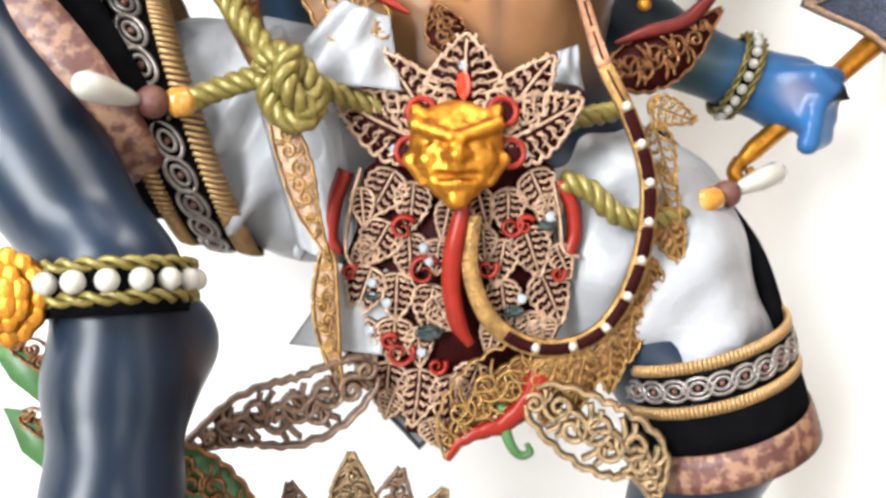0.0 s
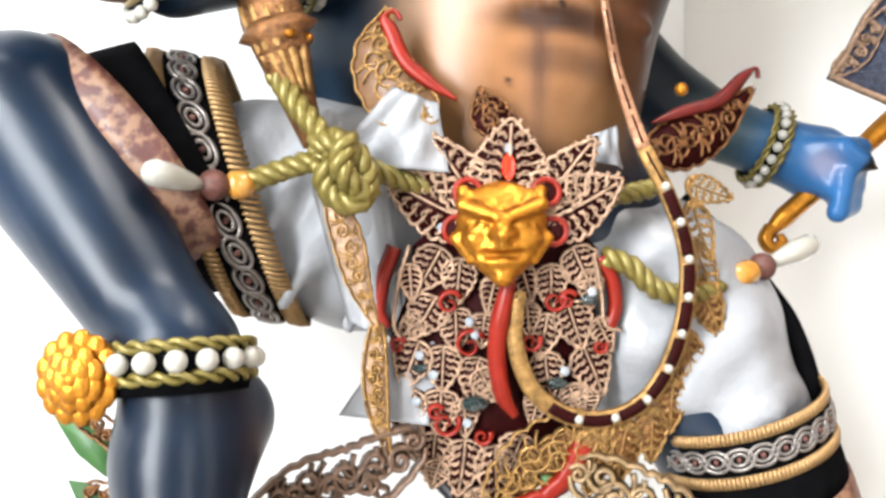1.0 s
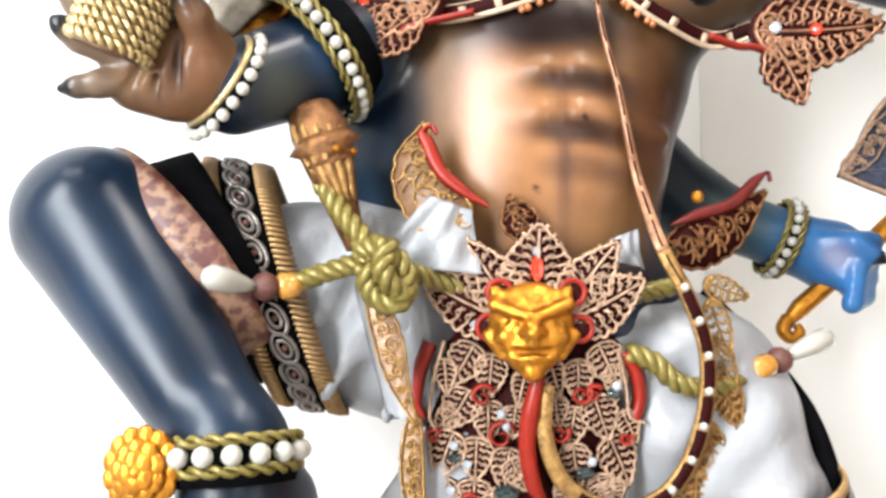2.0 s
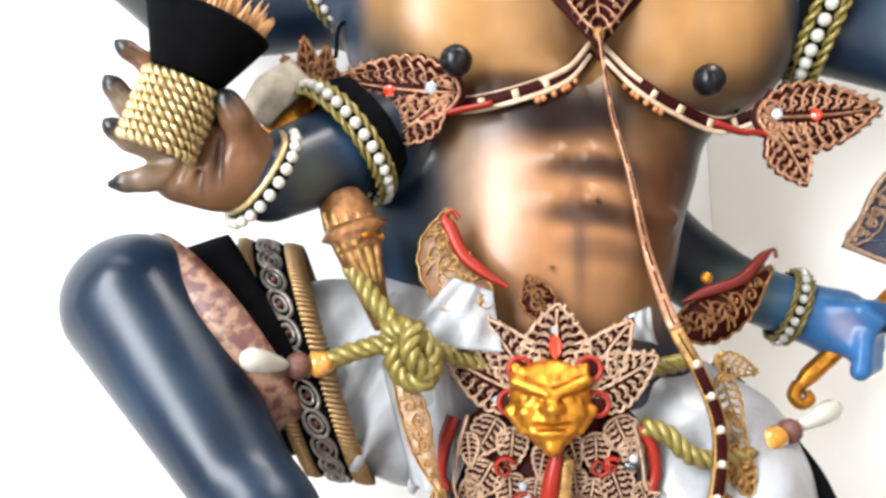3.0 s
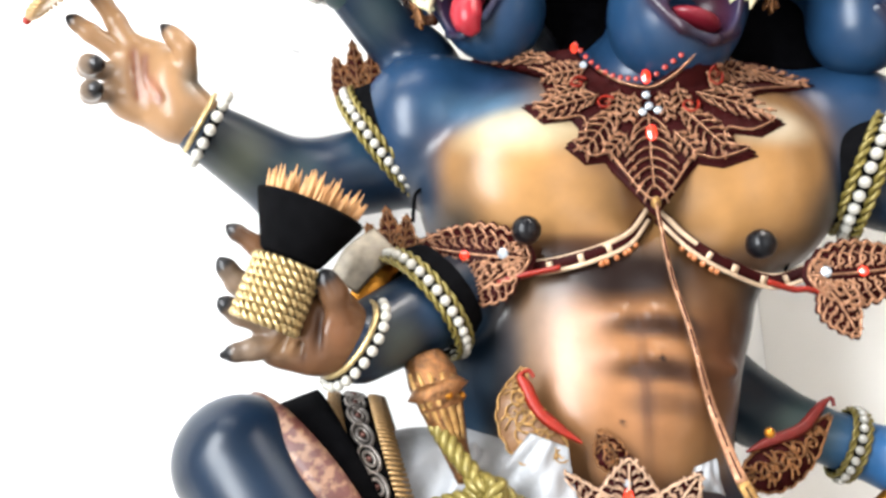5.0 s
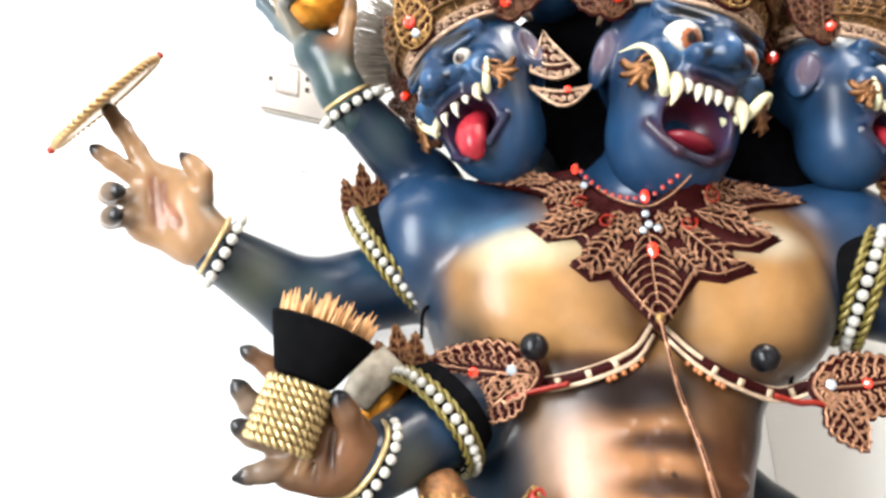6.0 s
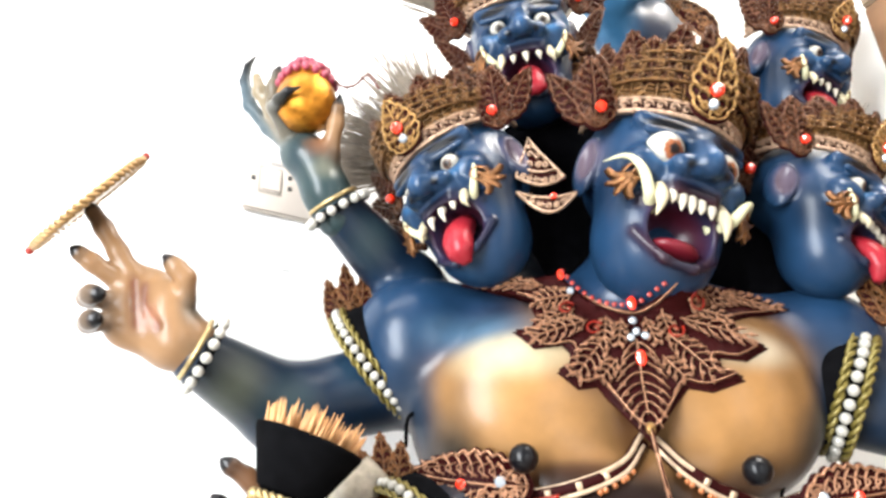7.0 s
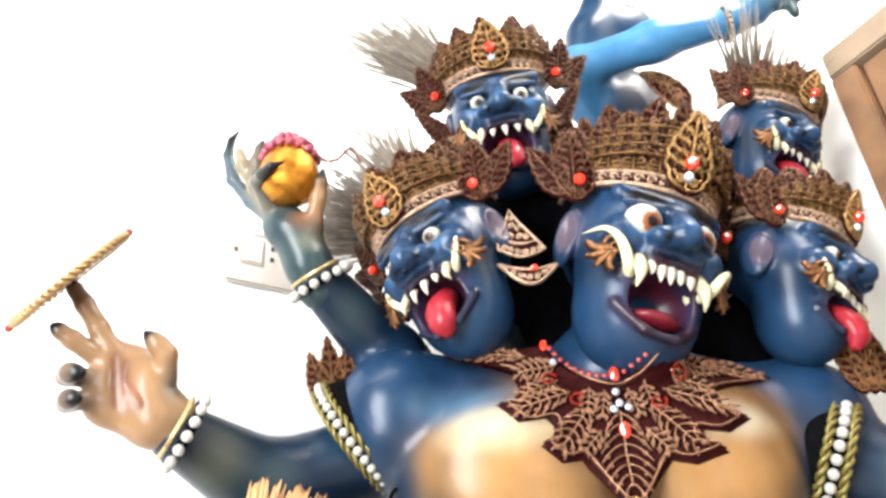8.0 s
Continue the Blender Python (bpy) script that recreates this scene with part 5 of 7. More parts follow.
# standing thigh
br = thing("thigh_band", "black thigh band with silver chain above brocade hem", "leg band", "leg bands")
F1, F2 = np.array((0.078, 0.0, 0.025)), np.array((0.0, -0.086, -0.006))
AR = np.array((0.22, -0.06, -0.97))
D0 = np.array((0.246, 0.788, 0.688))
braid(D0, F1, F2, AR, 0.003, 0.010, br, 90)
cuff("chain_ground", D0 + AR * 0.019, F1, F2, AR, 0.028, 0.003, BLACK, br, "black velvet ground")
chain_links(D0 + AR * 0.019, F1, F2, AR, 0.004, 0.0112, 26, br)
braid(D0 + AR * 0.039, F1, F2, AR, 0.003, 0.010, br, 90)
cuff("black_panel", D0 + AR * 0.060, F1 * 1.0, F2 * 1.0, AR, 0.034, 0.002, BLACK, br, "plain black panel", -0.03)
cuff("brocade_hem", D0 + AR * 0.094, F1 * 1.05, F2 * 1.02, AR, 0.032, 0.003, BROCADE, br, "brown and gold brocade hem", -0.02)
# black edging down the outer side of the standing thigh
edge = smooth_path([(0.215, 0.85, 0.90), (0.262, 0.83, 0.84), (0.300, 0.80, 0.775), (0.318, 0.785, 0.715), (0.318, 0.785, 0.69)], 8)
tagged(Soup().add(*tube(edge, [0.006, 0.009, 0.011, 0.010, 0.007], 8)).link("trouser_edging", BLACK), "black velvet edging down the white trouser leg", "trim")

# loose white cloth at the waist and between the legs
def drape(label, corners, sag, seed):
    """A folded cloth between four corners."""
    rnd = random.Random(seed)
    a, b, c, d = [np.array(q, float) for q in corners]
    n = 18
    vs, fs = [], []
    ph = [rnd.uniform(0, 6) for _ in range(4)]
    nrm = np.cross(b - a, d - a)
    nrm /= np.linalg.norm(nrm)
    for side in (0, 1):
        for i in range(n + 1):
            for j in range(n + 1):
                u, w = i / n, j / n
                p = a * (1 - u) * (1 - w) + b * u * (1 - w) + c * u * w + d * (1 - u) * w
                fold = math.sin(u * 9 + ph[0] + w * 2) * 0.5 + math.sin(u * 17 + ph[1] - w * 5) * 0.25 + math.sin((u + w) * 6 + ph[2]) * 0.4
                vs.append(p + nrm * (sag * fold + side * 0.0015))
    k = (n + 1) ** 2
    for i in range(n):
        for j in range(n):
            o = i * (n + 1) + j
            fs += [(o, o + 1, o + n + 2, o + n + 1), (k + o, k + o + n + 1, k + o + n + 2, k + o + 1)]
    for i in range(n):
        for p, q in ((i, i + 1), (n * (n + 1) + i, n * (n + 1) + i + 1), (i * (n + 1), (i + 1) * (n + 1)), (i * (n + 1) + n, (i + 1) * (n + 1) + n)):
            fs.append((p, q, k + q, k + p))
    return tagged(link_mesh("sash", vs, fs, CLOTH), label, "sash")


drape("crumpled white waist sash above the belt plaque", [(-0.140, 0.684, 0.918), (-0.035, 0.686, 0.908), (-0.044, 0.682, 0.968), (-0.084, 0.684, 0.984)], 0.009, 3)
drape("white waist sash fold beside the belt plaque", [(0.085, 0.715, 0.925), (0.125, 0.725, 0.915), (0.118, 0.725, 0.955), (0.092, 0.72, 0.945)], 0.004, 4)
drape("white cloth end hanging between the thighs", [(-0.075, 0.735, 0.78), (-0.035, 0.735, 0.78), (-0.055, 0.725, 0.68), (-0.137, 0.722, 0.69)], 0.004, 5)
drape("white satin fold hanging from the waist rope", [(-0.16, 0.715, 0.90), (-0.09, 0.72, 0.90), (-0.075, 0.73, 0.755), (-0.13, 0.728, 0.775)], 0.007, 6)

# ---------------------------------------------------------------- waist rope and its tassels
rope = thing("waist_rope", "twisted olive gold waist rope with knot", "rope")


def cord(pts, r, turns=26.0):
    return twisted(smooth_path(pts, 10), r, 3, turns, 8).link("cord", ROPE, rope)


cord([(-0.185, 0.675, 0.995), (-0.165, 0.668, 0.965), (-0.140, 0.662, 0.935), (-0.122, 0.655, 0.905)], 0.011)
cord([(-0.210, 0.680, 0.900), (-0.185, 0.680, 0.909), (-0.155, 0.672, 0.917), (-0.128, 0.660, 0.922)], 0.0105)
cord([(-0.150, 0.668, 0.930), (-0.124, 0.648, 0.930), (-0.104, 0.655, 0.905), (-0.112, 0.655, 0.880), (-0.135, 0.660, 0.890), (-0.140, 0.655, 0.915)], 0.012)
cord([(-0.118, 0.640, 0.935), (-0.122, 0.638, 0.905), (-0.100, 0.660, 0.885)], 0.011)
cord([(-0.128, 0.660, 0.925), (-0.085, 0.690, 0.905), (0.0, 0.725, 0.885), (0.075, 0.730, 0.865)], 0.010)
cord([(0.085, 0.725, 0.885), (0.125, 0.732, 0.892), (0.160, 0.745, 0.900)], 0.010)
cord([(0.105, 0.715, 0.835), (0.128, 0.710, 0.826), (0.150, 0.712, 0.806), (0.180, 0.720, 0.800), (0.215, 0.735, 0.808)], 0.0105)


def tassel(label, a, b, c, d, drop):
    """An amber bead, a dark bead and a long pearl drop at a rope's end."""
    root = thing("rope_tassel", label, "tassel", "rope tassels")
    a, b, c, d = [np.array(q, float) for q in (a, b, c, d)]
    Soup().add(*tube([a, a + (b - a) * 0.3, a + (b - a) * 0.8, b], [0.008, 0.0125, 0.0125, 0.009], 14)).link("amber_bead", AMBER, root)
    Soup().add(*ball((b + c) / 2, 0.0135, 14, 10)).link("dark_bead", BROWNBEAD, root)
    q = d - c
    Soup().add(*tube([c + q * t for t in (0, 0.2, 0.55, 0.85, 0.96, 1)], [0.005, 0.008, 0.0115, 0.0115, 0.007, 0.002], 14)).link("pearl_drop", PEARL, root)


tassel("amber bead, dark bead and pearl drop on thigh", (-0.205, 0.680, 0.899), (-0.226, 0.672, 0.896), (-0.244, 0.656, 0.896), (-0.274, 0.608, 0.903), 1)
tassel("amber bead, dark bead and pearl drop at far hip", (0.225, 0.745, 0.812), (0.258, 0.765, 0.822), (0.278, 0.780, 0.828), (0.335, 0.805, 0.850), 1)

# hanging strip under the knot
st = thing("hanging_strip", "gilt carved leather strip hanging from the rope", "ornament")
g1, g2 = Soup(), Soup()
m2 = plane((-0.118, 0.672, 0.83), (1, 0, 0), (0, -0.1, 1))
scroll_leaf(m2, [(-0.018, 0.06), (-0.004, 0.02), (0.006, -0.02), (0.022, -0.06)], 0.012, g1, g2, 0.003, 0, 0.002, 9)
g2.link("backing", PALEGILT, st)
g1.link("filigree", OLDGOLD, st)

# ---------------------------------------------------------------- bands and bracelets
limb_band("leg_band", "olive cord and pearl band round the lower leg", (-0.250, 0.617, 0.752), (0.06, -0.10, -0.99), 0.0515, "limb bands", 0.0088, 0.014, cuff=0.024)
med = thing("leg_medallion", "round gold flower medallion on the leg band", "medallion")
s = Soup()
mc = np.array((-0.303, 0.572, 0.747))
s.add(*ball(mc, (0.028, 0.020, 0.031), 16, 12))
s.link("boss", GOLD, med)
for k, (n, r, d) in enumerate(((13, 0.023, 0.011), (9, 0.014, 0.017), (5, 0.007, 0.020))):
    for i in range(n):
        a = 2 * math.pi * i / n + k
        Soup().add(*ball(mc + (r * math.cos(a), -d, r * 1.1 * math.sin(a)), (0.0085, 0.0040, 0.0105), 10, 8)).link("petal", GOLD, med)
Soup().add(*ball(mc + (0, -0.02, 0), 0.006, 10, 8)).link("petal", GOLD, med)
limb_band("upper_arm_band", "olive cord and pearl armband on the raised arm", (-0.272, 0.836, 1.392), (-0.84, 0.20, -0.54), 0.084, "limb bands", 0.0066, 0.012, inner=0.040)
limb_band("upper_arm_band", "olive cord and pearl armband above the cup hand", (-0.206, 0.738, 1.140), (-0.72, -0.26, -0.63), 0.068, "limb bands", 0.0064, 0.011, inner=0.028)
limb_band("upper_arm_band", "wide olive cord and pearl armband at far shoulder", (0.364, 0.826, 1.309), (0.87, -0.20, -0.44), 0.076, "limb bands", 0.0078, 0.016, inner=0.05)
limb_band("bracelet", "pearl bracelet on the wrist of the pot hand", (-0.313, 0.731, 1.590), (-0.45, -0.45, 0.75), 0.0375, "limb bands", 0.0072, 0.006, cord=False)
limb_band("bracelet", "pearl bracelet on the wrist of the disc hand", (-0.462, 0.672, 1.356), (-0.80, -0.52, 0.36), 0.0385, "limb bands", 0.0072, 0.006, cord=False)
limb_band("bracelet", "pearl bracelet on the wrist of the cup hand", (-0.272, 0.650, 1.082), (-0.66, -0.60, 0.42), 0.046, "limb bands", 0.0060, 0.006, cord=False)
limb_band("bracelet", "olive cord and pearl bracelet on the axe hand", (0.352, 0.986, 0.973), (0.93, 0, -0.36), 0.042, "limb bands", 0.0062, 0.011)
limb_band("bracelet", "narrow gold bracelet on the small bright blue statue", (0.438, 0.863, 2.186), (0.98, -0.12, 0.12), 0.028, "limb bands", 0.004, 0.006, cord=False)
for c, ax, r in (((-0.472, 0.664, 1.361), (-0.80, -0.52, 0.36), 0.0395), ((-0.277, 0.645, 1.086), (-0.66, -0.60, 0.42), 0.047), ((-0.319, 0.724, 1.601), (-0.45, -0.45, 0.75), 0.036)):
    a = V(ax).orthogonal().normalized()
    b = V(ax).normalized().cross(a)
    tagged(Soup().add(*tube([np.array(c) + r * (np.array(a) * math.cos(h) + np.array(b) * math.sin(h)) for h in np.linspace(0, 2 * math.pi, 41)[:-1]], 0.0035, 8, True)).link("bangle", PALEGOLD), "thin gold bangle beside a pearl bracelet", "bangle", "bangles")

# ---------------------------------------------------------------- chest ornaments
FLATPD = plane((0.076, 0.702, 1.244), (1, 0.03, 0.0), (0.10, 0.18, 0.98), 1.3)


def PD(x, y, w=0.0):
    # hangs free in the middle and lies on the breasts at its sides
    p = FLATPD(x, y, 0.0)
    near = [max(front(p.x + i, min(p.z, 1.42) + j, 0.0)[1], 0.66) for i in (-0.012, 0, 0.012) for j in (-0.012, 0, 0.012)]
    p.y = min(p.y, sum(near) / 9 - 0.008) - w
    return p


def lying_plate(out, m, outline, base, thick, rings=9):
    # a plate that follows a curved support
    p = np.asarray(outline, float)
    p = np.vstack([p[i] + (p[(i + 1) % len(p)] - p[i]) * s for i in range(len(p)) for s in (0, 0.25, 0.5, 0.75)])
    c, k = p.mean(axis=0), len(p)
    rows = [c + (p - c) * (j + 0.02) / (rings + 0.02) for j in range(rings + 1)]
    vs = [m(x, y, base) for r in rows for x, y in r] + [m(x, y, base - thick) for x, y in rows[-1]]
    fs = [(j * k + i, j * k + (i + 1) % k, (j + 1) * k + (i + 1) % k, (j + 1) * k + i) for j in range(rings + 1) for i in range(k)]
    fs.append(tuple(range(k)))
    out.add(vs, fs)


def pd(x, y):
    return ((x - 1160) * 0.00083, -(y - 580) * 0.00084)


pend = thing("chest_pendant", "maroon and copper gilt carved leather chest pendant with red jewels", "pendant")
b1, g1 = Soup(), Soup()
EDGE = ((1156, 590), (1117, 534), (1094, 503), (1066, 506), (1038, 480), (1056, 480), (1060, 452), (1050, 438), (1010, 440), (980, 404), (1004, 408), (1018, 380), (1010, 342), (975, 324), (908, 297), (980, 300), (1020, 308), (1058, 306), (1086, 342), (1126, 376), (1166, 388), (1212, 372), (1248, 342), (1340, 330), (1424, 355), (1356, 380), (1312, 402), (1316, 436), (1352, 448), (1312, 474), (1274, 470), (1272, 496), (1304, 504), (1256, 520), (1222, 512), (1204, 532))
lying_plate(b1, PD, [pd(*q) for q in EDGE], -0.002, 0.006, 12)
lying_plate(b1, PD, [pd(1160 + (x - 1160) * 1.03, 440 + (y - 440) * 1.035 + 3) for x, y in EDGE], -0.006, 0.005, 12)
# a bright line just inside the edge
mid = np.array((1160.0, 430.0))
inner = [mid + (np.array(q, float) - mid) * 0.93 for q in EDGE]
ribbon(g1, PD, smooth_path([(*pd(*q), 0) for q in inner[1:14]], 3)[:, :2], 0.0022, 0.0025, 0.002)
ribbon(g1, PD, smooth_path([(*pd(*q), 0) for q in inner[24:]], 3)[:, :2], 0.0022, 0.0025, 0.002)


def feather(root, tip, width, count, name="pendant_feather"):
    """A spray of curved strokes that open towards a scalloped tip."""
    out = Soup()
    r, t = np.array(root, float), np.array(tip, float)
    d = (t - r) / np.linalg.norm(t - r)
    n, ln = np.array((-d[1], d[0])), np.linalg.norm(t - r)
    ribbon(out, PD, [pd(*(r + d * ln * q)) for q in np.linspace(0, 0.96, 9)], 0.0024, 0.0026, 0.002)
    for k in range(count):
        q = (k + 0.4) / count
        w = width * math.sin(math.pi * min(0.97, 0.16 + 0.80 * q)) ** 0.7
        for side in (-1, 1):
            ribbon(out, PD, [pd(*(r + d * ln * (q + 0.22 * z * z) + n * side * w * z)) for z in np.linspace(0, 1, 6)], 0.0023, 0.0024, 0.002)
            c = r + d * ln * (q + 0.13) + n * side * w * 0.72
            ribbon(out, PD, spiral(pd(*c), 0.0036, k, side * 1.1, 8), 0.0016, 0.0024, 0.003)
    out.link(name, PENDGILT, pend)


for r, t, w, k in (((1158, 440), (1157, 562), 38, 8), ((1112, 432), (1062, 494), 24, 6), ((1206, 432), (1262, 500), 24, 6), ((1090, 400), (1004, 424), 22, 6), ((1232, 404), (1328, 440), 22, 6), ((1075, 372), (1014, 398), 18, 5), ((1248, 376), (1310, 402), 18, 5), ((1075, 345), (1012, 350), 20, 6), ((1255, 352), (1330, 356), 20, 6), ((1030, 325), (930, 302), 12, 6), ((1310, 345), (1408, 356), 13, 6), ((1125, 470), (1096, 500), 15, 4), ((1192, 470), (1222, 506), 15, 4), ((1120, 395), (1110, 440), 15, 4), ((1205, 392), (1212, 440), 15, 4), ((1142, 402), (1130, 450), 12, 4), ((1178, 402), (1188, 450), 12, 4)):
    feather(r, t, w, k)
for pts in (((1106, 508), (1157, 576), (1212, 514)), ((1092, 348), (1128, 380), (1166, 393), (1208, 378), (1244, 348))):
    ribbon(g1, PD, smooth_path([(*pd(*q), 0) for q in pts], 6)[:, :2], 0.0030, 0.003, 0.002)
for x, y, s in ((1098, 418, 1), (1218, 428, -1), (1062, 372, 1), (1262, 376, -1)):
    red = Soup()
    ribbon(red, PD, spiral(pd(x, y), 0.012, 0.5, s * 1.3, 18), 0.0045, 0.003, 0.004, True)
    red.link("red_curl", RED, pend, "glossy red scroll")
b1.link("backing", MAROON, pend, "dark maroon leather backing")
g1.link("point_rim", PENDGILT, pend, "copper gilt rim of the point")
for x, y, r in ((1160, 472, 0.0072), (1160, 380, 0.0066), (1060, 310, 0.005)):
    gem("red_jewel", PD, pd(x, y), r, RUBY, pend, 0.005, 1.5)
for x, y in ((1160, 428), (1158, 408), (1150, 438), (1172, 436), (1072, 340), (1262, 340)):
    gem("crystal", PD, pd(x, y), 0.0052, CRYSTAL, pend, 0.005)
for s in (-1, 1):
    p = smooth_path([(*pd(1160 + s * q, y), 0) for q, y in ((14, 380), (46, 366), (76, 338), (98, 305))], 6)
    for q in p[::2]:
        gem("red_bead", PD, q[:2], 0.0034, REDBEAD, pend, 0.006)

# strap under the breasts, with a winged leaf at each end
chest = thing("chest_strap", "copper gilt chest strap with winged leaf ends", "strap")
left = [(0.066, 1.238), (0.040, 1.205), (-0.005, 1.186), (-0.060, 1.178), (-0.110, 1.184)]
right = [(0.082, 1.236), (0.110, 1.200), (0.150, 1.176), (0.205, 1.164), (0.250, 1.166)]


def on_chest(x, z, off):
    p = front(x, z, off)
    p[1] = min(p[1], 0.752 + abs(x - 0.075) * 0.12)
    return p


for pts in (left, right):
    path = smooth_path([on_chest(x, z, 0.007) for x, z in pts], 8)
    Soup().add(*flat_strap(path, 0.019, 0.003, (0, -1, -0.35))).link("band", MAROON, chest, "dark maroon strap")
    for off, wide in ((0.0072, 0.0062), (-0.0072, 0.0054)):
        Soup().add(*flat_strap(path + np.array((0, 0, off)), wide, 0.003, (0, -1, -0.35), 0.002)).link("edge", CREAMGILT, chest, "cream gilt edge of the strap")
    k = len(path)
    for i in range(4):
        o = int(k * (0.38 + 0.15 * i))
        Soup().add(*flat_strap(path[o:o + 2], 0.013, 0.003, (0, -1, -0.35), 0.0018)).link("bridge", CREAMGILT, chest)
    for i in range(6):
        q = path[int(k * (0.20 + 0.05 * i))]
        Soup().add(*ball(q + (0, -0.002, -0.0145), 0.0038, 8, 6)).link("bead", COPPERBEAD, chest)
Soup().add(*ball((0.073, 0.700, 1.244), (0.006, 0.005, 0.008), 12, 8)).link("clasp", OLDGOLD, chest)
for s, o, u in ((-1, (-0.085, 0.715, 1.190), (1, -0.22, 0)), (1, (0.245, 0.742, 1.160), (1, 0.25, 0))):
    m2 = plane(o, u, (0, 0.02, 1))
    g1, g2, r1 = Soup(), Soup(), Soup()
    if s < 0:
        leaf(m2, (0.01, -0.004), (-0.135, 0.012), 0.036, g1, g2, -0.10, 10, 0.0038, 0.002, 0.003, 0.75)
        leaf(m2, (-0.010, -0.012), (-0.072, -0.045), 0.025, g1, g2, 0.15, 6, 0.0032, 0.002, 0.003)
        rp = [(0.045, -0.018), (0.01, -0.022), (-0.015, -0.026), (-0.03, -0.030)]
    else:
        leaf(m2, (0.0, 0.0), (0.150, 0.004), 0.036, g1, g2, 0.10, 10, 0.0038, 0.002, 0.003, 0.75)
        leaf(m2, (0.02, -0.012), (0.060, -0.066), 0.027, g1, g2, -0.15, 6, 0.0032, 0.002, 0.003)
        rp = [(-0.05, -0.008), (-0.02, -0.016), (0.0, -0.016), (0.018, -0.022)]
    ribbon(r1, m2, smooth_path([(*q, 0) for q in rp], 8)[:, :2], 0.008, 0.004, 0.0)
    g2.link("wing_backing", MAROON, chest, "dark maroon leather wing")
    g1.link("wing_filigree", PENDGILT, chest, "pierced copper gilt leaf")
    r1.link("red_edge", RED, chest, "red lacquered edge")
    gem("red_jewel", m2, (s * 0.070, 0.006), 0.0065, RUBY, chest, 0.004)
    gem("crystal", m2, (s * 0.022, 0.004), 0.007, CRYSTAL, chest, 0.004)

# ---------------------------------------------------------------- leaf ornaments of hips and legs
def hip_leaf(label, o, u, v, spine, width, redline, gilt=BROWNGILT, back=MAROON, line=0.0032, n=9, redmat=RED):
    root = thing("leaf_ornament", label, "ornament", "leaf ornaments")
    m = plane(o, u, v)
    a, b, c = Soup(), Soup(), Soup()
    scroll_leaf(m, spine, width, a, b if back else None, line, 0.0, 0.003, n)
    if back:
        b.link("backing", back, root)
    a.link("filigree", gilt, root)
    if redline:
        p = smooth_path([(*q, 0) for q in redline], 10)[:, :2]
        ribbon(c, m, p, 0.0135, 0.002, 0.003, lambda z: (0.12 + 0.88 * math.sin(math.pi * min(1, z * 1.25 + 0.02)) ** 0.8 if z < 0.72 else 0.32) * (1 + 0.16 * abs(math.sin(9 * z))))
        c.link("red_edge", redmat, root, "red curled edge")
    return root


hip_leaf("brown gilt hip leaf with curling red edge", (-0.08, 0.690, 1.00), (1, 0, 0), (0, 0.05, 1), [(0.030, -0.045), (0.000, -0.022), (-0.018, 0.015), (-0.008, 0.056)], 0.027, [(0.052, -0.028), (0.028, -0.012), (0.006, 0.008), (-0.006, 0.034), (-0.012, 0.046), (-0.003, 0.052), (0.003, 0.044)], OLDGOLD, WOOD)
hip_leaf("brown gilt far hip leaf with dark red edge", (0.150, 0.745, 0.945), (1, 0.35, 0.25), (-0.2, 0.05, 1), [(0.0, -0.012), (0.04, -0.010), (0.085, 0.002), (0.135, 0.028)], 0.024, [(0.010, 0.014), (0.045, 0.018), (0.090, 0.022), (0.125, 0.040), (0.142, 0.046), (0.142, 0.036)], BROWNGILT, MAROON, redmat=DARKRED)
hip_leaf("small brown gilt leaf against the belly", (0.00, 0.700, 0.965), (1, 0, 0), (0, 0.1, 1), [(0.01, -0.02), (0.0, 0.0), (-0.008, 0.022)], 0.016, None, BROWNGILT, MAROON, 0.003, 5)
hip_leaf("pierced brown leather leaf hanging under the plaque", (-0.071, 0.712, 0.660), (1, 0.25, 0), (0, 0, 1), [(0.01, 0.01), (-0.045, -0.022), (-0.10, -0.030), (-0.150, -0.050)], 0.027, None, LEATHER, None, 0.0078, 11)
hip_leaf("pierced pale gilt leaf hanging under the plaque", (0.083, 0.720, 0.634), (1, -0.15, 0), (0, 0, 1), [(-0.005, 0.010), (0.050, -0.022), (0.092, -0.042), (0.104, -0.078)], 0.029, None, PALELEATHER, None, 0.0072, 10)
for i, (x, z, a) in enumerate(((-0.115, 0.570, 0.3), (-0.075, 0.595, -0.1), (-0.045, 0.580, -0.4), (-0.02, 0.560, -0.6))):
    hip_leaf("brown gilt leaf cluster below the plaque", (x, 0.705 + 0.004 * i, z - 0.03), (1, 0, 0), (0, 0, 1), [(0.0, -0.05), (0.005 * i - 0.01, -0.01), (-0.02 + 0.014 * i, 0.032)], 0.020, None, PALELEATHER if i % 2 else LEATHER, LEATHER if i % 2 else None, 0.0045, 9)
hip_leaf("brown gilt leaf beside the raised foot", (-0.20, 0.665, 0.59), (1, 0, 0), (0, 0, 1), [(-0.03, 0.018), (0.0, -0.005), (0.03, -0.03), (0.05, -0.06)], 0.022, None, BROWNGILT, GREEN, 0.004, 8)
hip_leaf("gilt and pale leaf cluster edging the plaque", (-0.10, 0.705, 0.70), (1, 0, 0), (0, 0, 1), [(0.0, 0.075), (-0.002, 0.03), (0.002, -0.01), (0.012, -0.045)], 0.010, None, OLDGOLD, PALEGILT, 0.004, 12)
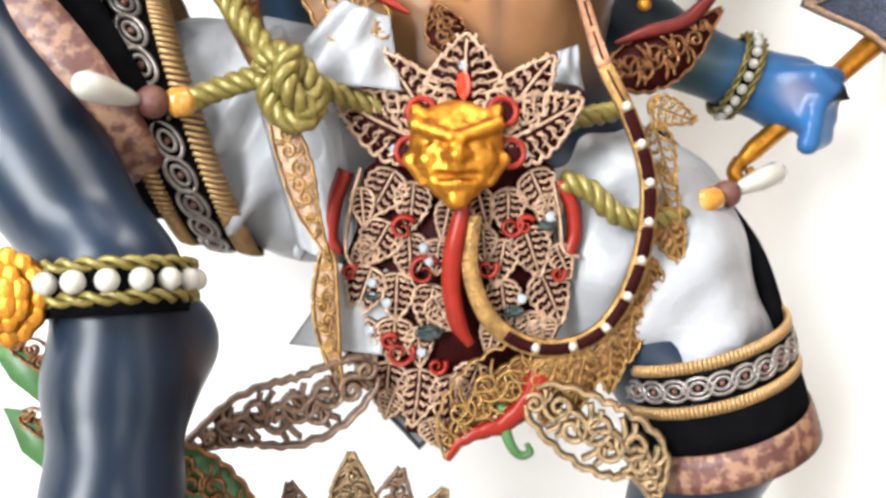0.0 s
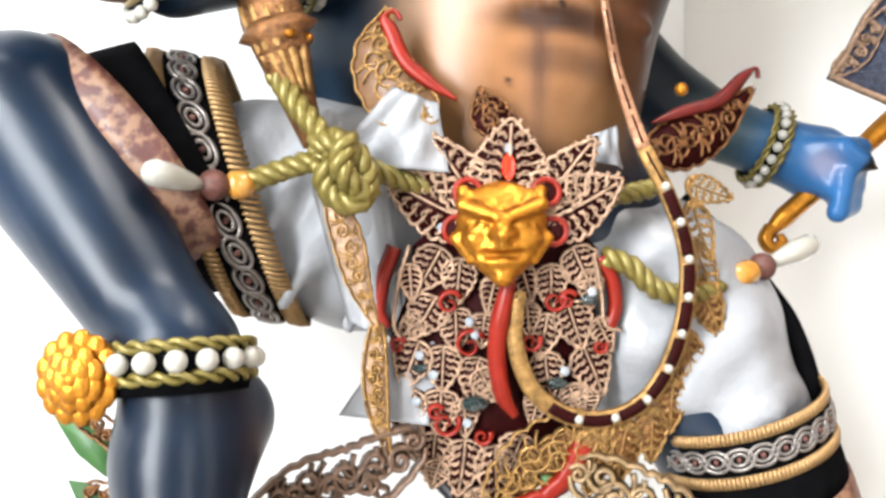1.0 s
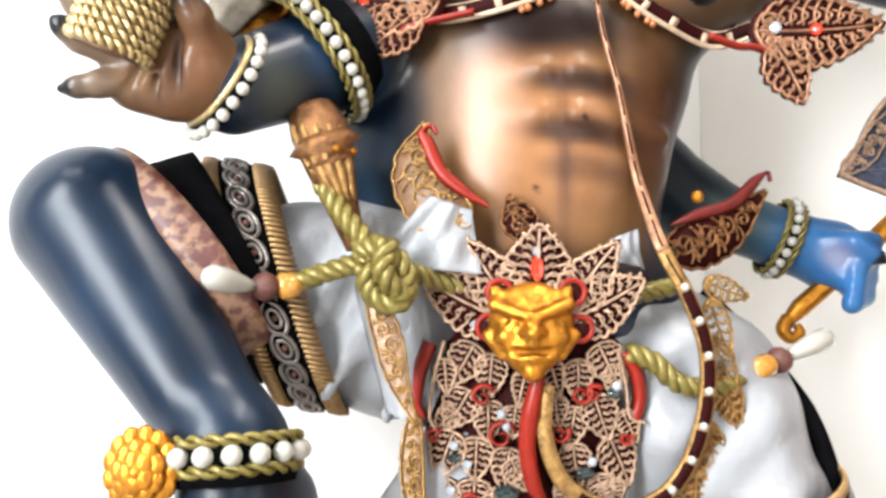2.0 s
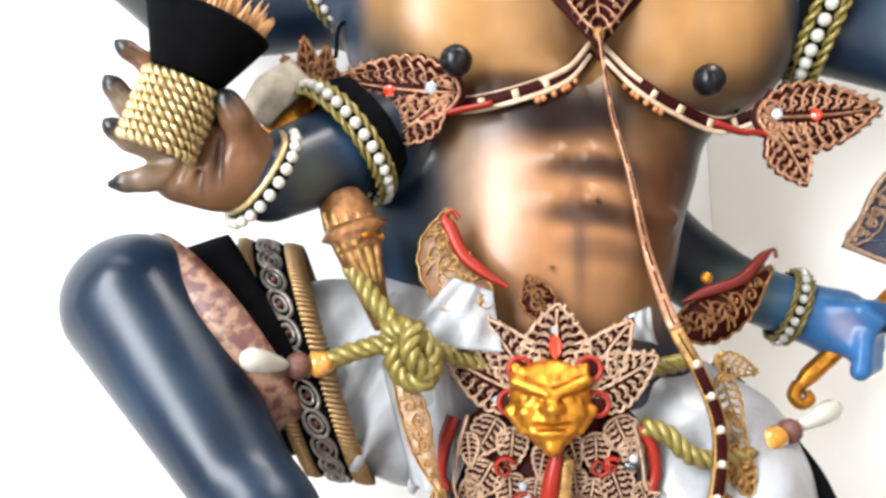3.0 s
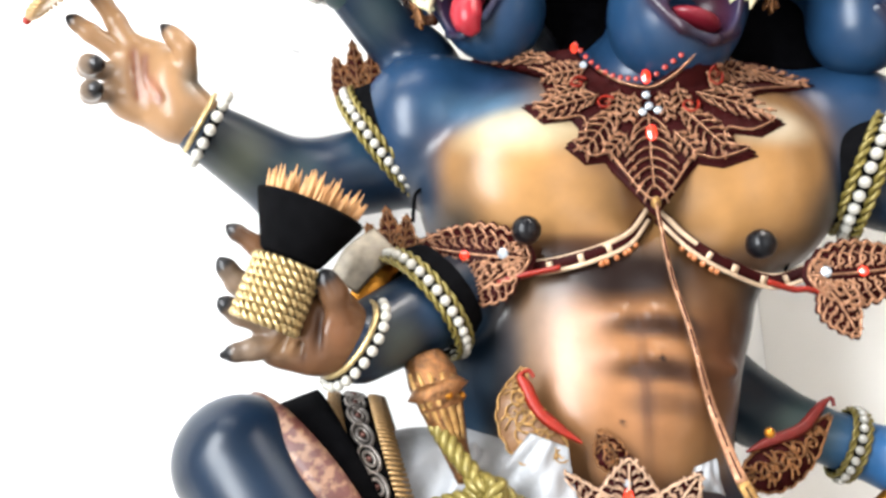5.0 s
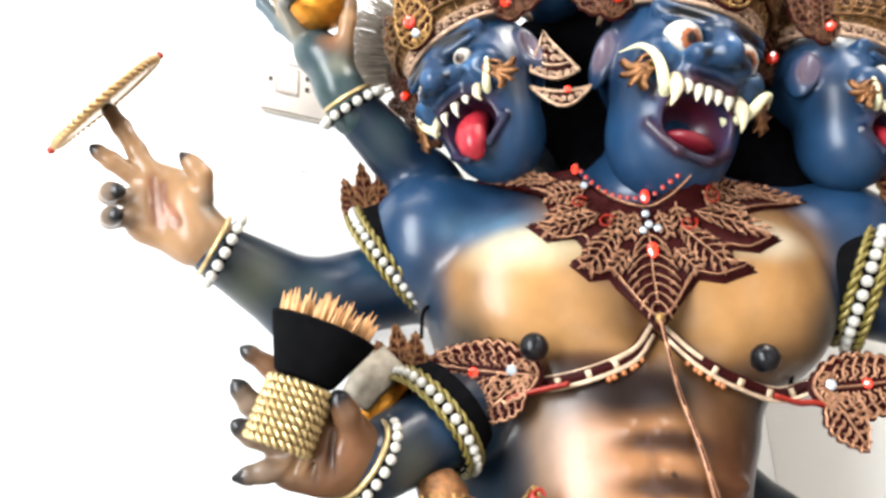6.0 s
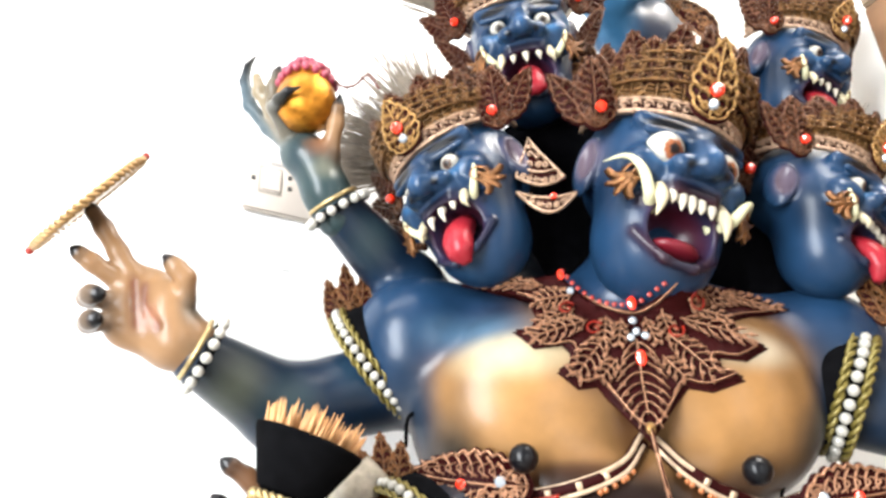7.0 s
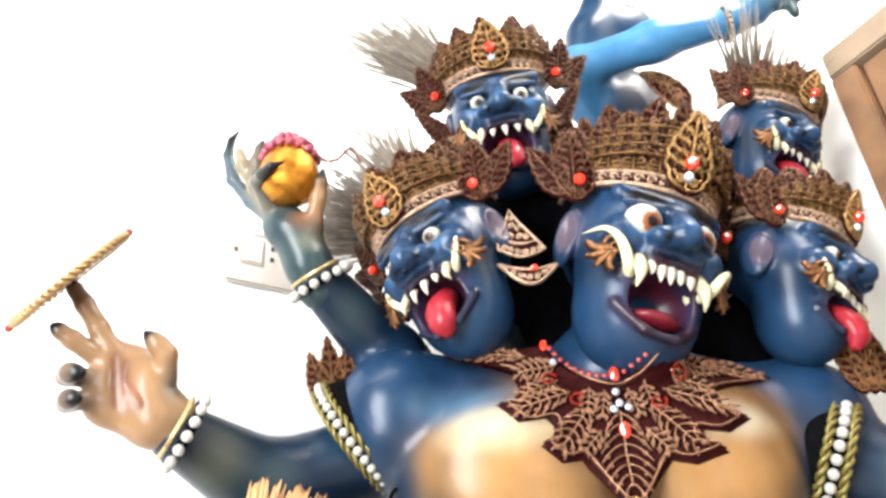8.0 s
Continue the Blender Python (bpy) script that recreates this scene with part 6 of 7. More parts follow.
for x, z, q in ((-0.323, 0.688, 1), (-0.316, 0.632, 0.8)):
    root = thing("green_leaf", "painted green leaf edged with gilt scrollwork", "leaf ornament", "green leaves")
    m2 = plane((x, 0.63, z), (1, 0, 0), (0, 0.1, 1))
    a, b = Soup(), Soup()
    slab(a, m2, [(-0.035 * q, 0.022), (-0.01, 0.020), (0.014, 0.0), (0.022, -0.028), (0.012, -0.030), (-0.012, -0.012), (-0.026 * q, 0.008)], 0, 0.003)
    scroll_leaf(m2, [(-0.012, 0.018), (0.014, 0.004), (0.028, -0.022)], 0.009, b, None, 0.003, 0.002, 0.002, 5)
    a.link("blade", GREEN, root)
    b.link("edging", BROWNGILT, root)
# pale chevron tongue and green hook under the plaque
root = thing("chevron_tongue", "pale leather chevron with grey outline under the plaque", "ornament")
m2 = plane((-0.025, 0.756, 0.630), (1, 0, 0), (0, 0, 1))
a, b = Soup(), Soup()
slab(a, m2, [(-0.04, 0.04), (0.05, 0.04), (0.045, 0.0), (0.003, -0.045), (-0.038, 0.0)], 0, 0.003)
for k in (0.96, 0.66):
    ribbon(b, m2, [(-0.04 * k, 0.04), (-0.037 * k, 0.0), (0.003, -0.043 * k), (0.045 * k, 0.0), (0.05 * k, 0.03)], 0.006, 0.002, 0.001)
a.link("plate", CLOTH, root)
b.link("outline", STEEL, root)
root = tagged(Soup().add(*tube(smooth_path([(0.052, 0.728, 0.635), (0.058, 0.725, 0.605), (0.068, 0.725, 0.590), (0.078, 0.725, 0.592), (0.075, 0.725, 0.600)], 8), [0.006, 0.005, 0.004, 0.0035, 0.0025], 8)).link("green_hook", GREEN), "dark green curled hook under the plaque", "ornament")
hip_leaf("large dark brown gilt leaf between two crowns", (0.080, 0.775, 1.845), (1, 0, 0), (0, 0.2, 1), [(-0.005, -0.10), (-0.02, -0.03), (-0.01, 0.04), (0.01, 0.085)], 0.036, None, BROWNGILT, MAROON, 0.004, 11)
hip_leaf("brown gilt sash leaf of the small statue", (0.315, 0.925, 2.085), (1, 0, 0), (0, 0.2, 1), [(0.02, -0.06), (0.01, -0.01), (-0.015, 0.04), (-0.04, 0.06)], 0.026, None, BROWNGILT, MAROON, 0.004, 8)
hip_leaf("brown gilt leaf spray beside the upper crown", (0.335, 0.885, 1.955), (1, 0, 0), (0, 0.2, 1), [(-0.03, -0.08), (0.0, -0.03), (0.01, 0.02), (0.0, 0.05)], 0.022, None, PALEGILT, BROWNGILT, 0.004, 8)
for pts in (((0.234, 0.80, 1.165), (0.246, 0.79, 1.198), (0.277, 0.79, 1.229), (0.315, 0.805, 1.245)), ((-0.225, 0.78, 1.258), (-0.221, 0.78, 1.296), (-0.202, 0.78, 1.299), (-0.195, 0.78, 1.256))):
    tagged(Soup().add(*tube(smooth_path(pts, 8), 0.0026, 6)).link("wire_loop", BLACK), "thin black wire loop under an armpit", "wire", "wire loops")
# leaves on the arm bands
for o, u, v, ln in (((-0.305, 0.80, 1.455), (1, 0.1, 0), (0.15, 0.1, 1), 0.085), ((-0.245, 0.735, 1.205), (1, -0.2, 0), (-0.5, 0.1, 0.8), 0.06), ((0.43, 0.78, 1.41), (1, 0, 0), (0.5, 0.0, 0.9), 0.09)):
    root = thing("arm_leaf", "brown gilt spiked leaf on an armband", "ornament", "arm leaves")
    m2 = plane(o, u, v)
    a, b = Soup(), Soup()
    for dx, sc in ((-0.012, 0.7), (0.012, 0.75), (0, 1.0)):
        leaf(m2, (dx, -0.02), (dx * 2.2, ln * sc), 0.015, a, b, 0.1, 6, 0.0028, 0.001)
    b.link("backing", MAROON, root)
    a.link("filigree", BROWNGILT, root)

# ---------------------------------------------------------------- crowns
def crown(label, place, size, seed, tufts, tall=1.0, spread=(-1.6, 1.6)):
    root = thing("crown", label, "crown", "crowns")
    rnd = random.Random(seed)
    mm = place @ Matrix.Scale(size, 4)

    def m(x, y, w=0.0):
        a = x / 1.08
        r = 1.10 + w + 0.16 * max(0, y) - 0.10 * max(0, y - 0.5)
        return mm @ V((r * math.sin(a) * 0.98, 0.18 - r * 1.08 * math.cos(a), 0.56 + y * 0.95 + 0.16 * (1 - math.cos(a))))

    back, pale = Soup(), Soup()
    # shell
    n, k = 28, 5
    vs, fs = [], []
    for lay in (0.0, -0.05):
        for j in range(k + 1):
            for i in range(n + 1):
                vs.append(m((i / n - 0.5) * 4.4, j / k * 0.72 * tall, lay - 0.02))
    o2 = (n + 1) * (k + 1)
    for j in range(k):
        for i in range(n):
            o = j * (n + 1) + i
            fs += [(o, o + 1, o + n + 2, o + n + 1), (o2 + o, o2 + o + n + 1, o2 + o + n + 2, o2 + o + 1)]
    back.add(vs, fs)
    ln = 0.038
    # rim
    ribbon(pale, m, [((i / 40 - 0.5) * 4.3, 0.0) for i in range(41)], 0.085, 0.05, 0.0)
    ribbon(pale, m, [((i / 40 - 0.5) * 4.3, 0.19) for i in range(41)], 0.05, 0.04, 0.0)
    for i in range(26):
        ribbon(pale, m, spiral(((i / 25 - 0.5) * 4.1, 0.095), 0.075, 0, 1, 9), 0.035, 0.035, 0.0)
    # two rows of standing leaves
    for i in range(13):
        x = (i / 12 - 0.5) * 3.9
        leaf_part("small_leaf", m, (x, 0.20), (x * 1.02, 0.50), 0.15, DOMEGILT, root, None, rnd.uniform(-0.1, 0.1), 4, ln, 0.01, 0.02, 0.6, False)
    for i in range(9):
        x = (i / 8 - 0.5) * 3.9
        leaf_part("tall_leaf", m, (x, 0.50), (x * 1.08, (1.12 + 0.10 * math.cos(2 * x)) * tall), 0.25, CROWNGILT, root, MAROON, rnd.uniform(-0.15, 0.15), 6, ln, -0.03, 0.03, 0.6, False)
    for i in range(11):
        x = (i / 10 - 0.5) * 3.7
        h = (0.86 + 0.08 * math.cos(x)) * tall
        leaf_part("crown_leaf", m, (x, 0.42), (x * 1.06, h + rnd.uniform(-0.05, 0.05)), 0.19, CROWNGILT, root, MAROON, rnd.uniform(-0.12, 0.12), 5, ln, 0.03 + 0.03 * (i % 2), 0.03, 0.6, False)
    # arched filigree bands over the brow
    dome = Soup()
    for j, y in enumerate((0.27, 0.40, 0.53, 0.66)):
        w = 1.45 - 0.18 * j
        ribbon(dome, m, [((i / 30 - 0.5) * 2 * w, y * tall + 0.10 * math.cos((i / 30 - 0.5) * 3.0)) for i in range(31)], 0.032, 0.035, 0.10)
        for i in range(int(17 * w / 1.45)):
            x = (i / (int(17 * w / 1.45) - 1) - 0.5) * 1.9 * w
            ribbon(dome, m, spiral((x, (y + 0.065) * tall + 0.10 * math.cos(x * 1.5 / w)), 0.058, i, 1.1 * (-1) ** i, 9), 0.026, 0.03, 0.10)
    dome.link("filigree_band", DOMEGILT, root, "gilt arched filigree")
    # front peak
    leaf_part("front_peak", m, (0.0, 0.02), (0.0, 1.02 * tall), 0.27, OLDGOLD, root, MAROON, 0, 6, ln, 0.12, 0.03, 0.6)
    # flared side leaves
    for s in (-1, 1):
        def side(x, y, w=0.0, s=s):
            return mm @ V((s * (1.02 + 0.22 * (y + 0.2)) + x * 0.75, -0.30 - w + x * 0.4 * s, 0.18 + y))
        leaf_part("side_leaf", side, (s * 0.1, 0.18), (s * 0.05, 1.20), 0.32, CROWNGILT, root, MAROON, -0.12 * s, 8, ln, 0.02, 0.04, 0.75)
        leaf_part("side_leaf", side, (s * 0.25, 0.25), (s * 0.72, 0.98), 0.24, CROWNGILT, root, MAROON, -0.2 * s, 6, ln, 0.0, 0.04)
        if (seed == 2 and s < 0) or seed == 3:
            leaf_part("side_leaf", side, (s * 0.15, -0.62), (s * 0.50, 0.40), 0.22, CROWNGILT, root, MAROON, -0.2 * s, 8, ln, 0.0, 0.04)
        p = mm @ V((s * 1.20, -0.40, 0.62))
        Soup().add(*ball(p, 0.085 * size, 10, 8)).link("red_jewel", RUBY, root, smooth=False)
    back.link("shell", MAROON, root, "dark leather crown shell")
    pale.link("rim", PALEGILT, root, "pale gilt pierced rim")
    c = np.array(m(0, 0.42, 0.16))
    Soup().add(*ball(c, 0.10 * size, 10, 8)).link("red_jewel", RUBY, root, smooth=False)
    Soup().add(*ball(np.array(m(0, 0.20, 0.16)), 0.075 * size, 10, 8)).link("crystal", CRYSTAL, root, smooth=False)
    # horsehair behind the leaves
    if tufts:
        hs = Soup()
        for i in range(tufts):
            a = rnd.uniform(*spread)
            p0 = mm @ V((0.95 * math.sin(a), 0.55 - 0.5 * math.cos(a), 0.95 + rnd.random() * 0.35))
            lean = V((math.sin(a) * 0.9 + rnd.gauss(0, 0.22), 0.1 - 0.25 * math.cos(a) + rnd.gauss(0, 0.15), 1.0 + rnd.gauss(0, 0.1)))
            q = mm.to_3x3() @ (lean * rnd.uniform(1.0, 2.3))
            hs.add(*tube([np.array(p0), np.array(p0 + q * 0.55), np.array(p0 + q + V((0, 0, -0.01)))], [0.0022, 0.0016, 0.0003], 4))
        tagged(hs.link("hair_tuft", HAIR, root, "pale grey horsehair tuft"), kind="stuff")
    return root


CROWN_LABELS = ("large gilt carved crown on the middle head", "gilt carved crown with grey hair on the outer head", "gilt carved crown with red jewel on the upper head", "gilt carved crown on the tongue-out outer head", "gilt carved crown on the far upper head")
for (place, size, *rest), label, tufts, spread in zip(HEADS, CROWN_LABELS, (0, 1100, 380, 420, 170), ((0, 1), (-2.1, 0.1), (-2.0, -0.7), (0.6, 2.0), (-0.9, 0.6))):
    crown(label, place, size * (1.02 if size < 0.09 else 1.0), rest[-1], tufts, 1.0 if size < 0.09 else 1.25, spread)
    # flame ornaments beside the tusks
    mm = place @ Matrix.Scale(size, 4)
    for s in (-1, 1):
        root = thing("cheek_ornament", "brown gilt flame curl beside a tusk", "ornament", "cheek ornaments")

        def chk(x, y, w=0.0, s=s, mm=mm):
            return mm @ V((s * (0.72 + x * 0.8), -0.98 + x * 0.55 - w, -0.62 + y))
        a = Soup()
        for k in range(4):
            ang = -1.7 + k * 0.62
            e = (0.12 + 0.36 * math.cos(ang), 0.10 + 0.34 * math.sin(ang))
            ribbon(a, chk, smooth_path([(0.08, 0.10, 0), ((0.08 + e[0]) / 2 + 0.06, (0.1 + e[1]) / 2 - 0.05, 0), (*e, 0)], 5)[:, :2], 0.19, 0.06, 0.02, True)
        ribbon(a, chk, spiral((0.10, 0.12), 0.16, 0, 1.3, 14), 0.07, 0.06, 0.04)
        a.link("flame", BROWNGILT, root)

# dark hair mass behind the heads, enlarged to blacken the shaded gaps between them
hair = Clay()
for c, r in (((0.0, 0.855, 1.60), (0.09, 0.06, 0.17)), ((0.02, 0.85, 1.72), (0.12, 0.06, 0.10)), ((0.265, 0.865, 1.58), (0.11, 0.06, 0.15)), ((0.28, 0.90, 1.72), (0.12, 0.06, 0.10)), ((0.13, 0.87, 1.66), (0.13, 0.07, 0.16)), ((0.40, 0.90, 1.62), (0.09, 0.06, 0.12)), ((-0.12, 0.84, 1.62), (0.07, 0.05, 0.09)), ((0.26, 0.84, 1.50), (0.10, 0.05, 0.08)), ((0.44, 0.93, 1.76), (0.08, 0.05, 0.08)), ((-0.01, 0.83, 1.50), (0.06, 0.04, 0.07)), ((0.10, 0.88, 1.80), (0.08, 0.05, 0.08)), ((0.24, 0.955, 1.90), (0.13, 0.05, 0.12)), ((0.34, 0.93, 1.80), (0.10, 0.05, 0.10))):
    hair.ball(c, r, W, 0.04)
v, f, c = hair.mesh(0.009)
tagged(link_mesh("hair", v, f, HAIRDARK), "black hair mass filling the dark gaps behind the five heads", "hair")

# ear pendants between the heads
root = thing("ear_pendant", "pale gilt pierced triangle hanging between two heads", "ornament", "ear pendants")
m2 = plane((-0.028, 0.682, 1.580), (1, 0.1, 0), (0, 0.15, 1))
a, b = Soup(), Soup()
bottom = [(-0.031 + 0.066 * q, 0.012 - 0.014 * math.sin(math.pi * q)) for q in np.linspace(0, 1, 13)]
sides = [(-0.027, 0.030), (-0.016, 0.058), (-0.008, 0.085), (0.004, 0.060), (0.022, 0.032)]
slab(b, m2, bottom + sides[::-1], 0.0, 0.002)
for row in (bottom, [bottom[0]] + sides + [bottom[-1]], [(x * 0.72 + 0.001, y * 0.5 + 0.022) for x, y in bottom]):
    ribbon(a, m2, row, 0.0042, 0.0025, 0.002)
for k in range(6):
    ribbon(a, m2, spiral((-0.022 + 0.0098 * k, 0.015 - 0.008 * math.sin(math.pi * (k + 0.5) / 6)), 0.0052, k, 1.2, 9), 0.0024, 0.0025, 0.002)
for x, y in ((-0.012, 0.036), (0.002, 0.034), (0.012, 0.034), (-0.008, 0.054), (0.002, 0.050), (-0.006, 0.068)):
    ribbon(a, m2, spiral((x, y), 0.0060, x * 90, 1.2, 9), 0.0026, 0.0025, 0.002)
b.link("backing", MAROON, root)
a.link("filigree", PALEGILT, root)
root = thing("ear_pendant", "pale gilt pierced crescent hanging between two heads", "ornament", "ear pendants")
m2 = plane((-0.024, 0.680, 1.552), (1, 0.1, 0), (0, 0.15, 1))
a, b = Soup(), Soup()
low = [(-0.037 + 0.082 * q, 0.014 - 0.034 * math.sin(math.pi * q)) for q in np.linspace(0, 1, 15)]
up = [(-0.037 + 0.082 * q, 0.014 - 0.010 * math.sin(math.pi * q)) for q in np.linspace(0, 1, 15)]
slab(b, m2, low + up[-2:0:-1], 0.0, 0.002)
ribbon(a, m2, low, 0.0048, 0.0025, 0.002)
ribbon(a, m2, up, 0.0040, 0.0025, 0.002)
for k in range(7):
    q = (k + 1) / 8
    ribbon(a, m2, spiral((-0.037 + 0.082 * q, 0.014 - 0.022 * math.sin(math.pi * q)), 0.0056, k, 1.2, 9), 0.0026, 0.0025, 0.002)
b.link("backing", MAROON, root)
a.link("filigree", PALEGILT, root)
gem("red_jewel", m2, (0.012, 0.006), 0.005, RUBY, root, 0.004)

# ---------------------------------------------------------------- held things
torch = thing("cup_torch", "black cup with straw tips on a gold rope grip", "torch")
ax = V((0.36, -0.04, 0.93)).normalized()
g0 = V((-0.352, 0.580, 1.092))
a = np.array(ax.orthogonal().normalized())
b = np.cross(np.array(ax), a)


def turned(prof, origin, axis, seg=28):
    """A lathe-turned form: (height, radius) along an axis."""
    axis = V(axis).normalized()
    a = np.array(axis.orthogonal().normalized())
    b = np.cross(np.array(axis), a)
    vs, fs = [], []
    for h, r in prof:
        vs += [np.array(origin) + np.array(axis) * h + r * (a * math.cos(2 * math.pi * j / seg) + b * math.sin(2 * math.pi * j / seg)) for j in range(seg)]
    for i in range(len(prof) - 1):
        fs += [(i * seg + j, i * seg + (j + 1) % seg, (i + 1) * seg + (j + 1) % seg, (i + 1) * seg + j) for j in range(seg)]
    fs += [tuple(range(seg - 1, -1, -1)), tuple(range((len(prof) - 1) * seg, len(prof) * seg))]
    return vs, fs


Soup().add(*turned([(0, 0.030), (0.07, 0.030)], g0, ax)).link("core", BROWNGILT, torch)
for i in range(8):
    c = np.array(g0 + ax * (0.004 + i * 0.0088))
    p = [c + 0.033 * (a * math.cos(2 * math.pi * j / 40) + b * math.sin(2 * math.pi * j / 40)) for j in range(41)]
    twisted(np.array(p), 0.0056, 2, 60).link("rope_turn", PALEGOLD, torch)
c0 = g0 + ax * 0.072
Soup().add(*turned([(0, 0.028), (0.004, 0.034), (0.03, 0.046), (0.056, 0.058), (0.060, 0.059), (0.060, 0.054), (0.045, 0.046), (0.044, 0.001)], c0, ax, 40)).link("cup", BLACK, torch, "flared matt black cup")
rnd = random.Random(5)
s = Soup()
for i in range(240):
    r, h = 0.044 * math.sqrt(rnd.random()), rnd.uniform(0, 2 * math.pi)
    p = np.array(c0 + ax * 0.046) + r * (a * math.cos(h) + b * math.sin(h))
    q = p + np.array(ax) * rnd.uniform(0.028, 0.046) + 0.012 * (a * math.cos(h) + b * math.sin(h)) * r / 0.044
    s.add(*tube([p, p * 0.4 + q * 0.6, q], [0.0034, 0.0024, 0.0003], 5))
tagged(s.link("straw", FLAME, torch, "pale straw tips"), kind="stuff")

disc = thing("throwing_disc", "thin gold disc with braided rim on a fingertip", "disc")
dc, dn = V((-0.608, 0.600, 1.545)), V((-0.62, -0.70, 0.63)).normalized()
Soup().add(*turned([(-0.003, 0.080), (0.003, 0.080), (0.006, 0.030), (0.006, 0.001)], dc, dn, 40)).link("plate", OLDGOLD, disc)
a2 = np.array(dn.orthogonal().normalized())
b2 = np.cross(np.array(dn), a2)
for r, t in ((0.084, 0.0068), (0.073, 0.005)):
    p = [np.array(dc) + r * (a2 * math.cos(2 * math.pi * j / 60) + b2 * math.sin(2 * math.pi * j / 60)) for j in range(61)]
    twisted(np.array(p), t, 2, 50).link("braided_rim", TRIM, disc)
for e in (-1, 1):
    p = np.array(dc) + e * 0.092 * np.array((0.70, 0, 0.71))
    Soup().add(*ball(p, (0.006, 0.005, 0.006), 10, 8)).link("red_tip", RED, disc)

pot = thing("offering_pot", "gold pot with dark red bead garland in fingers", "pot")
pc = np.array((-0.352, 0.668, 1.738))
Soup().add(*turned([(-0.046, 0.008), (-0.043, 0.022), (-0.03, 0.038), (-0.008, 0.046), (0.014, 0.042), (0.030, 0.034), (0.036, 0.036), (0.040, 0.030), (0.034, 0.001)], pc, (0.05, -0.05, 1), 32)).link("bowl", GOLD, pot, "rounded gold bowl")
me = Soup().add(*ball((0, 0, 0), 0.0068, 8, 6)).link("bead", mat("dark_red_bead", (0.26, 0.02, 0.05), 0.4, vary=0.4, scale=200, coat=0.3), pot)
me.location = pc + (0.03, -0.01, 0.035)
for k in range(54):
    h = 2 * math.pi * k / 18
    ob = new("bead", me.data)
    ob.parent = pot
    ob.location = pc + ((0.040 - 0.006 * (k // 18)) * math.cos(h + k // 18), (0.040 - 0.006 * (k // 18)) * math.sin(h + k // 18), 0.030 + 0.011 * (k // 18) + 0.003 * math.sin(h * 3))
Soup().add(*tube(smooth_path([pc + (0.036, -0.006, 0.035), pc + (0.055, -0.006, 0.018), pc + (0.072, -0.004, 0.022), pc + (0.090, 0.0, 0.042), pc + (0.105, 0.004, 0.018)], 8), 0.0024, 6)).link("string", BROWNBEAD, pot, "loose dark red string")

axe = thing("war_axe", "dark glittering axe blade with gold trim and handle", "axe")
Soup().add(*tube(smooth_path([(0.352, 0.968, 0.868), (0.372, 0.968, 0.888), (0.415, 0.966, 0.925), (0.478, 0.966, 0.983), (0.53, 0.966, 1.03), (0.62, 0.966, 1.12)], 8), [0.008, 0.0125, 0.012, 0.012, 0.014, 0.014, 0.012], 14)).link("handle", GOLD, axe, "gold painted handle")
Soup().add(*tube(smooth_path([(0.352, 0.968, 0.870), (0.343, 0.964, 0.856), (0.350, 0.960, 0.846), (0.362, 0.960, 0.852), (0.358, 0.960, 0.862)], 8), [0.010, 0.009, 0.008, 0.007, 0.005], 10)).link("pommel_curl", GOLD, axe)
m2 = plane((0.52, 0.958, 1.06), (1, 0.1, 0), (0, 0.05, 1))
outl = [(-0.108, -0.012), (-0.085, 0.02), (-0.05, 0.075), (0.02, 0.13), (0.10, 0.10), (0.13, 0.0), (0.10, -0.07), (0.05, -0.095), (0.01, -0.075), (-0.03, -0.045), (-0.07, -0.028)]
ou = smooth_path([(*q, 0) for q in outl + outl[:1]], 5)[:, :2]
a, b = Soup(), Soup()
slab(a, m2, ou, 0.006, 0.012)
ribbon(b, m2, ou, 0.008, 0.004, 0.006)
scroll_leaf(m2, [(-0.105, -0.008), (-0.075, 0.015), (-0.05, 0.05), (-0.01, 0.09)], 0.013, b, None, 0.0035, 0.008, 0.002, 7)
a.link("blade", SPARKLE, axe, "blue black glitter blade")
b.link("trim", PALEGILT, axe, "pale gilt blade trim")

kris = thing("dagger", "gold hilted dagger tucked into the waist rope", "dagger")
Soup().add(*tube(smooth_path([(-0.155, 0.70, 0.935), (-0.168, 0.688, 0.975), (-0.178, 0.680, 1.010), (-0.188, 0.684, 1.040), (-0.200, 0.690, 1.066)], 8), [0.011, 0.015, 0.021, 0.026, 0.029, 0.024], 14)).link("hilt", BROWNGILT, kris)
for k in range(5):
    h = -2.4 + 0.45 * k
    Soup().add(*tube(smooth_path([(-0.166 + 0.012 * math.cos(h), 0.684 + 0.014 * math.sin(h), 0.978), (-0.180 + 0.024 * math.cos(h), 0.681 + 0.024 * math.sin(h), 1.014), (-0.192 + 0.029 * math.cos(h), 0.686 + 0.029 * math.sin(h), 1.048)], 6), [0.003, 0.0045, 0.003], 6)).link("rib", OLDGOLD, kris)
Soup().add(*turned([(-0.016, 0.012), (-0.008, 0.026), (0.000, 0.022), (0.008, 0.036), (0.020, 0.024)], (-0.180, 0.676, 1.022), (-0.3, -0.2, 1), 20)).link("guard", BROWNGILT, kris)
for k in range(6):
    h = 2 * math.pi * k / 6
    Soup().add(*ball((-0.180 + 0.023 * math.cos(h), 0.674 + 0.023 * math.sin(h), 1.024), 0.0055, 8, 6)).link("knob", GOLD, kris)
cloth_roll = thing("arm_sleeve", "silvery patterned cuff behind the cup hand", "cuff")
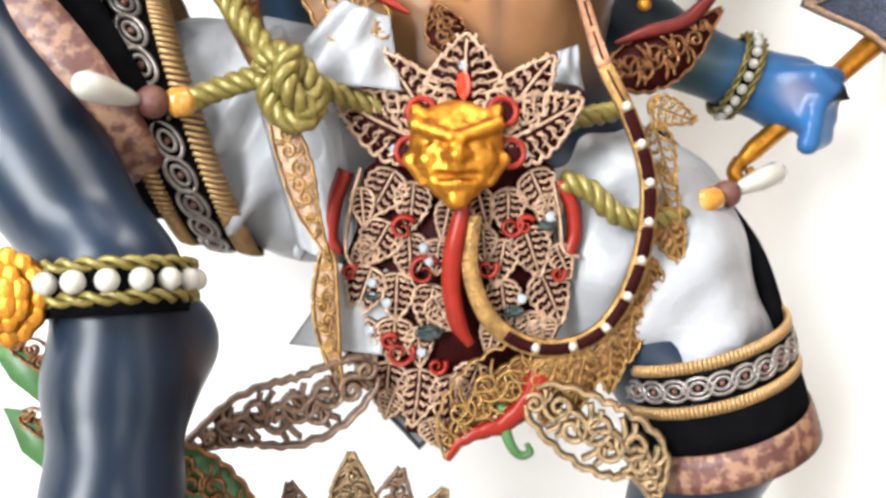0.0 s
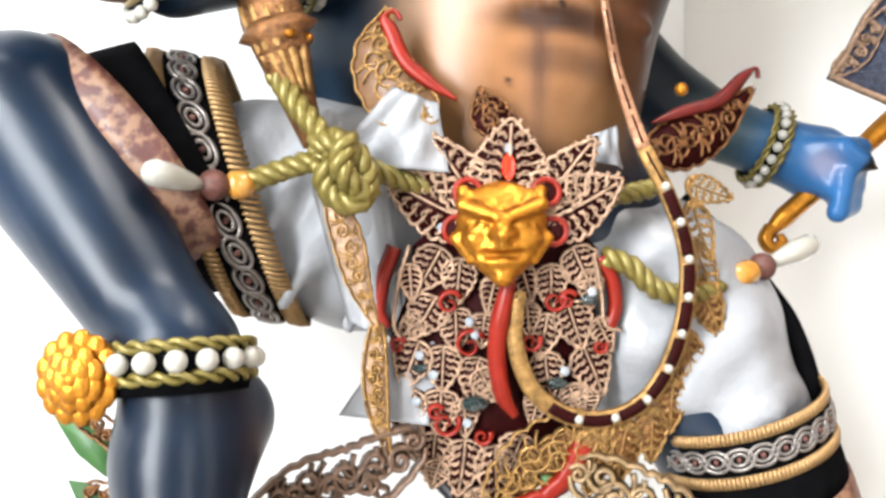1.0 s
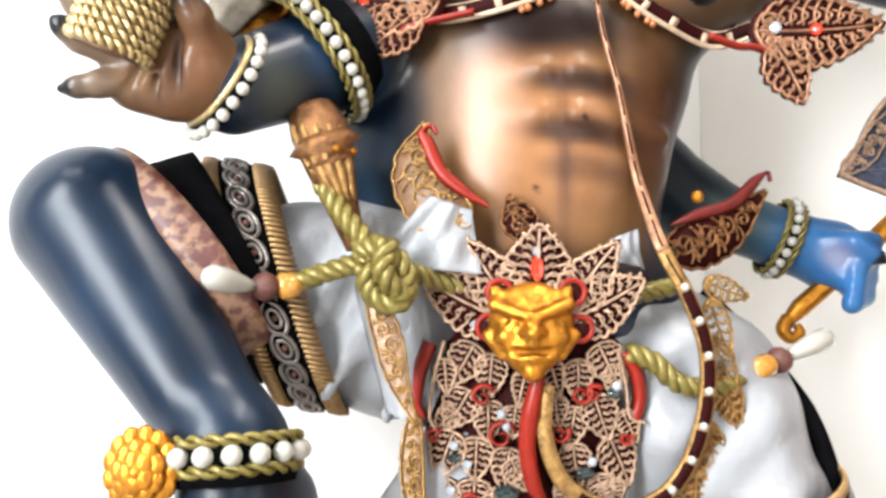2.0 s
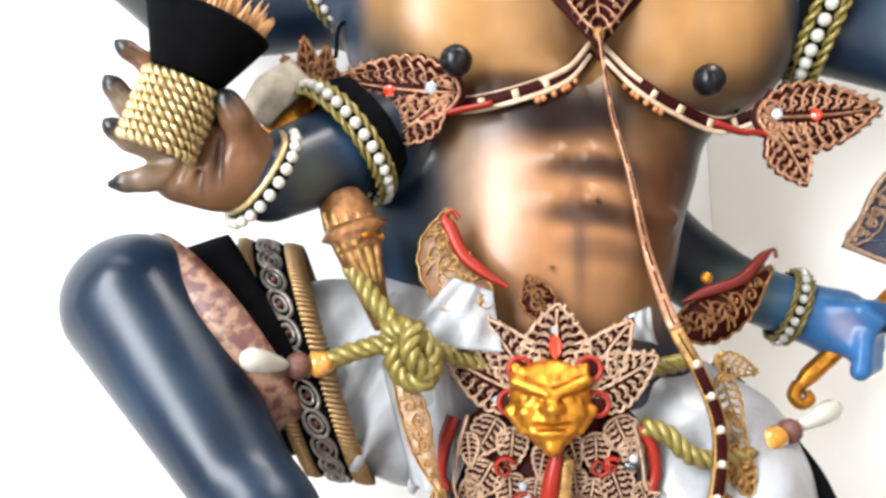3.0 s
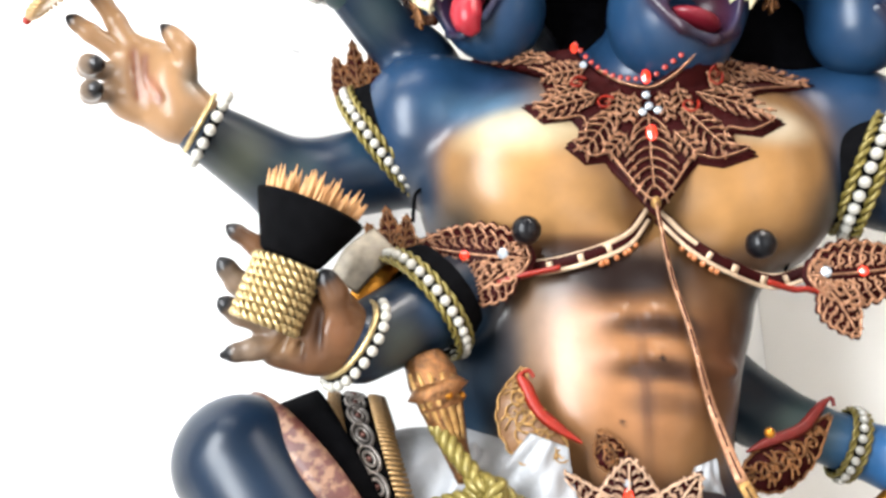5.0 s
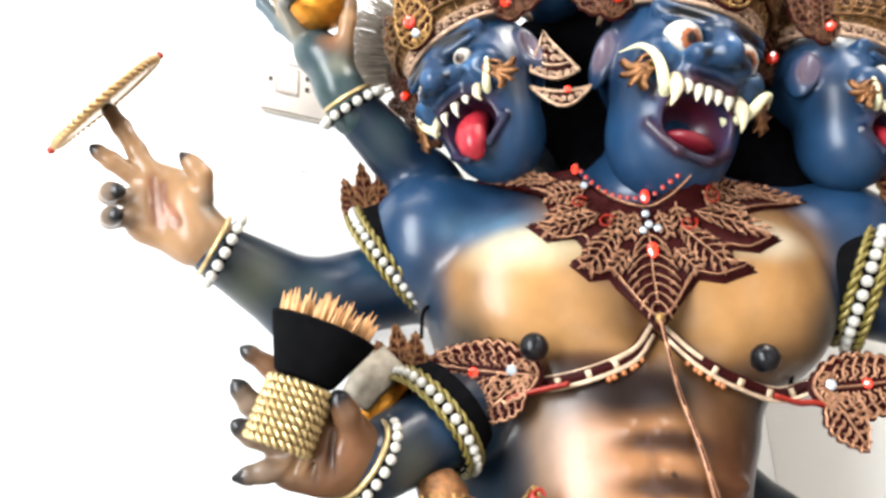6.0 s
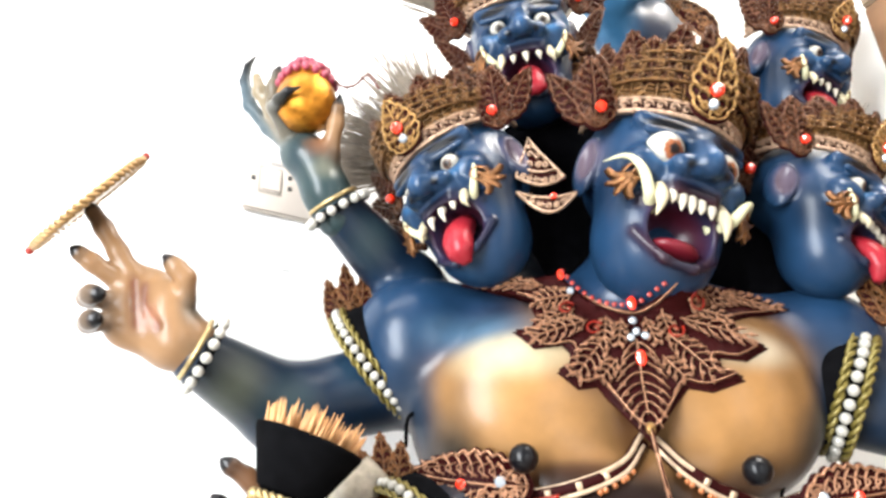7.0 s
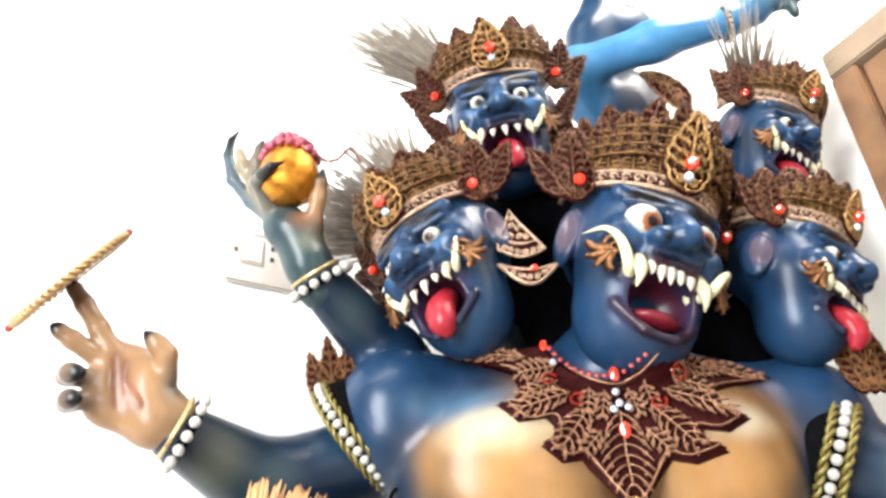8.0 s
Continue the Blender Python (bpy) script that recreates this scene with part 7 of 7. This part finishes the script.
Soup().add(*flat_strap(smooth_path([(-0.298, 0.704, 1.160), (-0.277, 0.706, 1.190), (-0.250, 0.722, 1.217)], 8), [0.040, 0.050, 0.046], 0.004, (0.2, -1, 0.1))).link("roll", mat("silver_brocade", (0.24, 0.205, 0.155), 0.45, metal=0.3, vary=0.5, scale=70, bump=0.5), cloth_roll)
Soup().add(*flat_strap(smooth_path([(-0.283, 0.712, 1.135), (-0.264, 0.714, 1.165), (-0.240, 0.728, 1.195)], 8), [0.030, 0.036, 0.026], 0.003, (0.2, -1, 0.1))).link("gold_lining", GOLD, cloth_roll)

# ---------------------------------------------------------------- fittings of the room
RM = pose(CORNER[0], CORNER[1], 0, 0, 0, AXIS)
SM = RM @ pose(0.2, 0, 0)
sock = thing("wall_socket", "ivory plastic wall plate with switch and socket", "socket")
box("plate", (-1.249, -0.012, 1.699), (-1.105, -0.001, 1.810), PLASTIC, sock, bevel=0.004, m=SM)
box("switch_rocker", (-1.222, -0.016, 1.738), (-1.186, -0.011, 1.786), PLASTIC, sock, bevel=0.003, m=SM)
box("switch_gap", (-1.225, -0.0125, 1.735), (-1.183, -0.0115, 1.789), mat("grey_gap", (0.3, 0.27, 0.24), 0.6), sock, m=SM)
for x, z in ((-1.170, 1.776), (-1.170, 1.754), (-1.150, 1.765), (-1.234, 1.761)):
    box("pin_hole", (x - 0.0035, -0.0135, z - 0.004), (x + 0.0035, -0.0118, z + 0.004), DARKHOLE, sock, m=SM)
box("label_strip", (-1.205, -0.0128, 1.795), (-1.172, -0.0118, 1.800), mat("grey_print", (0.25, 0.24, 0.24), 0.6), sock, m=SM)
door = thing("door_1", "brown wooden door in a pale wooden frame", "door", kind="structure")
box("door_leaf", (-0.035, -1.50, GROUND), (-0.004, -0.625, 2.083), WOOD, door, "dark brown door leaf", 0.003, RM)
for y in (-1.31, -0.89):
    for z in (0.35, 1.25):
        box("door_panel", (-0.043, y - 0.13, z), (-0.0352, y + 0.17, z + 0.75), WOOD, door, "", 0.006, RM)
box("frame_head", (-0.055, -1.555, 2.086), (-0.004, -0.567, 2.150), LIGHTWOOD, door, "pale wooden head of the frame", 0.004, RM)
box("frame_post", (-0.055, -0.622, GROUND), (-0.004, -0.567, 2.083), WOOD, door, "brown wooden post", 0.004, RM)
box("frame_post", (-0.055, -1.555, GROUND), (-0.004, -1.503, 2.083), WOOD, door, "brown wooden post", 0.004, RM)
# scuffs and a hairline crack on the white wall
SCUFF = mat("grey_scuff", (0.55, 0.55, 0.55), 0.9)
for x, z, w, h in ((-1.27, 1.24, 0.012, 0.006), (-1.36, 1.05, 0.010, 0.004), (-1.17, 1.60, 0.014, 0.005), (-1.40, 1.30, 0.006, 0.006)):
    ob = box("wall_scuff", (x, -0.0012, z), (x + w, 0.0, z + h), SCUFF, m=SM)
    tagged(ob, "small grey scuff on the white wall", "scuff", "wall scuffs")
p = smooth_path([(-1.08, -0.001, 1.50), (-1.04, -0.001, 1.515), (-1.00, -0.001, 1.522), (-0.96, -0.001, 1.535)], 6)
ob = Soup().add(*tube([np.array(SM @ V(q)) for q in p], 0.0012, 5)).link("wall_crack", SCUFF)
tagged(ob, "thin hairline crack in the white wall", "crack")

win = thing("window_1", "tall wooden window frame in the brown wall", "window", kind="structure")
for y0, y1, z0, z1 in ((-1.71, -0.91, 2.56, 2.60), (-1.71, -0.91, 0.55, 0.59), (-1.71, -1.68, 0.59, 2.56), (-0.94, -0.91, 0.59, 2.56)):
    box("window_frame", (-2.77, y0, z0), (-2.70, y1, z1), LIGHTWOOD, win, m=RM)
# unseen battens, added only to carry the ceiling fill lamps
for cx, cy, turn in ((-0.75, -0.15, 0), (0.75, 0.10, 90)):
    lamp = thing("fill_lamp_batten", "unseen white batten added to carry a ceiling fill lamp", "lamp", "ceiling lights")
    fm = pose(cx, cy, 0, 0, 0, turn)
    box("housing", (-0.78, -0.045, 3.165), (0.78, 0.045, 3.2015), PLASTIC, lamp, bevel=0.006, m=fm)
    Soup().add(*tube([np.array(fm @ V((x, 0, 3.145))) for x in (-0.72, -0.3, 0.3, 0.72)], 0.014, 12)).link("tube", PEARL, lamp)
